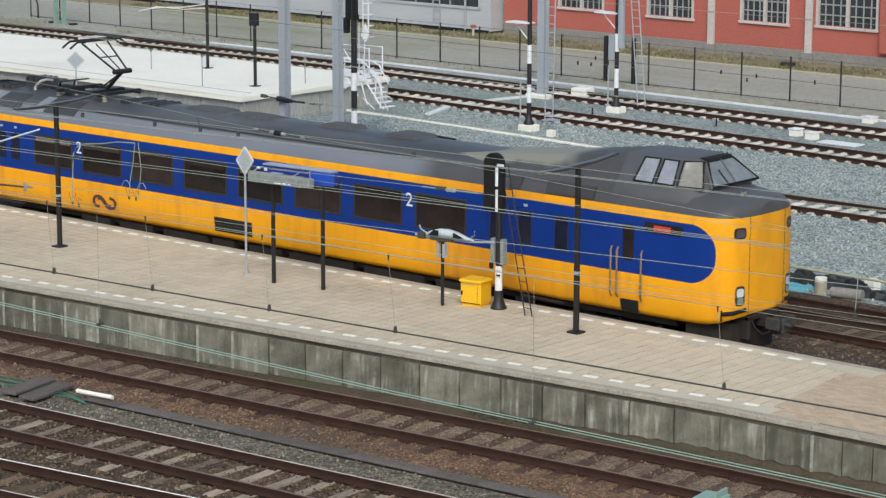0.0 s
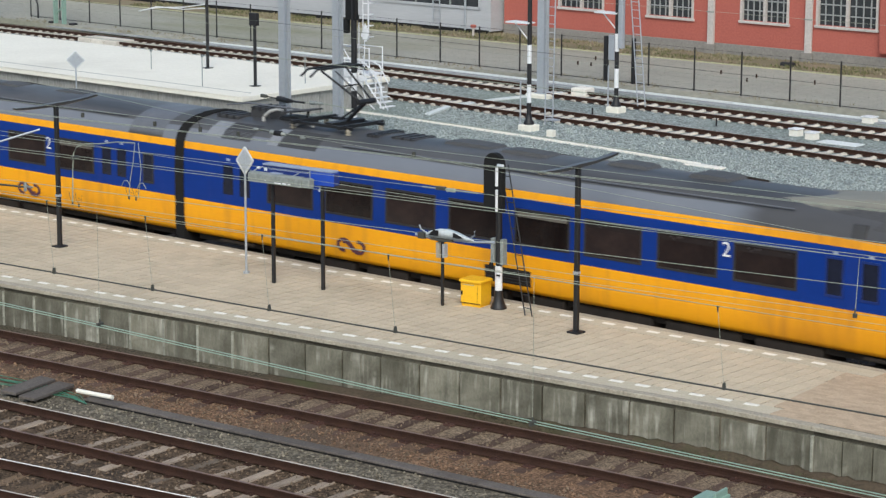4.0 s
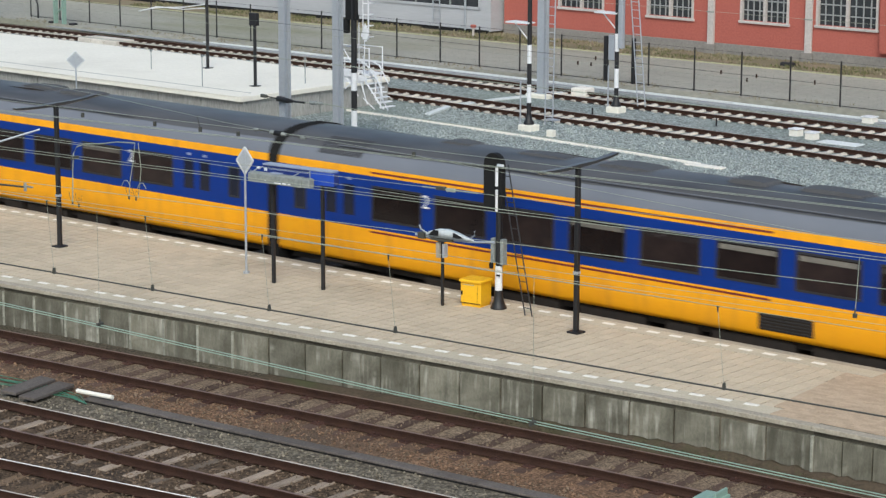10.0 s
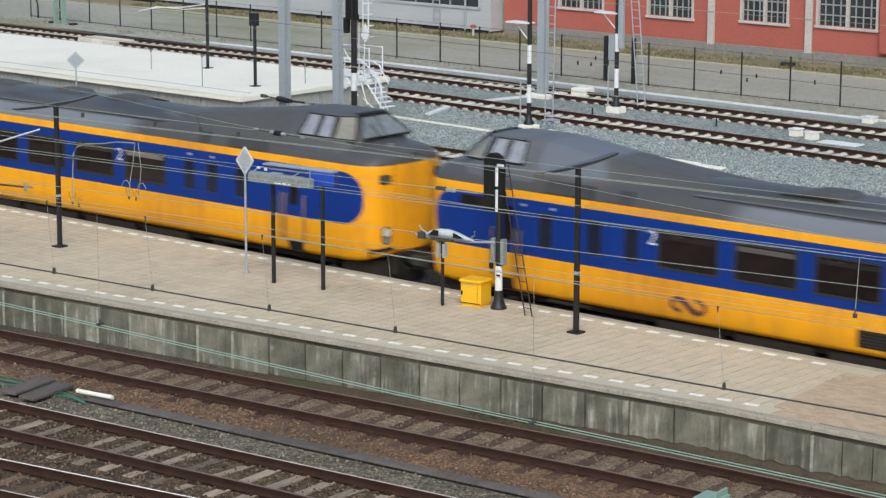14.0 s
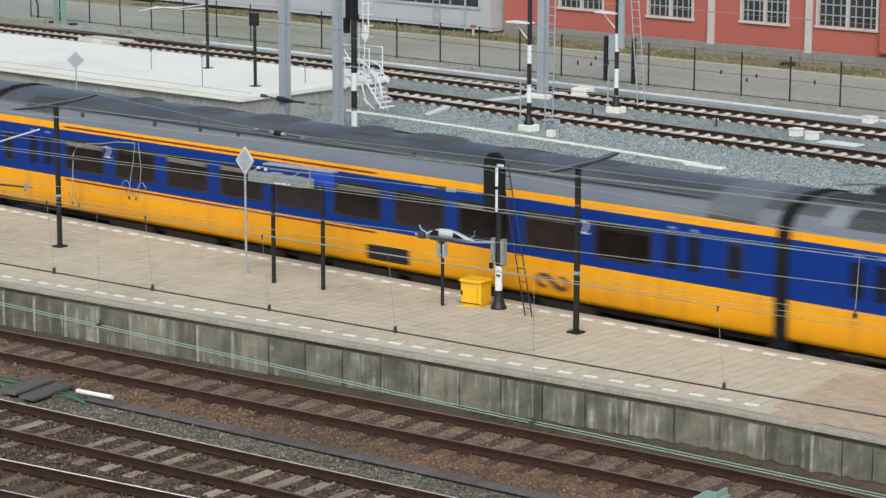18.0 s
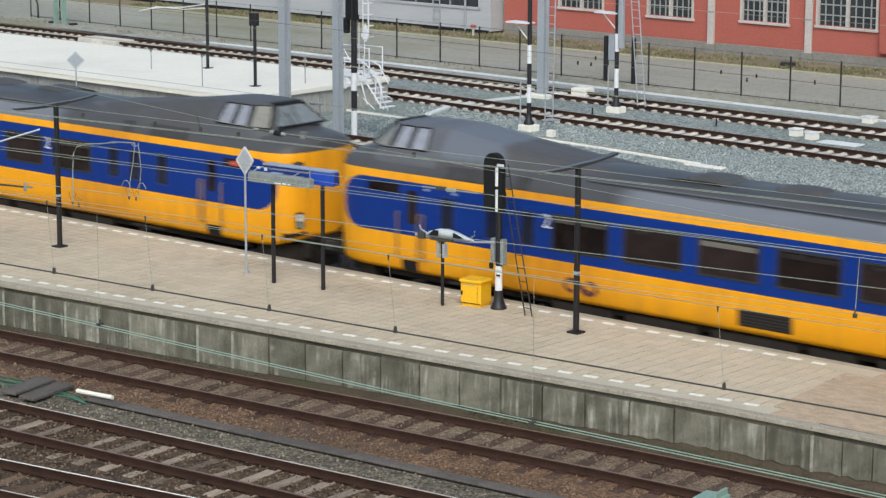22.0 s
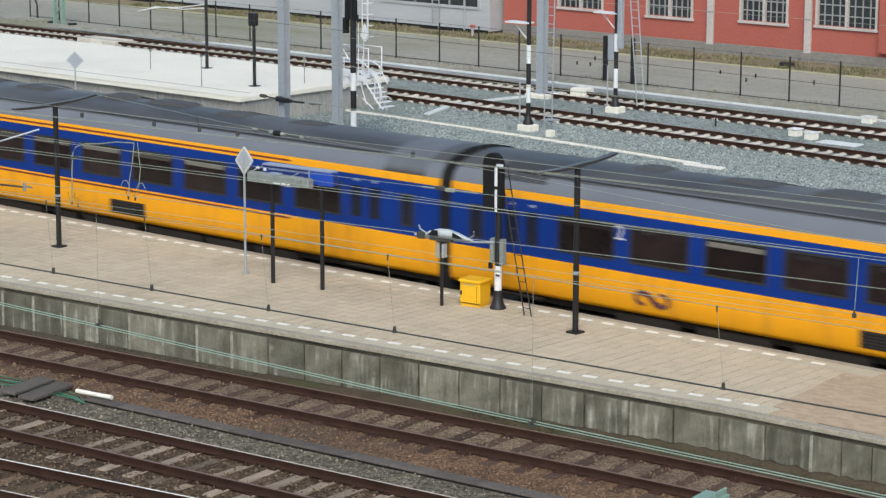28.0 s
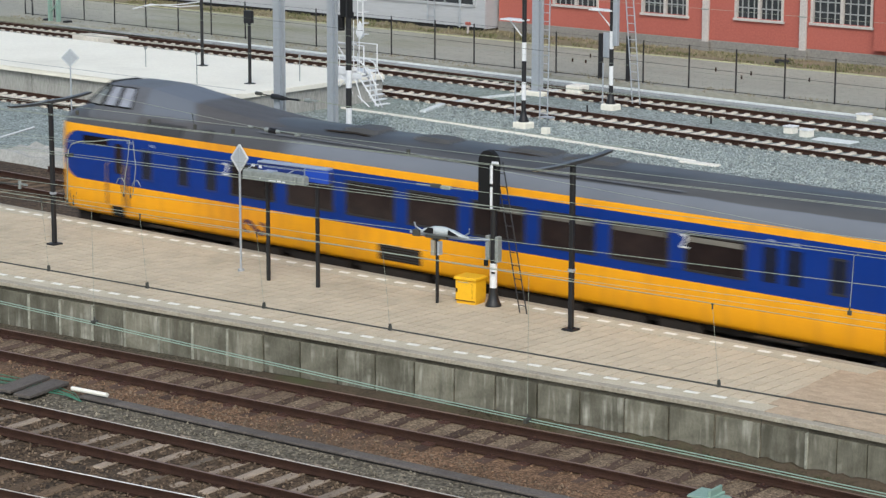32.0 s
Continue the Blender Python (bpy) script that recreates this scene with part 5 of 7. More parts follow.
# diamond-shaped plate on a pole


def diamond(x, y, z0, zc, w, h, name, label, thick, turn):
    t = thing(name, label, "sign", at=pose(x, y, z0, 0, 0, turn))
    part("pole", Shape().tube([(0, 0, 0), (0, 0, zc - z0 - h * 0.4)], 0.028, 10), M_STEEL, t)
    part("foot", Shape().tube([(0, 0, 0), (0, 0, 0.05)], 0.075, 10), M_STEEL, t)
    zz = zc - z0
    q = [(0, zz - h / 2), (w / 2, zz), (0, zz + h / 2), (-w / 2, zz)]
    vs = [(a, -thick, b) for a, b in q] + [(a, thick, b) for a, b in q]
    b = part("plate", Shape().add(vs, [(0, 1, 2, 3), (7, 6, 5, 4), (0, 4, 5, 1), (1, 5, 6, 2), (2, 6, 7, 3), (3, 7, 4, 0)]), M_STEEL, t)
    edge = Shape()
    for i in range(4):
        a0, a1 = q[i], q[(i + 1) % 4]
        edge.tube([(a0[0], 0, a0[1]), (a1[0], 0, a1[1])], thick + 0.012, 6)
    part("rim", edge, M_RIM, b, "pale rim")
    part("back_strut", Shape().box(-0.02, 0.02, -thick - 0.02, thick + 0.02, zz - h * 0.4, zz + h * 0.4), M_STEEL, b)


diamond(-40.52, 39.28, PZ, 3.58, 0.43, 0.64, "diamond_sign", "silver diamond sign seen from its back on a grey pole", 0.015, 20)
diamond(-68.8, 58.0, GZ, 2.09, 0.66, 0.64, "diamond_sign", "grey diamond sign on a thin pole before the far platform", 0.015, 35)

# signal with ladder
t = thing("railway_signal", "black railway signal head on a black and white mast with ladder", "railway signal", at=pose(-33.55, 40.37, PZ))
rings = []
for z, r in ((0.0, 0.185), (0.04, 0.185), (0.06, 0.165), (0.16, 0.125), (0.3, 0.10), (0.42, 0.095)):
    rings.append([(r * math.cos(a * math.pi / 8), r * math.sin(a * math.pi / 8), z) for a in range(16)])
part("pedestal", Shape().loft(rings), M_DARKSTEEL, t, "black bell-shaped pedestal")
part("mast", Shape().tube([(0, 0, 0.4), (0, 0, 3.3)], 0.072, 14), M_DARKSTEEL, t)
part("white_band", Shape().tube([(0, 0, 0.42), (0, 0, 0.98)], 0.084, 14), M_WHITE, t, "white painted mast band")
part("band_clip", Shape().box(0.02, 0.12, -0.11, -0.09, 0.76, 0.80), M_DARKSTEEL, t)
for x0, x1 in ((-0.19, -0.085), (0.085, 0.18)):
    part("relay_box", Shape().box(x0, x1, -0.08, 0.08, 1.05 if x0 < 0 else 1.02, 1.6, ch=0.015), M_SIGNGREY, t, "grey relay box")
part("meter", Shape().box(-0.16, -0.08, -0.16, -0.08, 0.92, 1.06, ch=0.01), M_BLACK, t)
head = []
for a in range(13):
    ang = math.pi * a / 12
    head.append((0.26 * math.cos(ang) - 0.15, 3.26 + 0.26 * math.sin(ang)))
head += [(-0.41, 2.2), (0.11, 2.2)]
vs = [(x, -0.06, z) for x, z in head] + [(x, 0.08, z) for x, z in head]
n = len(head)
b = part("signal_plate", Shape().add(vs, [tuple(range(n)), tuple(range(2 * n - 1, n - 1, -1))] + [(i, i + n, (i + 1) % n + n, (i + 1) % n) for i in range(n)]), M_BLACK, t, "black rounded signal back plate")
for z in (2.5, 2.85, 3.2):
    part("lamp_hood", Shape().tube([(-0.22, 0.08, z), (-0.22, 0.32, z - 0.03)], 0.11, 12), M_BLACK, b)
part("conduit", Shape().tube([(0.02, -0.12, 2.22), (0.02, -0.12, 2.72)], 0.03, 8).tube([(0.02, -0.12, 2.80), (0.02, -0.12, 3.22), (0.06, -0.13, 3.27), (0.22, -0.14, 3.28)], 0.035, 8), M_WHITE, t, "white bent conduit")
la = part("ladder", Shape().tube([(0.90, -0.16, 0.0), (-0.13, 0.20, 3.25)], 0.015, 6).tube([(1.10, -0.16, 0.0), (0.08, 0.20, 3.25)], 0.015, 6), M_DARKSTEEL, t, "leaning dark steel ladder")
for k in range(11):
    u = (k + 0.6) / 11.5
    part("rung", Shape().tube([(0.90 - 1.03 * u, -0.16 + 0.36 * u, 3.25 * u), (1.10 - 1.02 * u, -0.16 + 0.36 * u, 3.25 * u)], 0.011, 6), M_DARKSTEEL, la)
part("ladder_stay", Shape().tube([(0.06, 0.14, 2.7), (0.02, 0.0, 2.7)], 0.012, 6), M_DARKSTEEL, la)

# yellow cabinet
t = thing("platform_cabinet", "bright yellow metal cabinet with overhanging lid", "cabinet", at=pose(-34.16, 40.30, PZ, 0, 0, 8))
part("plinth", Shape().box(-0.25, 0.25, -0.21, 0.22, 0.0, 0.07, ch=0.01), M_BOXYELLOW, t)
b = part("body", Shape().box(-0.27, 0.27, -0.23, 0.24, 0.07, 0.56, ch=0.02), M_BOXYELLOW, t)
part("lid", Shape().box(-0.30, 0.30, -0.27, 0.27, 0.56, 0.62, ch=0.025), M_BOXYELLOW, t)
part("slot", Shape().box(-0.20, 0.1, -0.236, -0.23, 0.49, 0.508), M_KERB, b, "pale horizontal strip")
part("lock", Shape().box(-0.24, -0.205, -0.25, -0.23, 0.26, 0.35), M_BLACK, b)
part("gap", Shape().box(-0.26, 0.26, -0.234, -0.22, 0.07, 0.088), M_BLACK, b)
part("door_edge", Shape().box(0.18, 0.186, -0.233, -0.23, 0.1, 0.48), M_BLACK, b)

# small post with two pale boxes
t = thing("call_post", "thin dark post with two small pale boxes", "post", at=pose(-34.68, 39.75, PZ))
part("post", Shape().box(-0.03, 0.03, -0.03, 0.03, 0.0, 1.5, ch=0.006), M_DARKSTEEL, t)
part("cap", Shape().box(-0.12, 0.12, -0.1, 0.1, 1.48, 1.52, ch=0.01), M_DARKSTEEL, t)
part("pale_box", Shape().box(-0.14, -0.035, -0.08, 0.08, 1.1, 1.45, ch=0.01), M_BEIGE, t)
part("pale_box", Shape().box(0.04, 0.1, -0.07, 0.07, 1.12, 1.43, ch=0.01), M_STEEL, t)

# ---- overhead line ----


def wire(name, pts, r, material, label, twin=0.0):
    """A slack-free wire through the points, run on far beyond both ends."""
    a, b = Vector(pts[0]), Vector(pts[-1])
    d = (b - a).normalized()
    line = [a - d * 60] + [Vector(p) for p in pts] + [b + d * 60]
    t = thing(name, label, "overhead wire", "overhead wires")
    for o in ((-twin / 2, twin / 2) if twin else (0.0,)):
        part("strand", Shape().tube([p + Vector((0, o, 0)) for p in line], r * 0.52, 6), material, t)
    return t


wire("contact_wire", [(-40.6, 32.15, 5.5), (-20.26, 34.35, 5.5)], 0.011, M_WIRE_PALE, "pale twin contact wire over the platform track", 0.10)
upper = wire("carrier_wire", [(-38.34, 32.9, 5.98), (-34.46, 32.9, 5.76), (-32.98, 32.9, 5.71), (-29.43, 32.95, 5.62)], 0.008, M_WIRE_PALE, "thin slanting carrier wire over the platform track")
for x, y in ((-38.73, 32.8), (-36.64, 32.95), (-35.38, 33.05), (-34.38, 33.15), (-30.0, 33.54)):
    part("clamp", Shape().box(x - 0.03, x + 0.03, y - 0.03, y + 0.03, 5.47, 5.57, ch=0.008), M_WIRE_DARK, upper)
part("dropper", Shape().tube([(-35.38, 33.05, 5.5), (-35.3, 32.9, 5.83)], 0.006, 5), M_WIRE_DARK, upper)
wire("carrier_wire", [(-35.47, 33.75, 5.5), (-20.48, 34.9, 5.5)], 0.010, M_WIRE_PALE, "thin carrier wire over the platform track")
wire("contact_wire", [(-36.54, 28.85, 5.5), (-18.09, 30.85, 5.5)], 0.011, M_WIRE_PALE, "pale contact wire over the near track", 0.22)
wire("carrier_wire", [(-37.82, 29.9, 5.5), (-18.77, 31.97, 5.5)], 0.010, M_WIRE_PALE, "thin carrier wire over the near track")
wire("carrier_wire", [(-38.06, 30.07, 5.55), (-25.85, 30.4, 5.45), (-17.82, 31.2, 5.4)], 0.009, M_WIRE_PALE, "thin sagging carrier wire over the near track")
wire("contact_wire", [(-33.2, 26.62, 5.5), (-24.73, 27.76, 5.5), (-17.0, 29.01, 5.5)], 0.011, M_WIRE_PALE, "pale contact wire with a section insulator")
hung = wire("carrier_wire", [(-33.06, 25.75, 5.5), (-27.98, 26.3, 5.5), (-19.31, 26.98, 5.5), (-16.1, 27.4, 5.5)], 0.008, M_WIRE_PALE, "thin pale carrier wire")
wire("carrier_wire", [(-33.0, 25.3, 5.5), (-23.19, 26.2, 5.5), (-16.1, 27.0, 5.5)], 0.007, M_WIRE_PALE, "thin pale carrier wire")
wire("contact_wire", [(-27.74, 21.83, 5.5), (-20.38, 22.45, 5.5), (-13.43, 23.03, 5.5)], 0.021, M_WIRE_DARK, "dark contact wire crossing before the platform")
droppers_on = wire("carrier_wire", [(-28.6, 21.78, 6.56), (-20.4, 22.46, 6.50), (-13.5, 23.05, 6.47)], 0.009, M_WIRE_PALE, "thin carrier wire with droppers")
wire("contact_wire", [(-25.57, 20.10, 5.5), (-18.26, 20.12, 5.5), (-11.83, 20.36, 5.5)], 0.0125, M_WIRE_GREEN, "green weathered twin contact wire", 0.085)
wire("contact_wire", [(-60.0, 42.95, 5.5), (-20.0, 42.95, 5.5)], 0.010, M_WIRE_PALE, "contact wire over the train", 0.1)
wire("contact_wire", [(-70.0, 60.6, 5.5), (-30.0, 60.6, 5.5)], 0.010, M_WIRE_PALE, "contact wire over a far track")
wire("contact_wire", [(-80.0, 71.5, 5.5), (-30.0, 69.5, 5.5)], 0.012, M_WIRE_PALE, "contact wire over a far track")
wire("contact_wire", [(-100.0, 77.0, 5.5), (-30.0, 74.5, 5.5)], 0.012, M_WIRE_PALE, "contact wire over a far track")
for x, y, z in ((-26.62, 21.93, 6.55), (-24.68, 22.09, 6.53), (-22.54, 22.27, 6.52), (-20.4, 22.45, 6.50), (-15.53, 22.87, 6.48)):
    t = part("dropper", Shape().tube([(0, 0, 0), (-0.115, -0.008, z - 5.5)], 0.0028, 5), M_WIRE_PALE, droppers_on, "thin dropper wire with a dark clamp", at=pose(x, y, 5.5))
    part("clamp", Shape().loft([[(-r, -0.02, h), (r, -0.02, h), (r, 0.02, h), (-r, 0.02, h)] for r, h in ((0.021, -0.018), (0.014, 0.03), (0.006, 0.07))], smooth=False), M_WIRE_DARK, t)
    part("upper_clamp", Shape().box(-0.014, 0.014, -0.008, 0.008, z - 5.515, z - 5.495).box(-0.007, 0.007, -0.007, 0.007, z - 5.57, z - 5.5), M_WIRE_DARK, t, at=pose(-0.112, -0.008, 0))
t = part("dropper", Shape().tube([(0, 0, 0), (0.037, -0.000, 0.787), (0.105, 0.000, 0.819)], 0.006, 6), M_WIRE_PALE, hung, "pale dropper wire with a bent head", at=pose(-16.429, 27.255, 5.500))
part("clamp", Shape().box(-0.03, 0.03, -0.02, 0.02, -0.03, 0.035, ch=0.008).box(-0.009, 0.009, -0.009, 0.009, 0.035, 0.10), M_WIRE_DARK, t)
green_carrier = wire("carrier_wire", [(-23.53, 20.13, 7.06), (-16.24, 20.16, 7.17)], 0.005, M_WIRE_PALE, "thin carrier wire over the green contact wire")
for x, z in ((-23.55, 7.06), (-16.23, 7.17)):
    t = part("dropper", Shape().tube([(0, 0, 0), (0, 0, z - 5.5)], 0.0026, 5), M_WIRE_PALE, green_carrier, at=pose(x, 20.14, 5.5))
    part("clamp", Shape().box(-0.018, 0.018, -0.05, 0.05, -0.02, 0.03).box(-0.008, 0.008, -0.008, 0.008, 0.03, 0.08), M_WIRE_DARK, t)
behind = wire("contact_wire", [(-37.06, 48.4, 5.5), (-30.25, 47.99, 5.5)], 0.012, M_WIRE_DARK, "dark contact wire over the track behind the train")
for x in (-37.06, -33.03, -31.96, -30.25):
    part("clamp", Shape().box(x - 0.016, x + 0.016, 48.4 - 0.06 * (x + 37.06) - 0.016, 48.4 - 0.06 * (x + 37.06) + 0.016, 5.46, 5.56, ch=0.005), M_RAIL, behind, "rusty clamp on the wire")
behind = wire("contact_wire", [(-36.92, 47.53, 5.5), (-31.82, 47.43, 5.5)], 0.008, M_WIRE_PALE, "thin contact wire over the track behind the train")
for x in (-36.92, -36.5, -31.82):
    part("clamp", Shape().box(x - 0.016, x + 0.016, 47.46, 47.50, 5.44, 5.53, ch=0.005), M_RAIL, behind, "rusty clamp on the wire")

t = thing("wire_splice", "dark and pale splice fitting clamped in a thin overhead wire", "wire fitting", at=pose(-27.1, 31.065, 5.5, 0, 0, 6.2))
part("sleeve", Shape().box(-0.14, 0.06, -0.035, 0.035, -0.02, 0.045, ch=0.01), M_WIRE_DARK, t)
part("pale_sleeve", Shape().box(0.08, 0.27, -0.03, 0.03, -0.03, 0.03, ch=0.01), M_WIRE_PALE, t)
part("rod", Shape().tube([(-0.45, 0, 0.0), (0.75, 0, 0.0)], 0.014, 6), M_WIRE_PALE, t)
# section insulator in the wire: two pale runners with end horns
t = thing("section_insulator", "white curved section insulator hung in the overhead wire", "insulator", at=pose(-24.17, 27.845, 5.47, 0, 0, 8.5))
rings = []
for x, zt, w in ((-0.42, 0.03, 0.02), (-0.34, 0.085, 0.045), (-0.18, 0.13, 0.055), (0.0, 0.138, 0.06), (0.18, 0.10, 0.055), (0.36, 0.04, 0.045), (0.46, 0.02, 0.02)):
    rings.append([(x, -w, 0.0), (x, w, 0.0), (x, w * 0.8, zt), (x, -w * 0.8, zt)])
b = part("shell", Shape().loft(rings), M_SHELL, t, "white curved shell")
for x0, x1 in ((-0.33, -0.14), (0.13, 0.33)):
    z1 = 0.12
    part("opening", Shape().add([(x0, -0.083, 0.035), (x1, -0.083, 0.03), (x1 - 0.05 if x0 > 0 else x1, -0.075, 0.06 if x0 > 0 else z1), (x0 + (0.0 if x0 > 0 else 0.09), -0.075, z1)], [(0, 1, 2, 3)]), M_BLACK, b)
for x in (-0.5, 0.5):
    part("horn", Shape().tube([(x * 0.8, 0, 0.04), (x, -0.03, 0.1), (x * 1.02, -0.05, 0.17)], 0.014, 6), M_STEEL, t)
part("runner", Shape().tube([(-0.62, 0, 0.0), (-0.4, 0.0, -0.02), (0.4, 0.0, -0.02), (0.85, 0, 0.02)], 0.02, 6), M_STEEL, t)
part("clamp", Shape().box(-0.55, -0.42, -0.05, 0.05, -0.05, 0.05).box(-0.3, 0.1, -0.06, 0.06, -0.05, -0.005), M_WIRE_DARK, t)

# steady arms over the near track
t = thing("steady_arm", "pale tubular steady arm with clamp holding the wire", "bracket", "steady arms")
part("tube", Shape().tube([(-36.9, 24.9, 5.62), (-32.2, 25.95, 5.60)], 0.018, 8), M_WIRE_DARK, t)
part("clamp", Shape().box(-32.24, -32.18, 25.93, 25.97, 5.53, 5.67, ch=0.01).box(-32.2, -32.02, 25.94, 25.97, 5.60, 5.63), M_SIGNGREY, t)
t = thing("steady_arm", "slanted pale tube bracing the overhead line", "bracket", "steady arms")
part("tube", Shape().tube([(-37.6, 28.4, 5.25), (-36.6, 29.9, 5.74)], 0.02, 8), M_STEEL, t)
t = thing("jumper_cable", "thin pale green jumper cables looped below the wires", "cable", "jumper cables")
part("loop", Shape().tube([(-34.60, 29.0, 4.62), (-34.58, 29.0, 5.0), (-34.57, 29.0, 5.28), (-34.53, 29.0, 5.60), (-34.44, 29.0, 5.72), (-34.2, 29.0, 5.80), (-33.75, 29.0, 5.85), (-33.3, 29.0, 5.93), (-32.8, 29.0, 5.96)], 0.012, 6), M_WIRE_PALE, t)
part("loop", Shape().tube([(-32.80, 29.0, 5.96), (-32.86, 29.0, 5.60), (-32.96, 29.0, 5.22), (-32.99, 29.0, 4.92)], 0.008, 6), M_WIRE_PALE, t)
part("loop", Shape().tube([(-32.73, 29.02, 5.97), (-32.70, 29.05, 5.48), (-32.75, 29.05, 5.17), (-32.80, 29.05, 4.92)], 0.008, 6), M_WIRE_PALE, t)
for x, z in ((-34.60, 4.62), (-34.42, 4.60), (-32.99, 4.92), (-32.80, 4.92)):
    part("hook", Shape().tube([(x - 0.10, 29.0, z + 0.22), (x - 0.06, 29.0, z + 0.08), (x, 29.0, z), (x, 29.0, z + 0.16), (x + 0.07, 29.0, z + 0.10), (x + 0.10, 29.0, z + 0.22)], 0.0045, 5).box(x - 0.014, x + 0.014, 28.99, 29.01, z - 0.03, z + 0.03), M_WIRE_DARK, t, "small dark cable hook")
part("wire_clamp", Shape().box(-34.58, -34.52, 28.95, 29.13, 5.47, 5.53, ch=0.01), M_WIRE_DARK, t)
for x in (-33.05, -32.62):
    part("bend", Shape().tube([(x - 0.14, 29.0, 5.12), (x - 0.08, 29.0, 5.22), (x + 0.02, 29.0, 5.24), (x + 0.10, 29.0, 5.14)], 0.008, 5), M_WIRE_PALE, t)
# ---- far platform ----
t = thing("platform_far", "pale concrete side platform ending beside the far tracks", "platform", kind="structure")
FX, FY0, FY1 = -63.5, 61.5, 69.6
part("deck", Shape().box(-220, FX, FY0 - 0.1, FY1, PZ - 0.18, PZ, ch=0.02), M_WHITECONC, t)
for k in range(26):
    part("wall_panel", Shape().box(FX - 2.4 * (k + 1) + 0.02, FX - 2.4 * k - 0.02 - (0.1 if k == 0 else 0), FY0 + 0.12, FY0 + 0.3, -0.25, PZ - 0.18), M_GREYCONC, t)
for k in range(4):
    part("wall_panel", Shape().box(FX - 0.3, FX - 0.12, FY0 + 0.32 + 1.95 * k, FY0 + 0.32 + 1.95 * k + 1.92, -0.25, PZ - 0.18), M_GREYCONC, t)
part("core", Shape().box(-220, FX - 0.32, FY0 + 0.32, FY1 - 0.1, -0.25, PZ - 0.181), M_GREYCONC, t)
part("edge_line", Shape().box(-220, FX - 0.6, FY0 + 0.95, FY0 + 1.03, PZ, PZ + 0.004), M_GREYCONC, t, "grey line along the edge")
part("edge_kerb", Shape().box(-220, FX, FY0 - 0.12, FY0 + 0.3, PZ, PZ + 0.02, ch=0.005), M_WHITECONC, t)
for x, y, h in ((-65.39, 64.0, 2.75), (-70.91, 66.72, 4.2)):
    p = thing("platform_post", "slim black post on the far platform", "post", "posts of the far platform", at=pose(x, y, PZ))
    part("pole", Shape().tube([(0, 0, 0), (0, 0, h)], 0.065, 10), M_DARKSTEEL, p)
    part("base_plate", Shape().box(-0.16, 0.16, -0.16, 0.16, 0, 0.03), M_DARKSTEEL, p)
    if h < 3:
        part("sign_case", Shape().box(-0.22, 0.16, -0.1, 0.1, h - 0.42, h + 0.06, ch=0.02), M_DARKSTEEL, p)
    else:
        part("yellow_plate", Shape().box(0.1, 0.32, -0.02, 0.02, 3.2, 3.42), M_BOXYELLOW, p, "small yellow plate")
for x, y, h in ((-66.85, 62.6, 1.15), (-72.3, 64.9, 0.75), (-64.57, 65.89, 0.95), (-62.9, 65.0, 0.5)):
    p = thing("marker_rod", "thin grey rod with a small head on the far platform", "rod", "rods of the far platform", at=pose(x, y, PZ if x < FX else GZ))
    part("rod", Shape().tube([(0, 0, 0), (0, 0, h)], 0.018, 6), M_SIGNGREY, p)
    part("head", Shape().box(-0.045, 0.045, -0.03, 0.03, h - 0.03, h + 0.07), M_SIGNGREY, p)

# ---- masts of the overhead line ----


def mast(x, y, z, w, footing):
    t = thing("catenary_mast", "grey galvanised steel mast of the overhead line", "mast", "overhead line masts", at=pose(x, y, z))
    h = 9.5 - z
    part("shaft", Shape().box(-w / 2, w / 2, -w / 2, -w / 2 + 0.03, 0.0, h).box(-w / 2, w / 2, w / 2 - 0.03, w / 2, 0.0, h).box(-0.02, 0.02, -w / 2 + 0.03, w / 2 - 0.03, 0.0, h), M_STEEL, t)
    if footing:
        part("footing", Shape().box(-0.55, 0.55, -0.45, 0.45, -0.25, 0.02, ch=0.03), M_WHITECONC, t)
    part("base_plate", Shape().box(-w * 0.75, w * 0.75, -w * 0.75, w * 0.75, 0.0, 0.04), M_STEEL, t)
    return t


m1 = mast(-54.82, 55.0, GZ, 0.28, True)
mast(-54.34, 57.0, GZ, 0.26, True)
mast(-60.1, 75.0, GZ + 0.15, 0.34, True)
mast(-101.0, 79.2, GZ, 0.42, True)
ins = part("insulator", Shape().tube([(-0.12, -0.25, 2.43), (0.0, -0.25, 2.42)], 0.06, 10).tube([(0.0, -0.25, 2.42), (0.42, -0.25, 2.40)], 0.085, 12).tube([(0.42, -0.25, 2.40), (0.56, -0.25, 2.40)], 0.06, 10), M_DARKSTEEL, m1, "dark insulator clamped to the mast")
part("clamp", Shape().box(-0.16, 0.16, -0.26, -0.14, 2.34, 2.50, ch=0.02), M_DARKSTEEL, ins)
part("rod", Shape().tube([(0.5, -0.25, 2.40), (1.15, -0.25, 2.405)], 0.035, 8), M_DARKSTEEL, ins)
part("rod", Shape().tube([(-0.62, -0.25, 2.455), (-0.1, -0.25, 2.43)], 0.022, 8), M_WIRE_DARK, ins)
part("end_cap", Shape().tube([(-0.84, -0.25, 2.465), (-0.60, -0.25, 2.455)], 0.06, 10), M_WIRE_DARK, ins, "small dark end cap")
part("end_cap", Shape().tube([(1.40, -0.25, 2.435), (1.66, -0.25, 2.44)], 0.065, 10).tube([(1.66, -0.25, 2.44), (1.98, -0.25, 2.445)], 0.035, 8), M_SIGNGREY, ins, "small grey end cap")
part("span_wire", Shape().tube([(1.15, -0.25, 2.405), (1.45, -0.25, 2.435), (2.05, -0.25, 2.45), (2.8, -0.25, 2.41), (3.9, -0.25, 2.39), (16.0, -0.25, 2.2)], 0.014, 6), M_WIRE_PALE, ins)
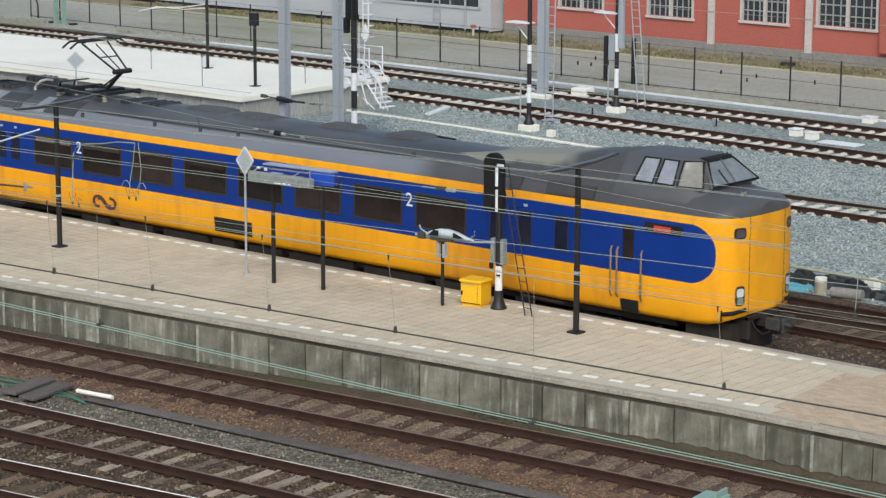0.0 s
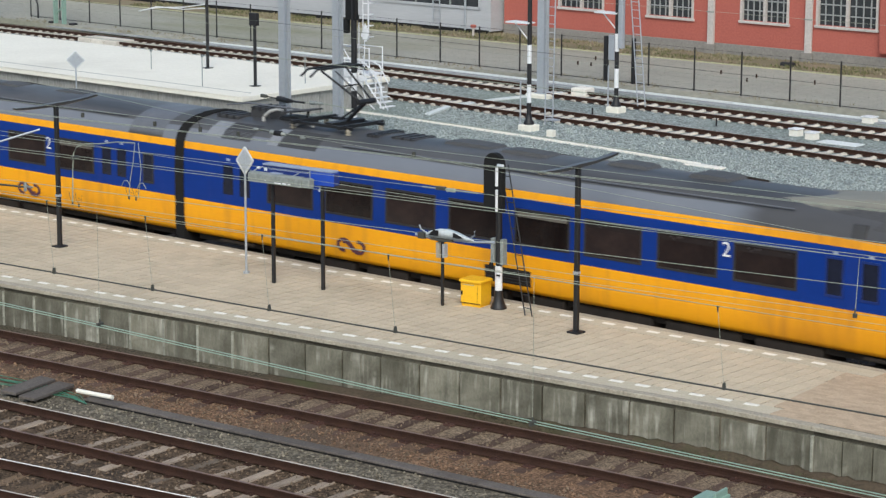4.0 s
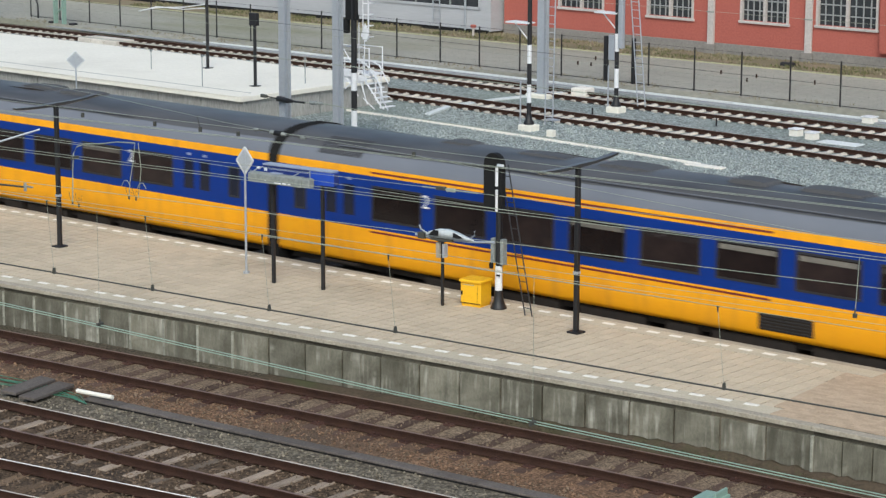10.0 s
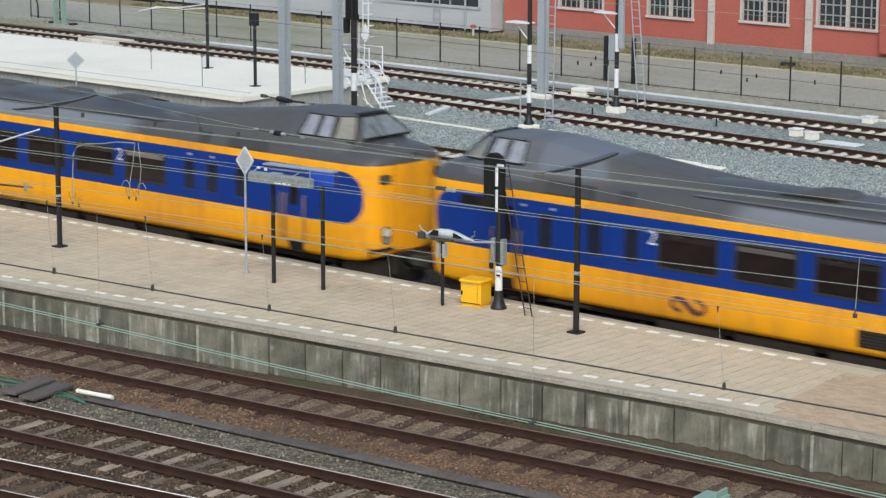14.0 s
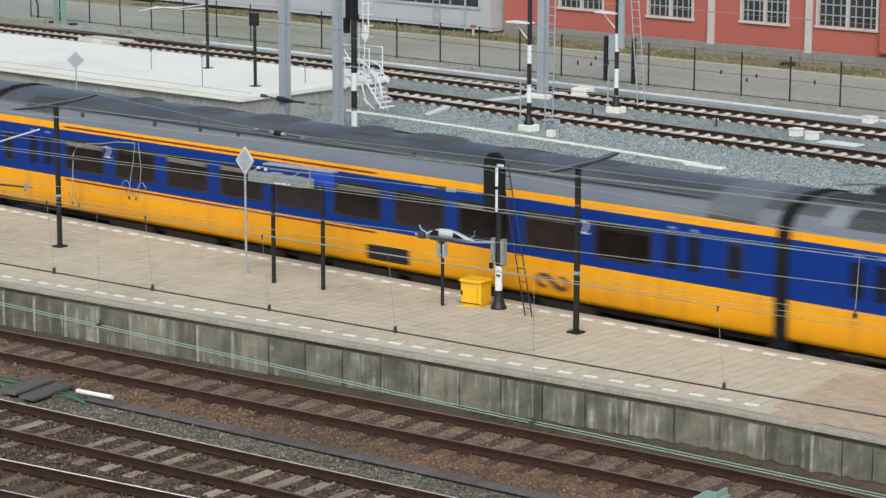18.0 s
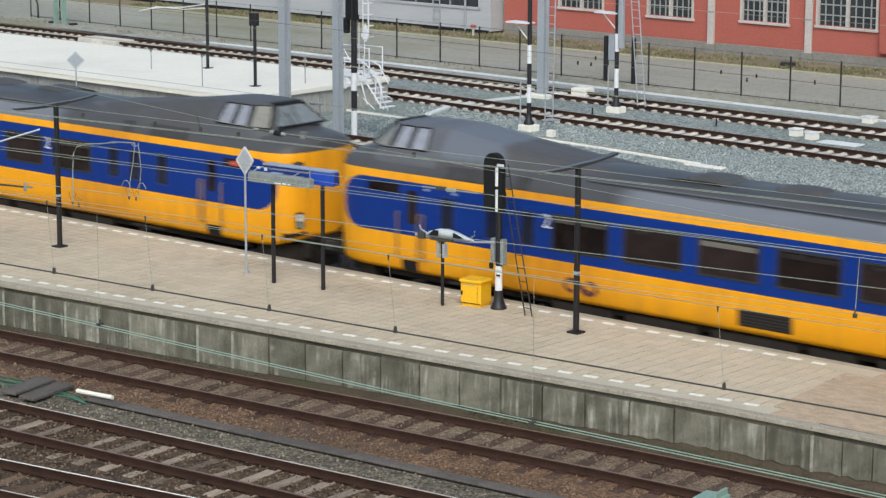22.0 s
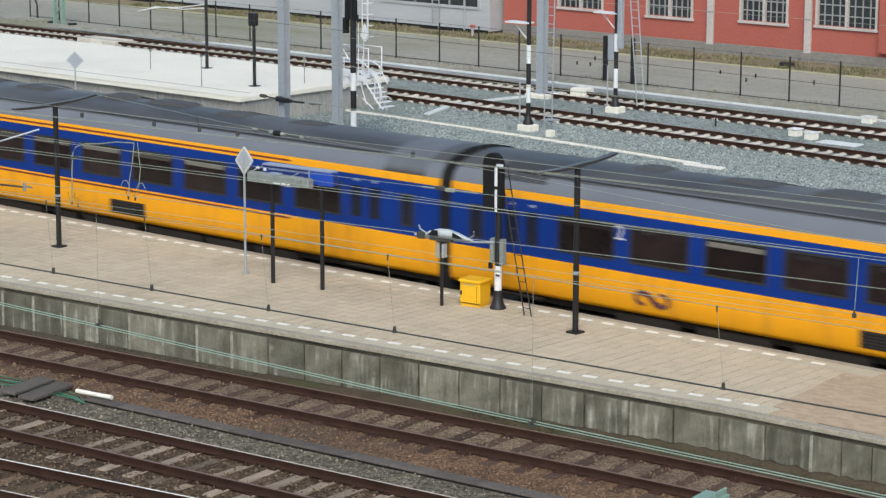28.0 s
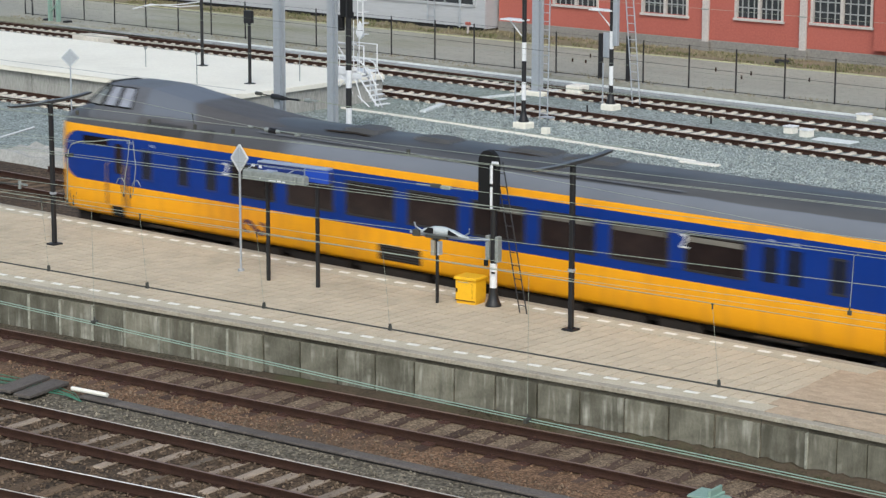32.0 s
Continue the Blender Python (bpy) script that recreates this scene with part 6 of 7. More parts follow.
t = thing("wire_insulator", "grey and dark insulator with end fittings in an overhead wire", "insulator", at=pose(-33.03, 32.9, 5.692, 0, 0, 2))
part("rod", Shape().tube([(-0.62, 0, 0.025), (0.78, 0, -0.03)], 0.010, 6), M_WIRE_DARK, t)
part("pale_collar", Shape().tube([(-0.16, 0, 0.006), (-0.05, 0, 0.002)], 0.048, 12), M_SIGNGREY, t, "pale grey collar")
for q in range(4):
    part("rib", Shape().tube([(-0.045 + 0.045 * q, 0, 0), (-0.012 + 0.045 * q, 0, 0)], 0.056, 12), M_DARKSTEEL, t)
part("pale_collar", Shape().tube([(0.14, 0, -0.004), (0.24, 0, -0.008)], 0.044, 12, 0.03), M_SIGNGREY, t, "pale grey collar")
for x in (-0.55, 0.70):
    part("end_fitting", Shape().tube([(x - 0.06, 0, -0.04 * x), (x + 0.06, 0, -0.04 * x)], 0.036, 10, 0.024), M_SIGNGREY, t)

# ---- far signals ----


def banded_mast(t, bands, r, h):
    """A mast in black and white bands."""
    for k, (z0, z1, white) in enumerate(bands):
        part("mast_band", Shape().tube([(0, 0, z0), (0, 0, z1)], r, 12), M_WHITE if white else M_DARKSTEEL, t)


def far_signal(x, y, bands, gantry_z, label):
    t = thing("far_signal", label, "railway signal", "far signals", at=pose(x, y, 0.0))
    part("footing", Shape().box(-0.3, 0.3, -0.28, 0.28, -0.25, 0.03, ch=0.03), M_WHITECONC, t)
    rings = [[(r * math.cos(a * math.pi / 6), r * math.sin(a * math.pi / 6), z) for a in range(12)] for z, r in ((0.04, 0.2), (0.08, 0.2), (0.22, 0.13), (0.4, 0.1))]
    part("pedestal", Shape().loft(rings), M_DARKSTEEL, t)
    banded_mast(t, bands, 0.085, 7)
    g = part("bracket", Shape().box(-0.95, 0.05, -0.25, 0.25, gantry_z, gantry_z + 0.05).tube([(-0.7, 0, gantry_z), (-0.05, 0, gantry_z - 0.6)], 0.025, 6), M_WHITE, t, "pale bracket and landing")
    part("post", Shape().tube([(-0.28, -0.15, 0.0), (-0.28, -0.15, 1.6)], 0.03, 6), M_STEEL, t)
    return t


def far_ladder(t, x, y, h, lean):
    la = part("ladder", Shape().tube([(x, y, 0.0), (x - lean, y, h)], 0.025, 6).tube([(x + 0.36, y, 0.0), (x + 0.36 - lean, y, h)], 0.025, 6), M_STEEL, t, "pale steel ladder")
    n = int(h / 0.3)
    for k in range(1, n):
        u = k / n
        part("rung", Shape().tube([(x - lean * u, y, h * u), (x + 0.36 - lean * u, y, h * u)], 0.016, 6), M_STEEL, la)


t = far_signal(-54.72, 67.5, ((0.35, 0.83, 0), (0.83, 1.5, 1), (1.5, 2.27, 0), (2.27, 2.95, 1), (2.95, 7.5, 0)), 3.72, "black and white banded signal mast beside the far tracks")
far_ladder(t, 0.35, 0.5, 6.5, -0.1)
part("step", Shape().box(0.5, 1.0, 0.3, 0.6, 0.2, 0.25), M_STEEL, t)
t = far_signal(-55.26, 73.5, ((0.35, 0.75, 0), (0.75, 1.5, 1), (1.5, 2.16, 0), (2.16, 2.85, 1), (2.85, 7.5, 0)), 3.6, "black and white banded signal mast with a tall ladder")
far_ladder(t, 0.45, 0.8, 6.5, 0.65)
part("cable_box", Shape().box(0.1, 0.3, -0.1, 0.1, 2.3, 4.6, ch=0.02), M_STEEL, t, "grey cable casing")
# signal with white stair tower
t = thing("far_signal", "black and white signal mast with white stairs and cage", "railway signal", "far signals", at=pose(-58.5, 62.2, 0.0))
banded_mast(t, ((-0.2, 0.74, 1), (0.74, 1.46, 0), (1.46, 2.1, 1), (2.1, 4.0, 0), (4.0, 7.0, 0)), 0.11, 7)
part("signal_plate", Shape().box(-0.36, 0.2, -0.1, 0.05, 4.0, 6.8, ch=0.04), M_BLACK, t)
part("lamp_case", Shape().box(-0.55, -0.25, -0.1, 0.1, 3.5, 4.0, ch=0.03), M_BLACK, t)
la = part("landing", Shape().box(-0.75, 0.6, 0.1, 0.9, 2.02, 2.08).tube([(-0.75, 0.15, 2.05), (-0.75, 0.15, 3.0), (-0.2, 0.15, 3.0)], 0.025, 6).tube([(0.6, 0.15, 2.05), (0.6, 0.15, 3.0), (0.0, 0.15, 3.0)], 0.025, 6).box(-0.72, 0.3, 0.1, 0.16, 1.72, 2.2, ch=0.02).tube([(-0.75, 0.85, 2.05), (-0.75, 0.85, 3.0), (0.6, 0.85, 3.0), (0.6, 0.85, 2.05)], 0.025, 6).tube([(-0.75, 0.5, 2.5), (0.6, 0.5, 2.5)], 0.02, 6), M_WHITE, t, "white landing with rails")
st = part("stairs", Shape().tube([(0.3, 0.1, 2.0), (1.25, 0.1, 0.95), (1.35, 0.1, 0.9)], 0.03, 6).tube([(0.1, 0.75, 2.0), (0.95, 0.75, 0.75)], 0.03, 6).tube([(0.3, 0.1, 2.5), (0.9, 0.1, 2.2), (1.25, 0.1, 1.5)], 0.022, 6).tube([(0.55, 0.1, 1.0), (0.1, 0.1, 2.1)], 0.022, 6), M_WHITE, t, "white steel stairs")
for k in range(7):
    u = (k + 0.5) / 7
    part("tread", Shape().box(0.25 + 0.95 * u, 0.45 + 0.95 * u, 0.1, 0.75, 1.95 - 1.1 * u, 1.98 - 1.1 * u), M_WHITE, st)
part("cage", Shape().tube([(0.35, 0.1, 3.3), (0.35, 0.1, 7.0)], 0.02, 6).tube([(0.6, 0.1, 3.3), (0.6, 0.1, 7.0)], 0.02, 6).tube([(0.35, 0.4, 3.3), (0.35, 0.4, 7.0)], 0.02, 6), M_WHITE, t, "white ladder cage")
for k in range(7):
    part("hoop", Shape().tube([(0.35, 0.1, 3.4 + 0.4 * k), (0.6, 0.1, 3.4 + 0.4 * k), (0.6, 0.4, 3.4 + 0.4 * k), (0.35, 0.4, 3.4 + 0.4 * k)], 0.018, 6), M_WHITE, t)
for x, y, z0, z1 in ((0.15, 0.1, 2.0, 3.9), (0.42, 0.1, 1.9, 3.4), (-0.55, 0.1, 1.5, 2.6), (-0.35, 0.85, 1.3, 2.6), (0.62, 0.75, 1.1, 2.35), (0.95, 0.1, 1.15, 2.05), (1.2, 0.1, 0.9, 1.6)):
    part("baluster", Shape().tube([(x, y, z0), (x, y, z1)], 0.018, 6), M_WHITE, st)
part("handrail", Shape().tube([(0.2, 0.1, 2.55), (0.55, 0.1, 2.38), (0.95, 0.1, 2.02), (1.22, 0.1, 1.66), (1.28, 0.1, 1.35)], 0.024, 6).tube([(0.0, 0.78, 2.5), (0.5, 0.78, 2.35), (0.95, 0.78, 1.7)], 0.024, 6), M_WHITE, st)
part("brace", Shape().tube([(-0.6, 0.1, 2.0), (0.1, 0.1, 1.25)], 0.022, 6).tube([(-0.55, 0.1, 1.45), (0.1, 0.1, 1.95)], 0.022, 6).tube([(-0.6, 0.1, 2.9), (-0.1, 0.1, 2.3)], 0.02, 6).tube([(0.35, 0.1, 1.2), (0.9, 0.1, 0.85)], 0.022, 6).tube([(-0.75, 0.1, 3.05), (0.3, 0.1, 3.05)], 0.022, 6).tube([(-0.7, 0.1, 2.45), (0.55, 0.1, 2.45)], 0.022, 6), M_WHITE, st)
part("landing_skirt", Shape().box(-0.65, 0.02, 0.05, 0.09, 1.92, 2.16, ch=0.01).box(0.15, 0.55, 0.05, 0.09, 1.82, 2.0, ch=0.01), M_WHITE, la)
q = [(0.35, 3.45), (0.6, 3.25), (0.75, 3.55), (0.55, 3.9)]
part("white_plate", Shape().add([(x, -0.02, z) for x, z in q] + [(x, 0.02, z) for x, z in q], [(0, 1, 2, 3), (7, 6, 5, 4), (0, 4, 5, 1), (1, 5, 6, 2), (2, 6, 7, 3), (3, 7, 4, 0)]), M_WHITE, t, "white angled plate")

# ---- cable ducts and boxes between the far tracks ----
M_LIDGREY = mat("pale_grey_lid", (0.62, 0.65, 0.645), (0.52, 0.545, 0.54), rough=0.85, scale=1.0, fine=12, bump=0.05, rand=0.08)
M_FLANK = mat("trough_flank", (0.34, 0.355, 0.36), (0.25, 0.262, 0.265), rough=0.9, scale=1.0, fine=12, bump=0.1, rand=0.1)
t = thing("cable_duct", "long pale concrete cable duct on the ballast", "cable duct")
lid_me = Shape().box(0, 0.73, -0.07, 0.07, 0.0, 0.07, ch=0.012).mesh("lid", M_DASH)
for k in range(24):
    part("lid", lid_me, None, t, at=pose(-63.2 + 0.7375 * k, 66.80 - 0.0457 * 0.82 * k - (0.0012 * k * k if k > 8 else 0.0), GZ, 0, 0, -3.2))
solid("duct_end_slab", Shape().box(-45.9, -44.4, 64.85, 65.2, GZ, GZ + 0.06, ch=0.015), M_DASH, "white slab at the end of the cable duct", "slab")
s = Shape()
for a, b in (((-60.1, 68.0), (-61.0, 70.3)), ((-61.0, 70.3), (-60.9, 73.0)), ((-60.9, 73.0), (-60.2, 76.6))):
    d = Vector((b[0] - a[0], b[1] - a[1], 0))
    m = Matrix.Translation((a[0], a[1], 0)) @ pose(0, 0, 0, 0, 0, math.degrees(math.atan2(d.y, d.x)))
    s.box(0, d.length, -0.15, 0.15, GZ + 0.005, GZ + 0.075, m, ch=0.02)
solid("crossing_duct", s, M_LIDGREY, "pale duct cover crossing under the far tracks", "cable duct")
solid("duct_cap", Shape().box(-59.6, -58.9, 76.2, 76.9, GZ, 0.12, ch=0.03), M_DASH, "white concrete duct cap slab", "slab")
t = thing("trough_run", "pale concrete cable trough with lids along the fence", "cable duct")
lid_me = Shape().box(0, 0.985, 0.0, 0.2, 0.0, 0.13, ch=0.015).mesh("lid", M_LIDGREY)
flank_me = Shape().box(0, 0.99, -0.42, -0.005, 0.0, 0.07, ch=0.015).mesh("flank", M_FLANK)
for k in range(90):
    x = -125 + 1.0 * k
    part("lid", lid_me, None, t, at=pose(x, 78.75 - 0.036 * (x + 72), GZ, 0, 0, -2))
    part("flank", flank_me, None, t, at=pose(x, 78.75 - 0.036 * (x + 72), GZ, 0, 0, -2))
for x, y, w in ((-46.7, 73.0, 0.23), (-45.8, 72.65, 0.23), (-46.35, 77.5, 0.28)):
    t = thing("junction_box", "white square concrete junction box on the ballast", "box", "junction boxes", at=pose(x, y, GZ, 0, 0, -4))
    part("body", Shape().box(-w, w * 0.7, -0.2, 0.2, 0.0, 0.24, ch=0.03), M_DASH, t)
    part("lid", Shape().box(-w - 0.02, w * 0.7 + 0.02, -0.22, 0.22, 0.24, 0.28, ch=0.01), M_WHITE, t)
solid("duct_slab", Shape().box(-45.3, -43.7, 72.1, 72.75, GZ, GZ + 0.04, ch=0.012), M_LIDGREY, "long pale slab beside the junction boxes", "slab")
t = thing("small_footing", "small pale concrete block on the ballast", "block", at=pose(-53.2, 66.9, GZ))
part("block", Shape().box(-0.13, 0.13, -0.13, 0.13, 0, 0.24, ch=0.02), M_WHITECONC, t)
for x, y in ((-50.22, 73.0), (-55.4, 72.2), (-40.5, 72.0)):
    t = thing("marker_peg", "small dark marker peg in the ballast", "peg", "marker pegs", at=pose(x, y, GZ))
    part("peg", Shape().tube([(0, 0, 0), (0, 0, 0.3)], 0.035, 8), M_DARKSTEEL, t)

t = thing("track_slab", "pale grey concrete crossing slabs on the farthest track", "slab")
for k in range(3):
    part("slab", Shape().box(-89.5 + 0.95 * k, -88.6 + 0.95 * k, 75.6, 76.8, GZ, 0.03, ch=0.03), M_SLEEPER_CONC, t)

# ---- fence ----
t = thing("fence", "dark steel fence with thin posts along the service road", "fence")
post_me = Shape().box(-0.026, 0.026, -0.026, 0.026, 0.0, 1.78, ch=0.006).mesh("post", M_DARKSTEEL)
fx = [-99.17 + 2.42 * k for k in range(12)] + [-69.88 + 2.337 * k for k in range(15)]
for x in fx:
    part("post", post_me, None, t, at=pose(x, 79.95 - 0.026 * (x + 72), 0.0))
for z, r in ((0.05, 0.016), (1.74, 0.007)):
    part("rail", Shape().tube([(x, 79.95 - 0.026 * (x + 72), z) for x in (fx[0], -72.0, fx[-1])], r, 6), M_DARKSTEEL, t)
s = Shape()
for k in range(340):
    x = fx[0] + 0.2 * k
    if x < fx[-1]:
        s.tube([(x, 79.95 - 0.026 * (x + 72), 0.05), (x, 79.95 - 0.026 * (x + 72), 1.74)], 0.0009, 3)
for k in range(9):
    z = 0.2 * k + 0.1
    s.tube([(fx[0], 79.95 - 0.026 * (fx[0] + 72), z), (fx[-1], 79.95 - 0.026 * (fx[-1] + 72), z)], 0.0009, 3)
part("mesh_wire", s, M_WIRE_DARK, t, "fine wire mesh", kind="stuff")
t = thing("gate", "dark steel gate posts in the fence", "gate")
for x, w in ((-60.42, 0.09), (-59.0, 0.07)):
    part("post", Shape().box(x - w, x + w, 79.55, 79.7, 0.0, 1.9, ch=0.01), M_DARKSTEEL, t)
part("panel", Shape().box(-60.3, -60.0, 79.6, 79.66, 0.9, 1.95, ch=0.01), M_STEEL, t)
t = thing("green_mast_foot", "pale green lattice foot of a mast beside the fence", "mast", at=pose(-95.3, 79.4, GZ))
for dx in (-0.35, 0.3):
    part("leg", Shape().box(dx - 0.07, dx + 0.07, -0.1, 0.1, 0.0, 5.0), M_GREENCAST, t)
for k in range(5):
    part("brace", Shape().tube([(-0.35, 0, 0.6 + k), (0.3, 0, 1.2 + k)], 0.04, 6), M_GREENCAST, t)
for x in (-93.2, -91.6):
    part("foot_block", Shape().box(x + 92.6 - 0.15, x + 92.6 + 0.15, -0.2, 0.2, 0.0, 0.3, ch=0.03), M_DARKSTEEL, t)
t = thing("bent_pipe", "dark bent pipe standing at the roadside", "pipe", at=pose(-98.4, 80.5, 0))
part("pipe", Shape().tube([(0, 0, 0), (0, 0, 0.7), (-0.5, 0.2, 1.1), (-2.0, 0.4, 1.3)], 0.05, 8), M_DARKSTEEL, t)
t = thing("white_hose", "white twin hose hung across the fence", "hose", at=pose(0, 0, 0))
for o in (0.0, 0.18):
    part("hose", Shape().tube([(-90.3, 80.3, 0.9), (-89.0, 80.3, 1.16 + o * 0.3), (-87.0, 80.3, 1.32 - o * 0.6), (-85.5, 80.3, 1.55 - o)], 0.03, 6), M_WHITE, t)

# ---- buildings ----
t = thing("red_building", "red painted brick hall with pale pilasters and grid windows", "building")
M_BAR = plain("painted_glazing_bar", (0.30, 0.31, 0.31), 0.6)
WX0, WX1, WY, WH = -75.4, -18.0, 91.0, 9.0
wins = [(-71.95, -69.25, 1.6), (-66.65, -64.05, 1.55), (-61.4, -58.85, 1.66), (-57.35, -54.25, 1.72), (-51.5, -48.9, 1.7), (-46.2, -43.6, 1.7), (-40.9, -38.3, 1.7), (-35.6, -33.0, 1.7)]
s = Shape()
edges = [WX0] + [v for w in wins for v in w[:2]] + [WX1]
for k in range(0, len(edges), 2):
    part("wall", Shape().box(edges[k], edges[k + 1], WY, WY + 0.35, 0.0, WH), M_REDWALL, t)
for a, b, z in wins:
    part("wall", Shape().box(a, b, WY, WY + 0.35, 0.0, z), M_REDWALL, t)
    part("wall", Shape().box(a, b, WY, WY + 0.35, z + 3.2, WH), M_REDWALL, t)
part("side_wall", Shape().box(WX0, WX0 + 0.35, WY + 0.35, WY + 25, 0, WH).box(WX1 - 0.35, WX1, WY + 0.35, WY + 25, 0, WH).box(WX0, WX1, WY + 25, WY + 25.3, 0, WH), M_REDWALL, t)
part("roof", Shape().box(WX0 - 0.3, WX1 + 0.3, WY - 0.3, WY + 25.5, WH, WH + 0.4), M_PLINTH, t)
part("plinth", Shape().box(WX0, WX1, WY - 0.06, WY - 0.003, 0.0, 0.52, ch=0.01), M_PLINTH, t, "grey rendered plinth")
for a, b, z in wins:
    fr = Shape().box(a - 0.04, a + 0.08, WY - 0.05, WY + 0.2, z - 0.05, z + 3.25).box(b - 0.08, b + 0.04, WY - 0.05, WY + 0.2, z - 0.05, z + 3.25).box(a, b, WY - 0.05, WY + 0.2, z + 3.1, z + 3.25).box((a + b) / 2 - 0.07, (a + b) / 2 + 0.07, WY - 0.03, WY + 0.2, z, z + 3.2)
    w = part("window", fr, M_PILASTER, t, "pale framed window with glazing grid")
    part("sill", Shape().box(a - 0.09, b + 0.09, WY - 0.1, WY + 0.1, z - 0.13, z - 0.02, ch=0.015), M_PILASTER, w)
    for k in range(1, 8):
        if k != 4:
            x = a + (b - a) * k / 8
            part("glazing_bar", Shape().box(x - 0.026, x + 0.026, WY + 0.06, WY + 0.10, z, z + 3.1), M_BAR, w)
    for k in range(1, 7):
        part("glazing_bar", Shape().box(a, b, WY + 0.055, WY + 0.105, z + 0.46 * k - 0.026, z + 0.46 * k + 0.026), M_BAR, w)
    part("pane", Shape().box(a, b, WY + 0.12, WY + 0.14, z - 0.02, z + 3.1), M_HALLGLASS, w)
for x in (-62.98, -57.72, -73.8, -68.2, -52.9, -47.6, -42.3, -37.0):
    if x in (-73.8, -68.2):
        continue
    p = part("pilaster", Shape().box(x - 0.17, x + 0.17, WY - 0.16, WY - 0.004, 0.45, WH - 0.2, ch=0.02), M_PILASTER, t, "pale stone pilaster")
    part("pilaster_base", Shape().box(x - 0.29, x + 0.29, WY - 0.24, WY - 0.062, 0.0, 0.45, ch=0.02), M_PLINTH, p)
    part("strap", Shape().box(x - 0.2, x + 0.2, WY - 0.18, WY - 0.15, 1.9, 1.96), M_SIGNGREY, p)
part("corner_pier", Shape().box(-54.0, -53.2, WY - 0.25, WY - 0.004, 0.72, WH), M_REDWALL, t)
solid("loose_debris", Shape().box(-57.9, -57.2, 88.9, 89.2, 0.03, 0.2, ch=0.05), M_CLOTHBLACK, "dark piece of debris in the grass", "debris")

t = thing("grey_building", "light grey clad shed with dark window band", "building")
part("wall", Shape().box(-130, -75.9, 90.2, 90.5, 0.15, 1.3).box(-130, -82.9, 90.2, 90.5, 1.3, 6.5).box(-82.9, -75.9, 90.2, 90.5, 3.4, 6.5).box(-76.3, -75.9, 90.2, 90.5, 1.3, 3.4), M_CLAD, t)
part("end_wall", Shape().box(-75.9, -75.6, 90.2, 104, 0.15, 6.5).box(-130, -129.7, 90.5, 104, 0.15, 6.5).box(-130, -75.6, 104, 104.3, 0.15, 6.5), M_CLAD, t)
part("roof", Shape().box(-130.3, -75.5, 90.0, 104.5, 6.5, 6.8), M_PLINTH, t)
part("plinth", Shape().box(-130, -75.7, 90.16, 90.19, 0.0, 0.2), M_BLACK, t)
w = part("window", Shape().box(-82.95, -76.3, 90.14, 90.2, 1.18, 1.3).box(-76.36, -76.2, 90.14, 90.2, 1.2, 3.5), M_CLAD, t)
part("pane", Shape().box(-82.9, -76.3, 90.3, 90.34, 1.25, 3.4), M_HALLGLASS, w)
for x in (-80.6, -78.3):
    part("mullion", Shape().box(x - 0.04, x + 0.04, 90.24, 90.34, 1.3, 3.4), M_SIGNGREY, w)
for x in (-84.8, -77.2):
    part("downpipe", Shape().tube([(x, 90.14, 0.15), (x, 90.14, 6.4)], 0.06, 8), M_STEEL, t)
la = part("wall_ladder", Shape().tube([(-79.3, 90.1, 0.35), (-79.3, 90.1, 5)], 0.03, 6).tube([(-78.85, 90.1, 0.1), (-78.85, 90.1, 5)], 0.03, 6), M_STEEL, t, "pale wall ladder")
for k in range(9):
    part("rung", Shape().tube([(-79.3, 90.1, 0.6 + 0.45 * k), (-78.85, 90.1, 0.6 + 0.45 * k)], 0.02, 6), M_STEEL, la)
t = thing("red_valve", "small red and white hydrant post in the verge", "hydrant", at=pose(-75.7, 89.0, 0.03))
part("post", Shape().tube([(0, 0, 0), (0, 0, 0.42)], 0.06, 8), M_PILASTER, t)
part("cap", Shape().box(-0.14, 0.14, -0.08, 0.08, 0.42, 0.56, ch=0.03), M_REDWALL, t)

# ---- things between the near tracks ----
M_CABLEGREEN = plain("green_cable_sheath", (0.06, 0.19, 0.12), 0.6)
t = thing("cable_trough", "long dark grey cable trough with flat lids between the tracks", "cable duct")
for k in range(34):
    x = -37.2 + 1.0 * k
    m = pose(x, 31.47 + 0.0785 * (x + 37.16), GZ + 0.012, 0, 0, 4.5)
    part("lid", Shape().box(0, 0.99, -0.15, 0.15, 0.045, 0.085, m, ch=0.01), M_TROUGH, t)
    part("channel", Shape().box(0, 1.0, -0.135, 0.135, 0.0, 0.044, m), M_BLACK, t)
for x, y in ((-38.78, 31.15), (-38.13, 31.12)):
    t = thing("dark_plank", "dark weathered plank lying across the cables", "plank", "planks by the track", at=pose(x, y, GZ + 0.10, 2, 0, 103))
    part("board", Shape().box(-0.68, 0.68, -0.21, 0.21, 0.0, 0.06, ch=0.01), M_TROUGH, t)
solid("white_pipe", Shape().tube([(-37.55, 31.46, GZ + 0.17), (-36.58, 31.58, GZ + 0.17)], 0.048, 12), M_DASH, "short white plastic pipe lying on the ballast", "pipe")
rng = random.Random(4)
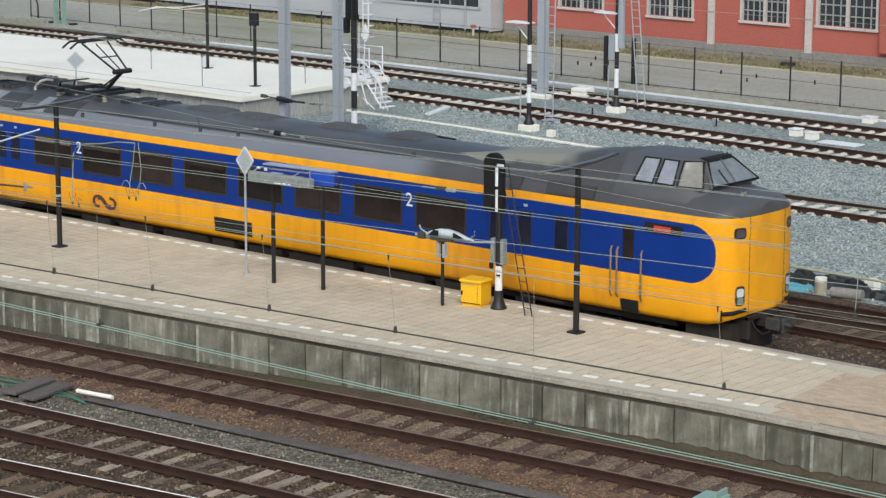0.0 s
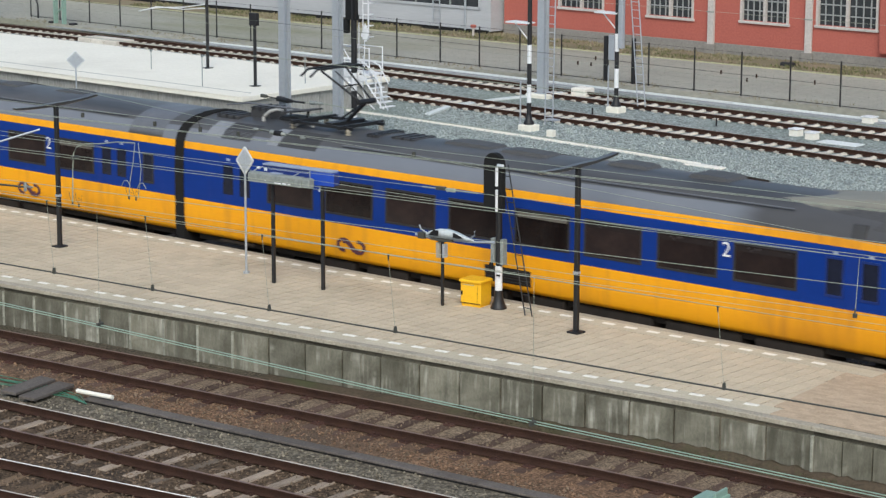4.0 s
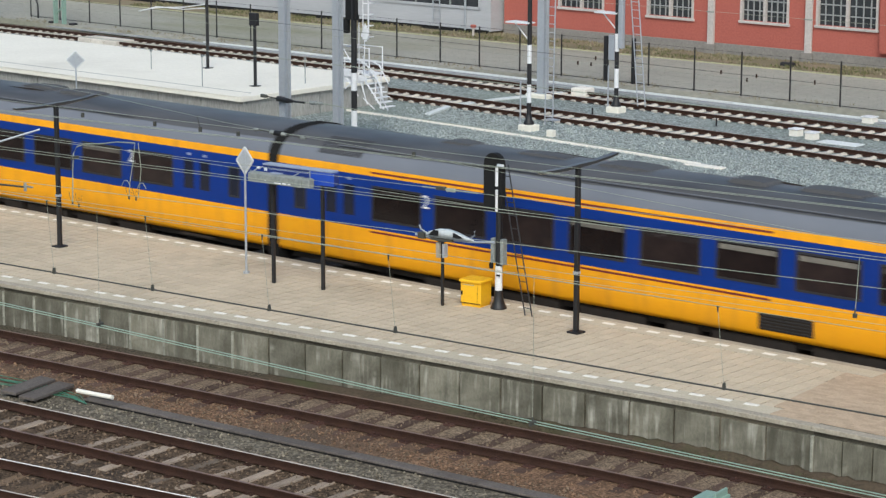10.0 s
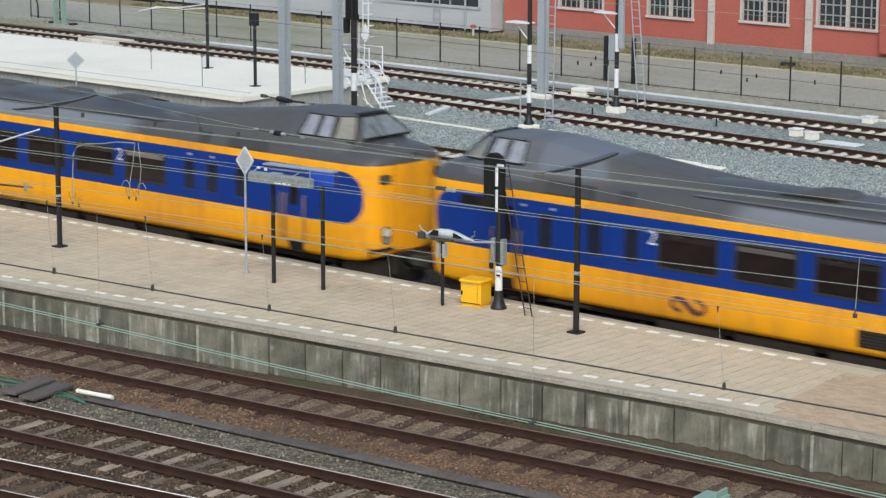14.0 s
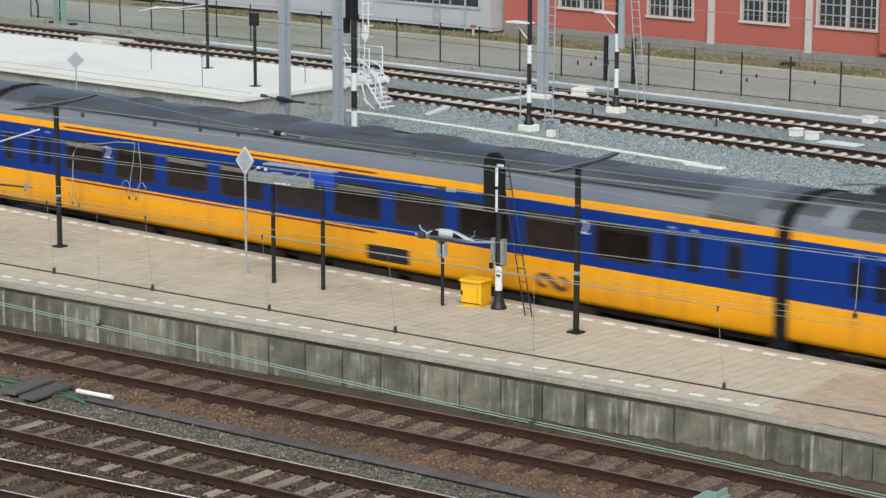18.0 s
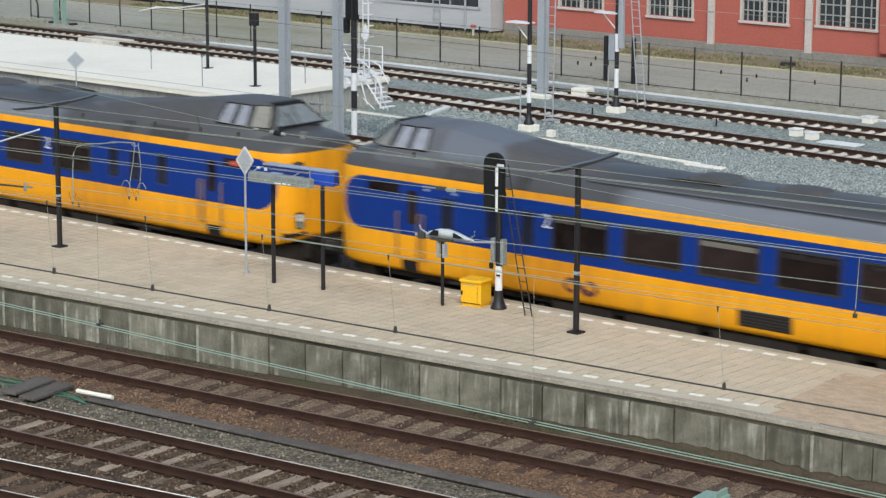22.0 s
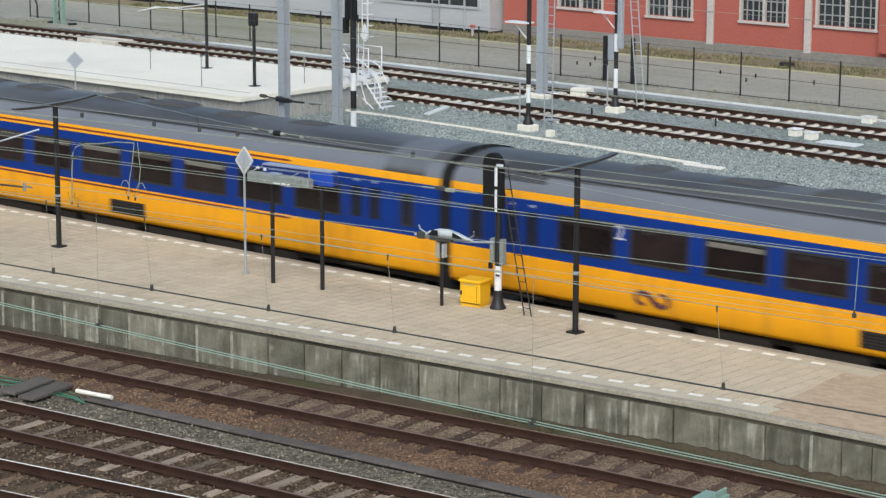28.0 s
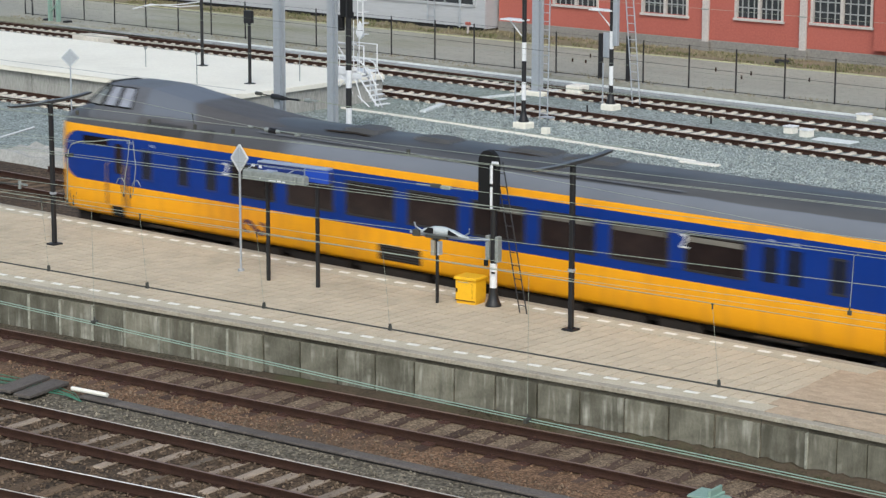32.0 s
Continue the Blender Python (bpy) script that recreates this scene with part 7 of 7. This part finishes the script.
for k in range(6):
    t = thing("green_cable", "thin green cable trailing over the ballast", "cable", "green cables")
    y = 31.0 + 0.09 * k
    part("cable", Shape().tube([(-44 + 0.3 * k, y - 0.5 + rng.uniform(-0.1, 0.1), GZ + 0.05), (-40.5, y - 0.1 + rng.uniform(-0.15, 0.15), GZ + 0.06), (-38.9, y + 0.1, GZ + 0.08), (-38.2, y + 0.1, GZ + 0.08), (-37.4, 31.2 + 0.03 * k + rng.uniform(-0.1, 0.1), GZ + 0.10), (-36.9, 31.15, GZ + 0.06)], 0.0085, 6), M_CABLEGREEN, t)
t = thing("point_motor", "pale green cast point machine beside the rail", "point machine", at=pose(-23.0, 33.76, GZ, 0, 0, 8))
part("body", Shape().box(-0.27, 0.3, -0.24, 0.24, 0.0, 0.28, ch=0.04), M_GREENCAST, t)
part("flange", Shape().box(-0.36, 0.12, -0.28, 0.28, 0.28, 0.32, ch=0.01).box(0.02, 0.07, -0.22, 0.26, 0.32, 0.44, ch=0.01), M_GREENCAST, t)

# ---- clutter behind the train's track ----
t = thing("spare_rail", "rusty spare rail lying beside the track", "rail")
part("rail", rail_shape(lambda x: 49.1 - 0.015 * (x + 31), -60, -8, 4.0, 0), M_RAIL, t)
solid("white_drum", Shape().tube([(-31.55, 50.65, GZ), (-31.55, 50.65, 0.12)], 0.16, 16), M_BEIGE, "beige bucket with white lid on the ballast", "bucket")
solid("bucket_lid", Shape().tube([(-31.55, 50.65, 0.122), (-31.55, 50.65, 0.22)], 0.155, 16), M_DASH, "white lid on the beige bucket", "lid")
solid("pipe_section", Shape().tube([(-31.1, 50.45, -0.06), (-30.3, 50.6, -0.06)], 0.14, 16), M_PLINTH, "beige pipe section lying on the ballast", "pipe")
solid("white_block", Shape().box(-30.9, -30.55, 51.6, 51.9, GZ, 0.12, ch=0.04), M_DASH, "white block beside the pipe", "block")
solid("white_block", Shape().box(-29.6, -29.0, 51.5, 51.8, GZ, 0.02, ch=0.04), M_DASH, "white slab on the ballast", "slab")


def heap(x0, x1, y0, y1, h, seed):
    """A crumpled sheet lying on the ground."""
    rg = random.Random(seed)
    n, m = 12, 8
    vs = []
    for i in range(n + 1):
        for j in range(m + 1):
            e = min(i, n - i, j, m - j)
            vs.append((x0 + (x1 - x0) * i / n + rg.uniform(-0.05, 0.05), y0 + (y1 - y0) * j / m + rg.uniform(-0.05, 0.05), GZ + (rg.uniform(0.3, 1.0) * h if e else 0.0)))
    fs = [(i * (m + 1) + j, (i + 1) * (m + 1) + j, (i + 1) * (m + 1) + j + 1, i * (m + 1) + j + 1) for i in range(n) for j in range(m)]
    return Shape().add(vs, fs)


solid("blue_sheet", heap(-34.0, -31.9, 50.4, 51.0, 0.12, 1), M_CLOTHBLUE, "crumpled blue plastic sheet on the ground", "sheet")
solid("black_sheet", heap(-33.2, -30.6, 51.2, 52.0, 0.3, 2), M_CLOTHBLACK, "crumpled black plastic sheet on the ground", "sheet")
solid("black_sheet", heap(-30.9, -28.5, 50.9, 51.4, 0.18, 5), M_CLOTHBLACK, "crumpled black plastic sheet beside the pipe", "sheet")
solid("grey_sheet", heap(-64.0, -54.5, 49.9, 52.0, 0.45, 3), M_GREYCONC, "crumpled pale grey ground sheet beside the track", "sheet")
solid("white_tube", Shape().tube([(-60, 51.4, 0.25), (-56.6, 51.2, 0.28), (-56.0, 51.0, 0.15)], 0.09, 10), M_DASH, "white bent tube on the ground sheet", "pipe")
solid("yellow_pipe", Shape().tube([(-33.5, 51.6, 0.15), (-30.3, 51.3, 0.2), (-26, 51.0, 0.12), (-20, 50.8, 0.05)], 0.035, 8), M_KERB, "thin yellow pipe beside the track", "pipe")

# ---- loose stones of the ballast ----


def stones(name, count, x0, x1, y0, y1, size, z, material, label, seed, skip=None):
    """Many small chipped stones as one mesh."""
    rg = np.random.default_rng(seed)
    base = np.array([(1, 0, 0), (-1, 0, 0), (0, 1, 0), (0, -1, 0), (0, 0, 1), (0, 0, -1)], float)
    tri = np.array([(0, 2, 4), (2, 1, 4), (1, 3, 4), (3, 0, 4), (2, 0, 5), (1, 2, 5), (3, 1, 5), (0, 3, 5)])
    xy = np.stack([rg.uniform(x0, x1, count), rg.uniform(y0, y1, count)], 1)
    if skip is not None:
        xy = xy[np.array([not skip(*q) for q in xy])]
    n = len(xy)
    sc = size * rg.uniform(0.5, 1.2, (n, 1, 1)) * rg.uniform(0.6, 1.2, (n, 1, 3))
    pts = base[None] * sc * rg.uniform(0.7, 1.25, (n, 6, 1)) + rg.normal(0, size * 0.18, (n, 6, 3))
    a = rg.uniform(0, 6.28, n)
    c, s_ = np.cos(a)[:, None], np.sin(a)[:, None]
    px, py = pts[..., 0] * c - pts[..., 1] * s_, pts[..., 0] * s_ + pts[..., 1] * c
    pts = np.stack([px + xy[:, :1], py + xy[:, 1:], pts[..., 2] + z + rg.uniform(-0.3, 0.5, (n, 1)) * size], 2)
    me = bpy.data.meshes.new(name)
    me.from_pydata(pts.reshape(-1, 3).tolist(), [], (tri[None] + 6 * np.arange(n)[:, None, None]).reshape(-1, 3).tolist())
    me.materials.append(material)
    return tagged(new(name, me), label, "ballast stones", kind="stuff")


def near_skip(x, y):
    e = y_edge(x)
    if y > e - 0.02:
        return True
    if 30.02 + 0.0925 * (x + 38.1) < y < 31.67 + 0.0785 * (x + 37.16):
        return True
    for c in (e - 1.65, 29.13 + 0.0925 * (x + 38.1), 26.38 + 0.16 * (x + 34.67)):
        for d in (-0.754, 0.754):
            if abs(y - c - d) < 0.07:
                return True
    return False


M_STONE = mat("brown_stone", (0.185, 0.135, 0.094), (0.08, 0.057, 0.041), rough=0.9, scale=0.8, fine=12, bump=0.1, rand=0.5)
M_STONE_RUST = mat("rusty_stone", (0.25, 0.158, 0.10), (0.14, 0.088, 0.056), rough=0.9, scale=0.8, fine=12, bump=0.1, rand=0.4)
M_STONE_GREY = mat("grey_stone", (0.41, 0.45, 0.43), (0.29, 0.32, 0.305), rough=0.9, scale=0.5, fine=12, bump=0.1, rand=0.2)
stones("ballast_stones_near", 16000, -47, -22, 25.5, 33.2, 0.035, GZ + 0.01, M_STONE, "loose brown ballast stones between the near tracks", 1, near_skip)
stones("ballast_stones_pale", 7000, -47, -20, 28.5, 33.2, 0.03, GZ + 0.025, mat("pale_grey_stone", (0.285, 0.25, 0.19), (0.135, 0.117, 0.088), rough=0.9, scale=0.8, fine=12, bump=0.1, rand=0.5), "pale grey ballast stones beside the cable trough", 9, lambda x, y: not (30.02 + 0.0925 * (x + 38.1) < y < 31.30 + 0.0785 * (x + 37.16)))
stones("ballast_stones_rusty", 9000, -47, -18, 31.3, 36.4, 0.028, GZ + 0.02, M_STONE_RUST, "fine rust-coloured stones beside the platform", 2, lambda x, y: near_skip(x, y) or y < 31.47 + 0.0785 * (x + 37.16) + 0.2 or abs(y - y_edge(x) + 1.65) < 0.75 or y_edge(x) - y > 4.6 or y_edge(x) - y < 0.75)
stones("ballast_stones_bed", 9000, -47, -18, 32.2, 35.6, 0.03, GZ + 0.03, mat("gravel_stone", (0.20, 0.15, 0.103), (0.125, 0.092, 0.064), rough=0.9, scale=0.8, fine=12, bump=0.1, rand=0.25), "pale brown gravel heaped between the sleepers", 14, lambda x, y: abs(y - y_edge(x) + 1.65) > 0.66 or ((x + 130) / 0.72) % 1.0 > 0.72 or ((x + 130) / 0.72) % 1.0 < 0.28)
stones("ballast_stones_train", 3500, -36, -20, 41.4, 46.2, 0.04, GZ + 0.02, M_STONE, "brown ballast stones beside the train's track", 3, lambda x, y: abs(abs(y - YT) - 0.754) < 0.08)
stones("ballast_stones_far", 30000, -62, -30, 50.5, 70.0, 0.036, GZ + 0.015, M_STONE_GREY, "pale grey ballast stones between the far tracks", 4, lambda x, y: abs(abs(y - 60.65) - 0.754) < 0.09)



def tufts(name, count, x0, x1, y0, y1, size, z, material, label, seed):
    """Many small tufts of three blades as one mesh, denser in clumps."""
    rg = np.random.default_rng(seed)
    verts, faces = [], []
    while len(faces) < 3 * count:
        x, y = rg.uniform(x0, x1), rg.uniform(y0, y1)
        if noise.noise((x * 0.45, y * 1.1, seed)) < -0.05 + 0.25 * rg.random():
            continue
        for _ in range(3):
            a, h, w = rg.uniform(0, 6.28), size * rg.uniform(0.5, 1.3), size * rg.uniform(0.15, 0.4)
            dx, dy, lean = math.cos(a) * w, math.sin(a) * w, rg.uniform(-0.6, 0.6, 2) * size
            k = len(verts)
            verts += [(x - dx, y - dy, z - 0.02), (x + dx, y + dy, z - 0.02), (x + lean[0], y + lean[1], z + h)]
            faces.append((k, k + 1, k + 2))
    me = bpy.data.meshes.new(name)
    me.from_pydata(verts, [], faces)
    me.materials.append(material)
    return tagged(new(name, me), label, "grass", kind="stuff")


M_TUFT = mat("green_tuft", (0.165, 0.165, 0.08), (0.125, 0.13, 0.062), rough=0.9, scale=0.8, fine=12, bump=0.0, rand=0.4)
for k, (near, far, z) in enumerate(((0.50, 0.28, 0.06), (0.30, 0.02, 0.125))):
    stones("ballast_stones_bank", 5200, -30.5, -17, y_edge(-30.5) - 0.5, y_edge(-17), 0.026, GZ + z, M_SOIL, "small soil clods and stones heaped along the platform wall", 31 + k, lambda x, y: not y_edge(x) - near < y < y_edge(x) - far)
M_MOSSGREEN = mat("green_moss_plant", (0.075, 0.10, 0.04), (0.05, 0.07, 0.03), rough=0.9, scale=0.8, fine=12, bump=0.0, rand=0.4)
M_STRAW = mat("straw_tuft", (0.29, 0.255, 0.165), (0.22, 0.19, 0.125), rough=0.9, scale=0.8, fine=12, bump=0.0, rand=0.35)
tufts("grass_tufts_green", 2000, -100, -42, 88.0, 90.3, 0.12, 0.03, M_TUFT, "green grass tufts on the verge", 11)
tufts("grass_tufts_dry", 3600, -100, -42, 87.9, 90.7, 0.12, 0.03, M_STRAW, "dry straw-coloured grass tufts on the verge", 12)
tufts("moss_tufts_wall", 260, -27.5, -20.5, y_edge(-24) - 0.42, y_edge(-24) + 0.04, 0.055, GZ + 0.10, M_MOSSGREEN, "small green plants at the foot of the platform wall", 15)
tufts("grass_tufts_fence", 700, -100, -40, 79.0, 80.2, 0.08, 0.0, M_STRAW, "short dry tufts along the fence", 13)


def motions():
    for car, off, turn in cars:
        walk(car, [(k / 2, pose(run(k / 2) + off, YT, 0, 0, 0, turn)) for k in range(65)])


motions()
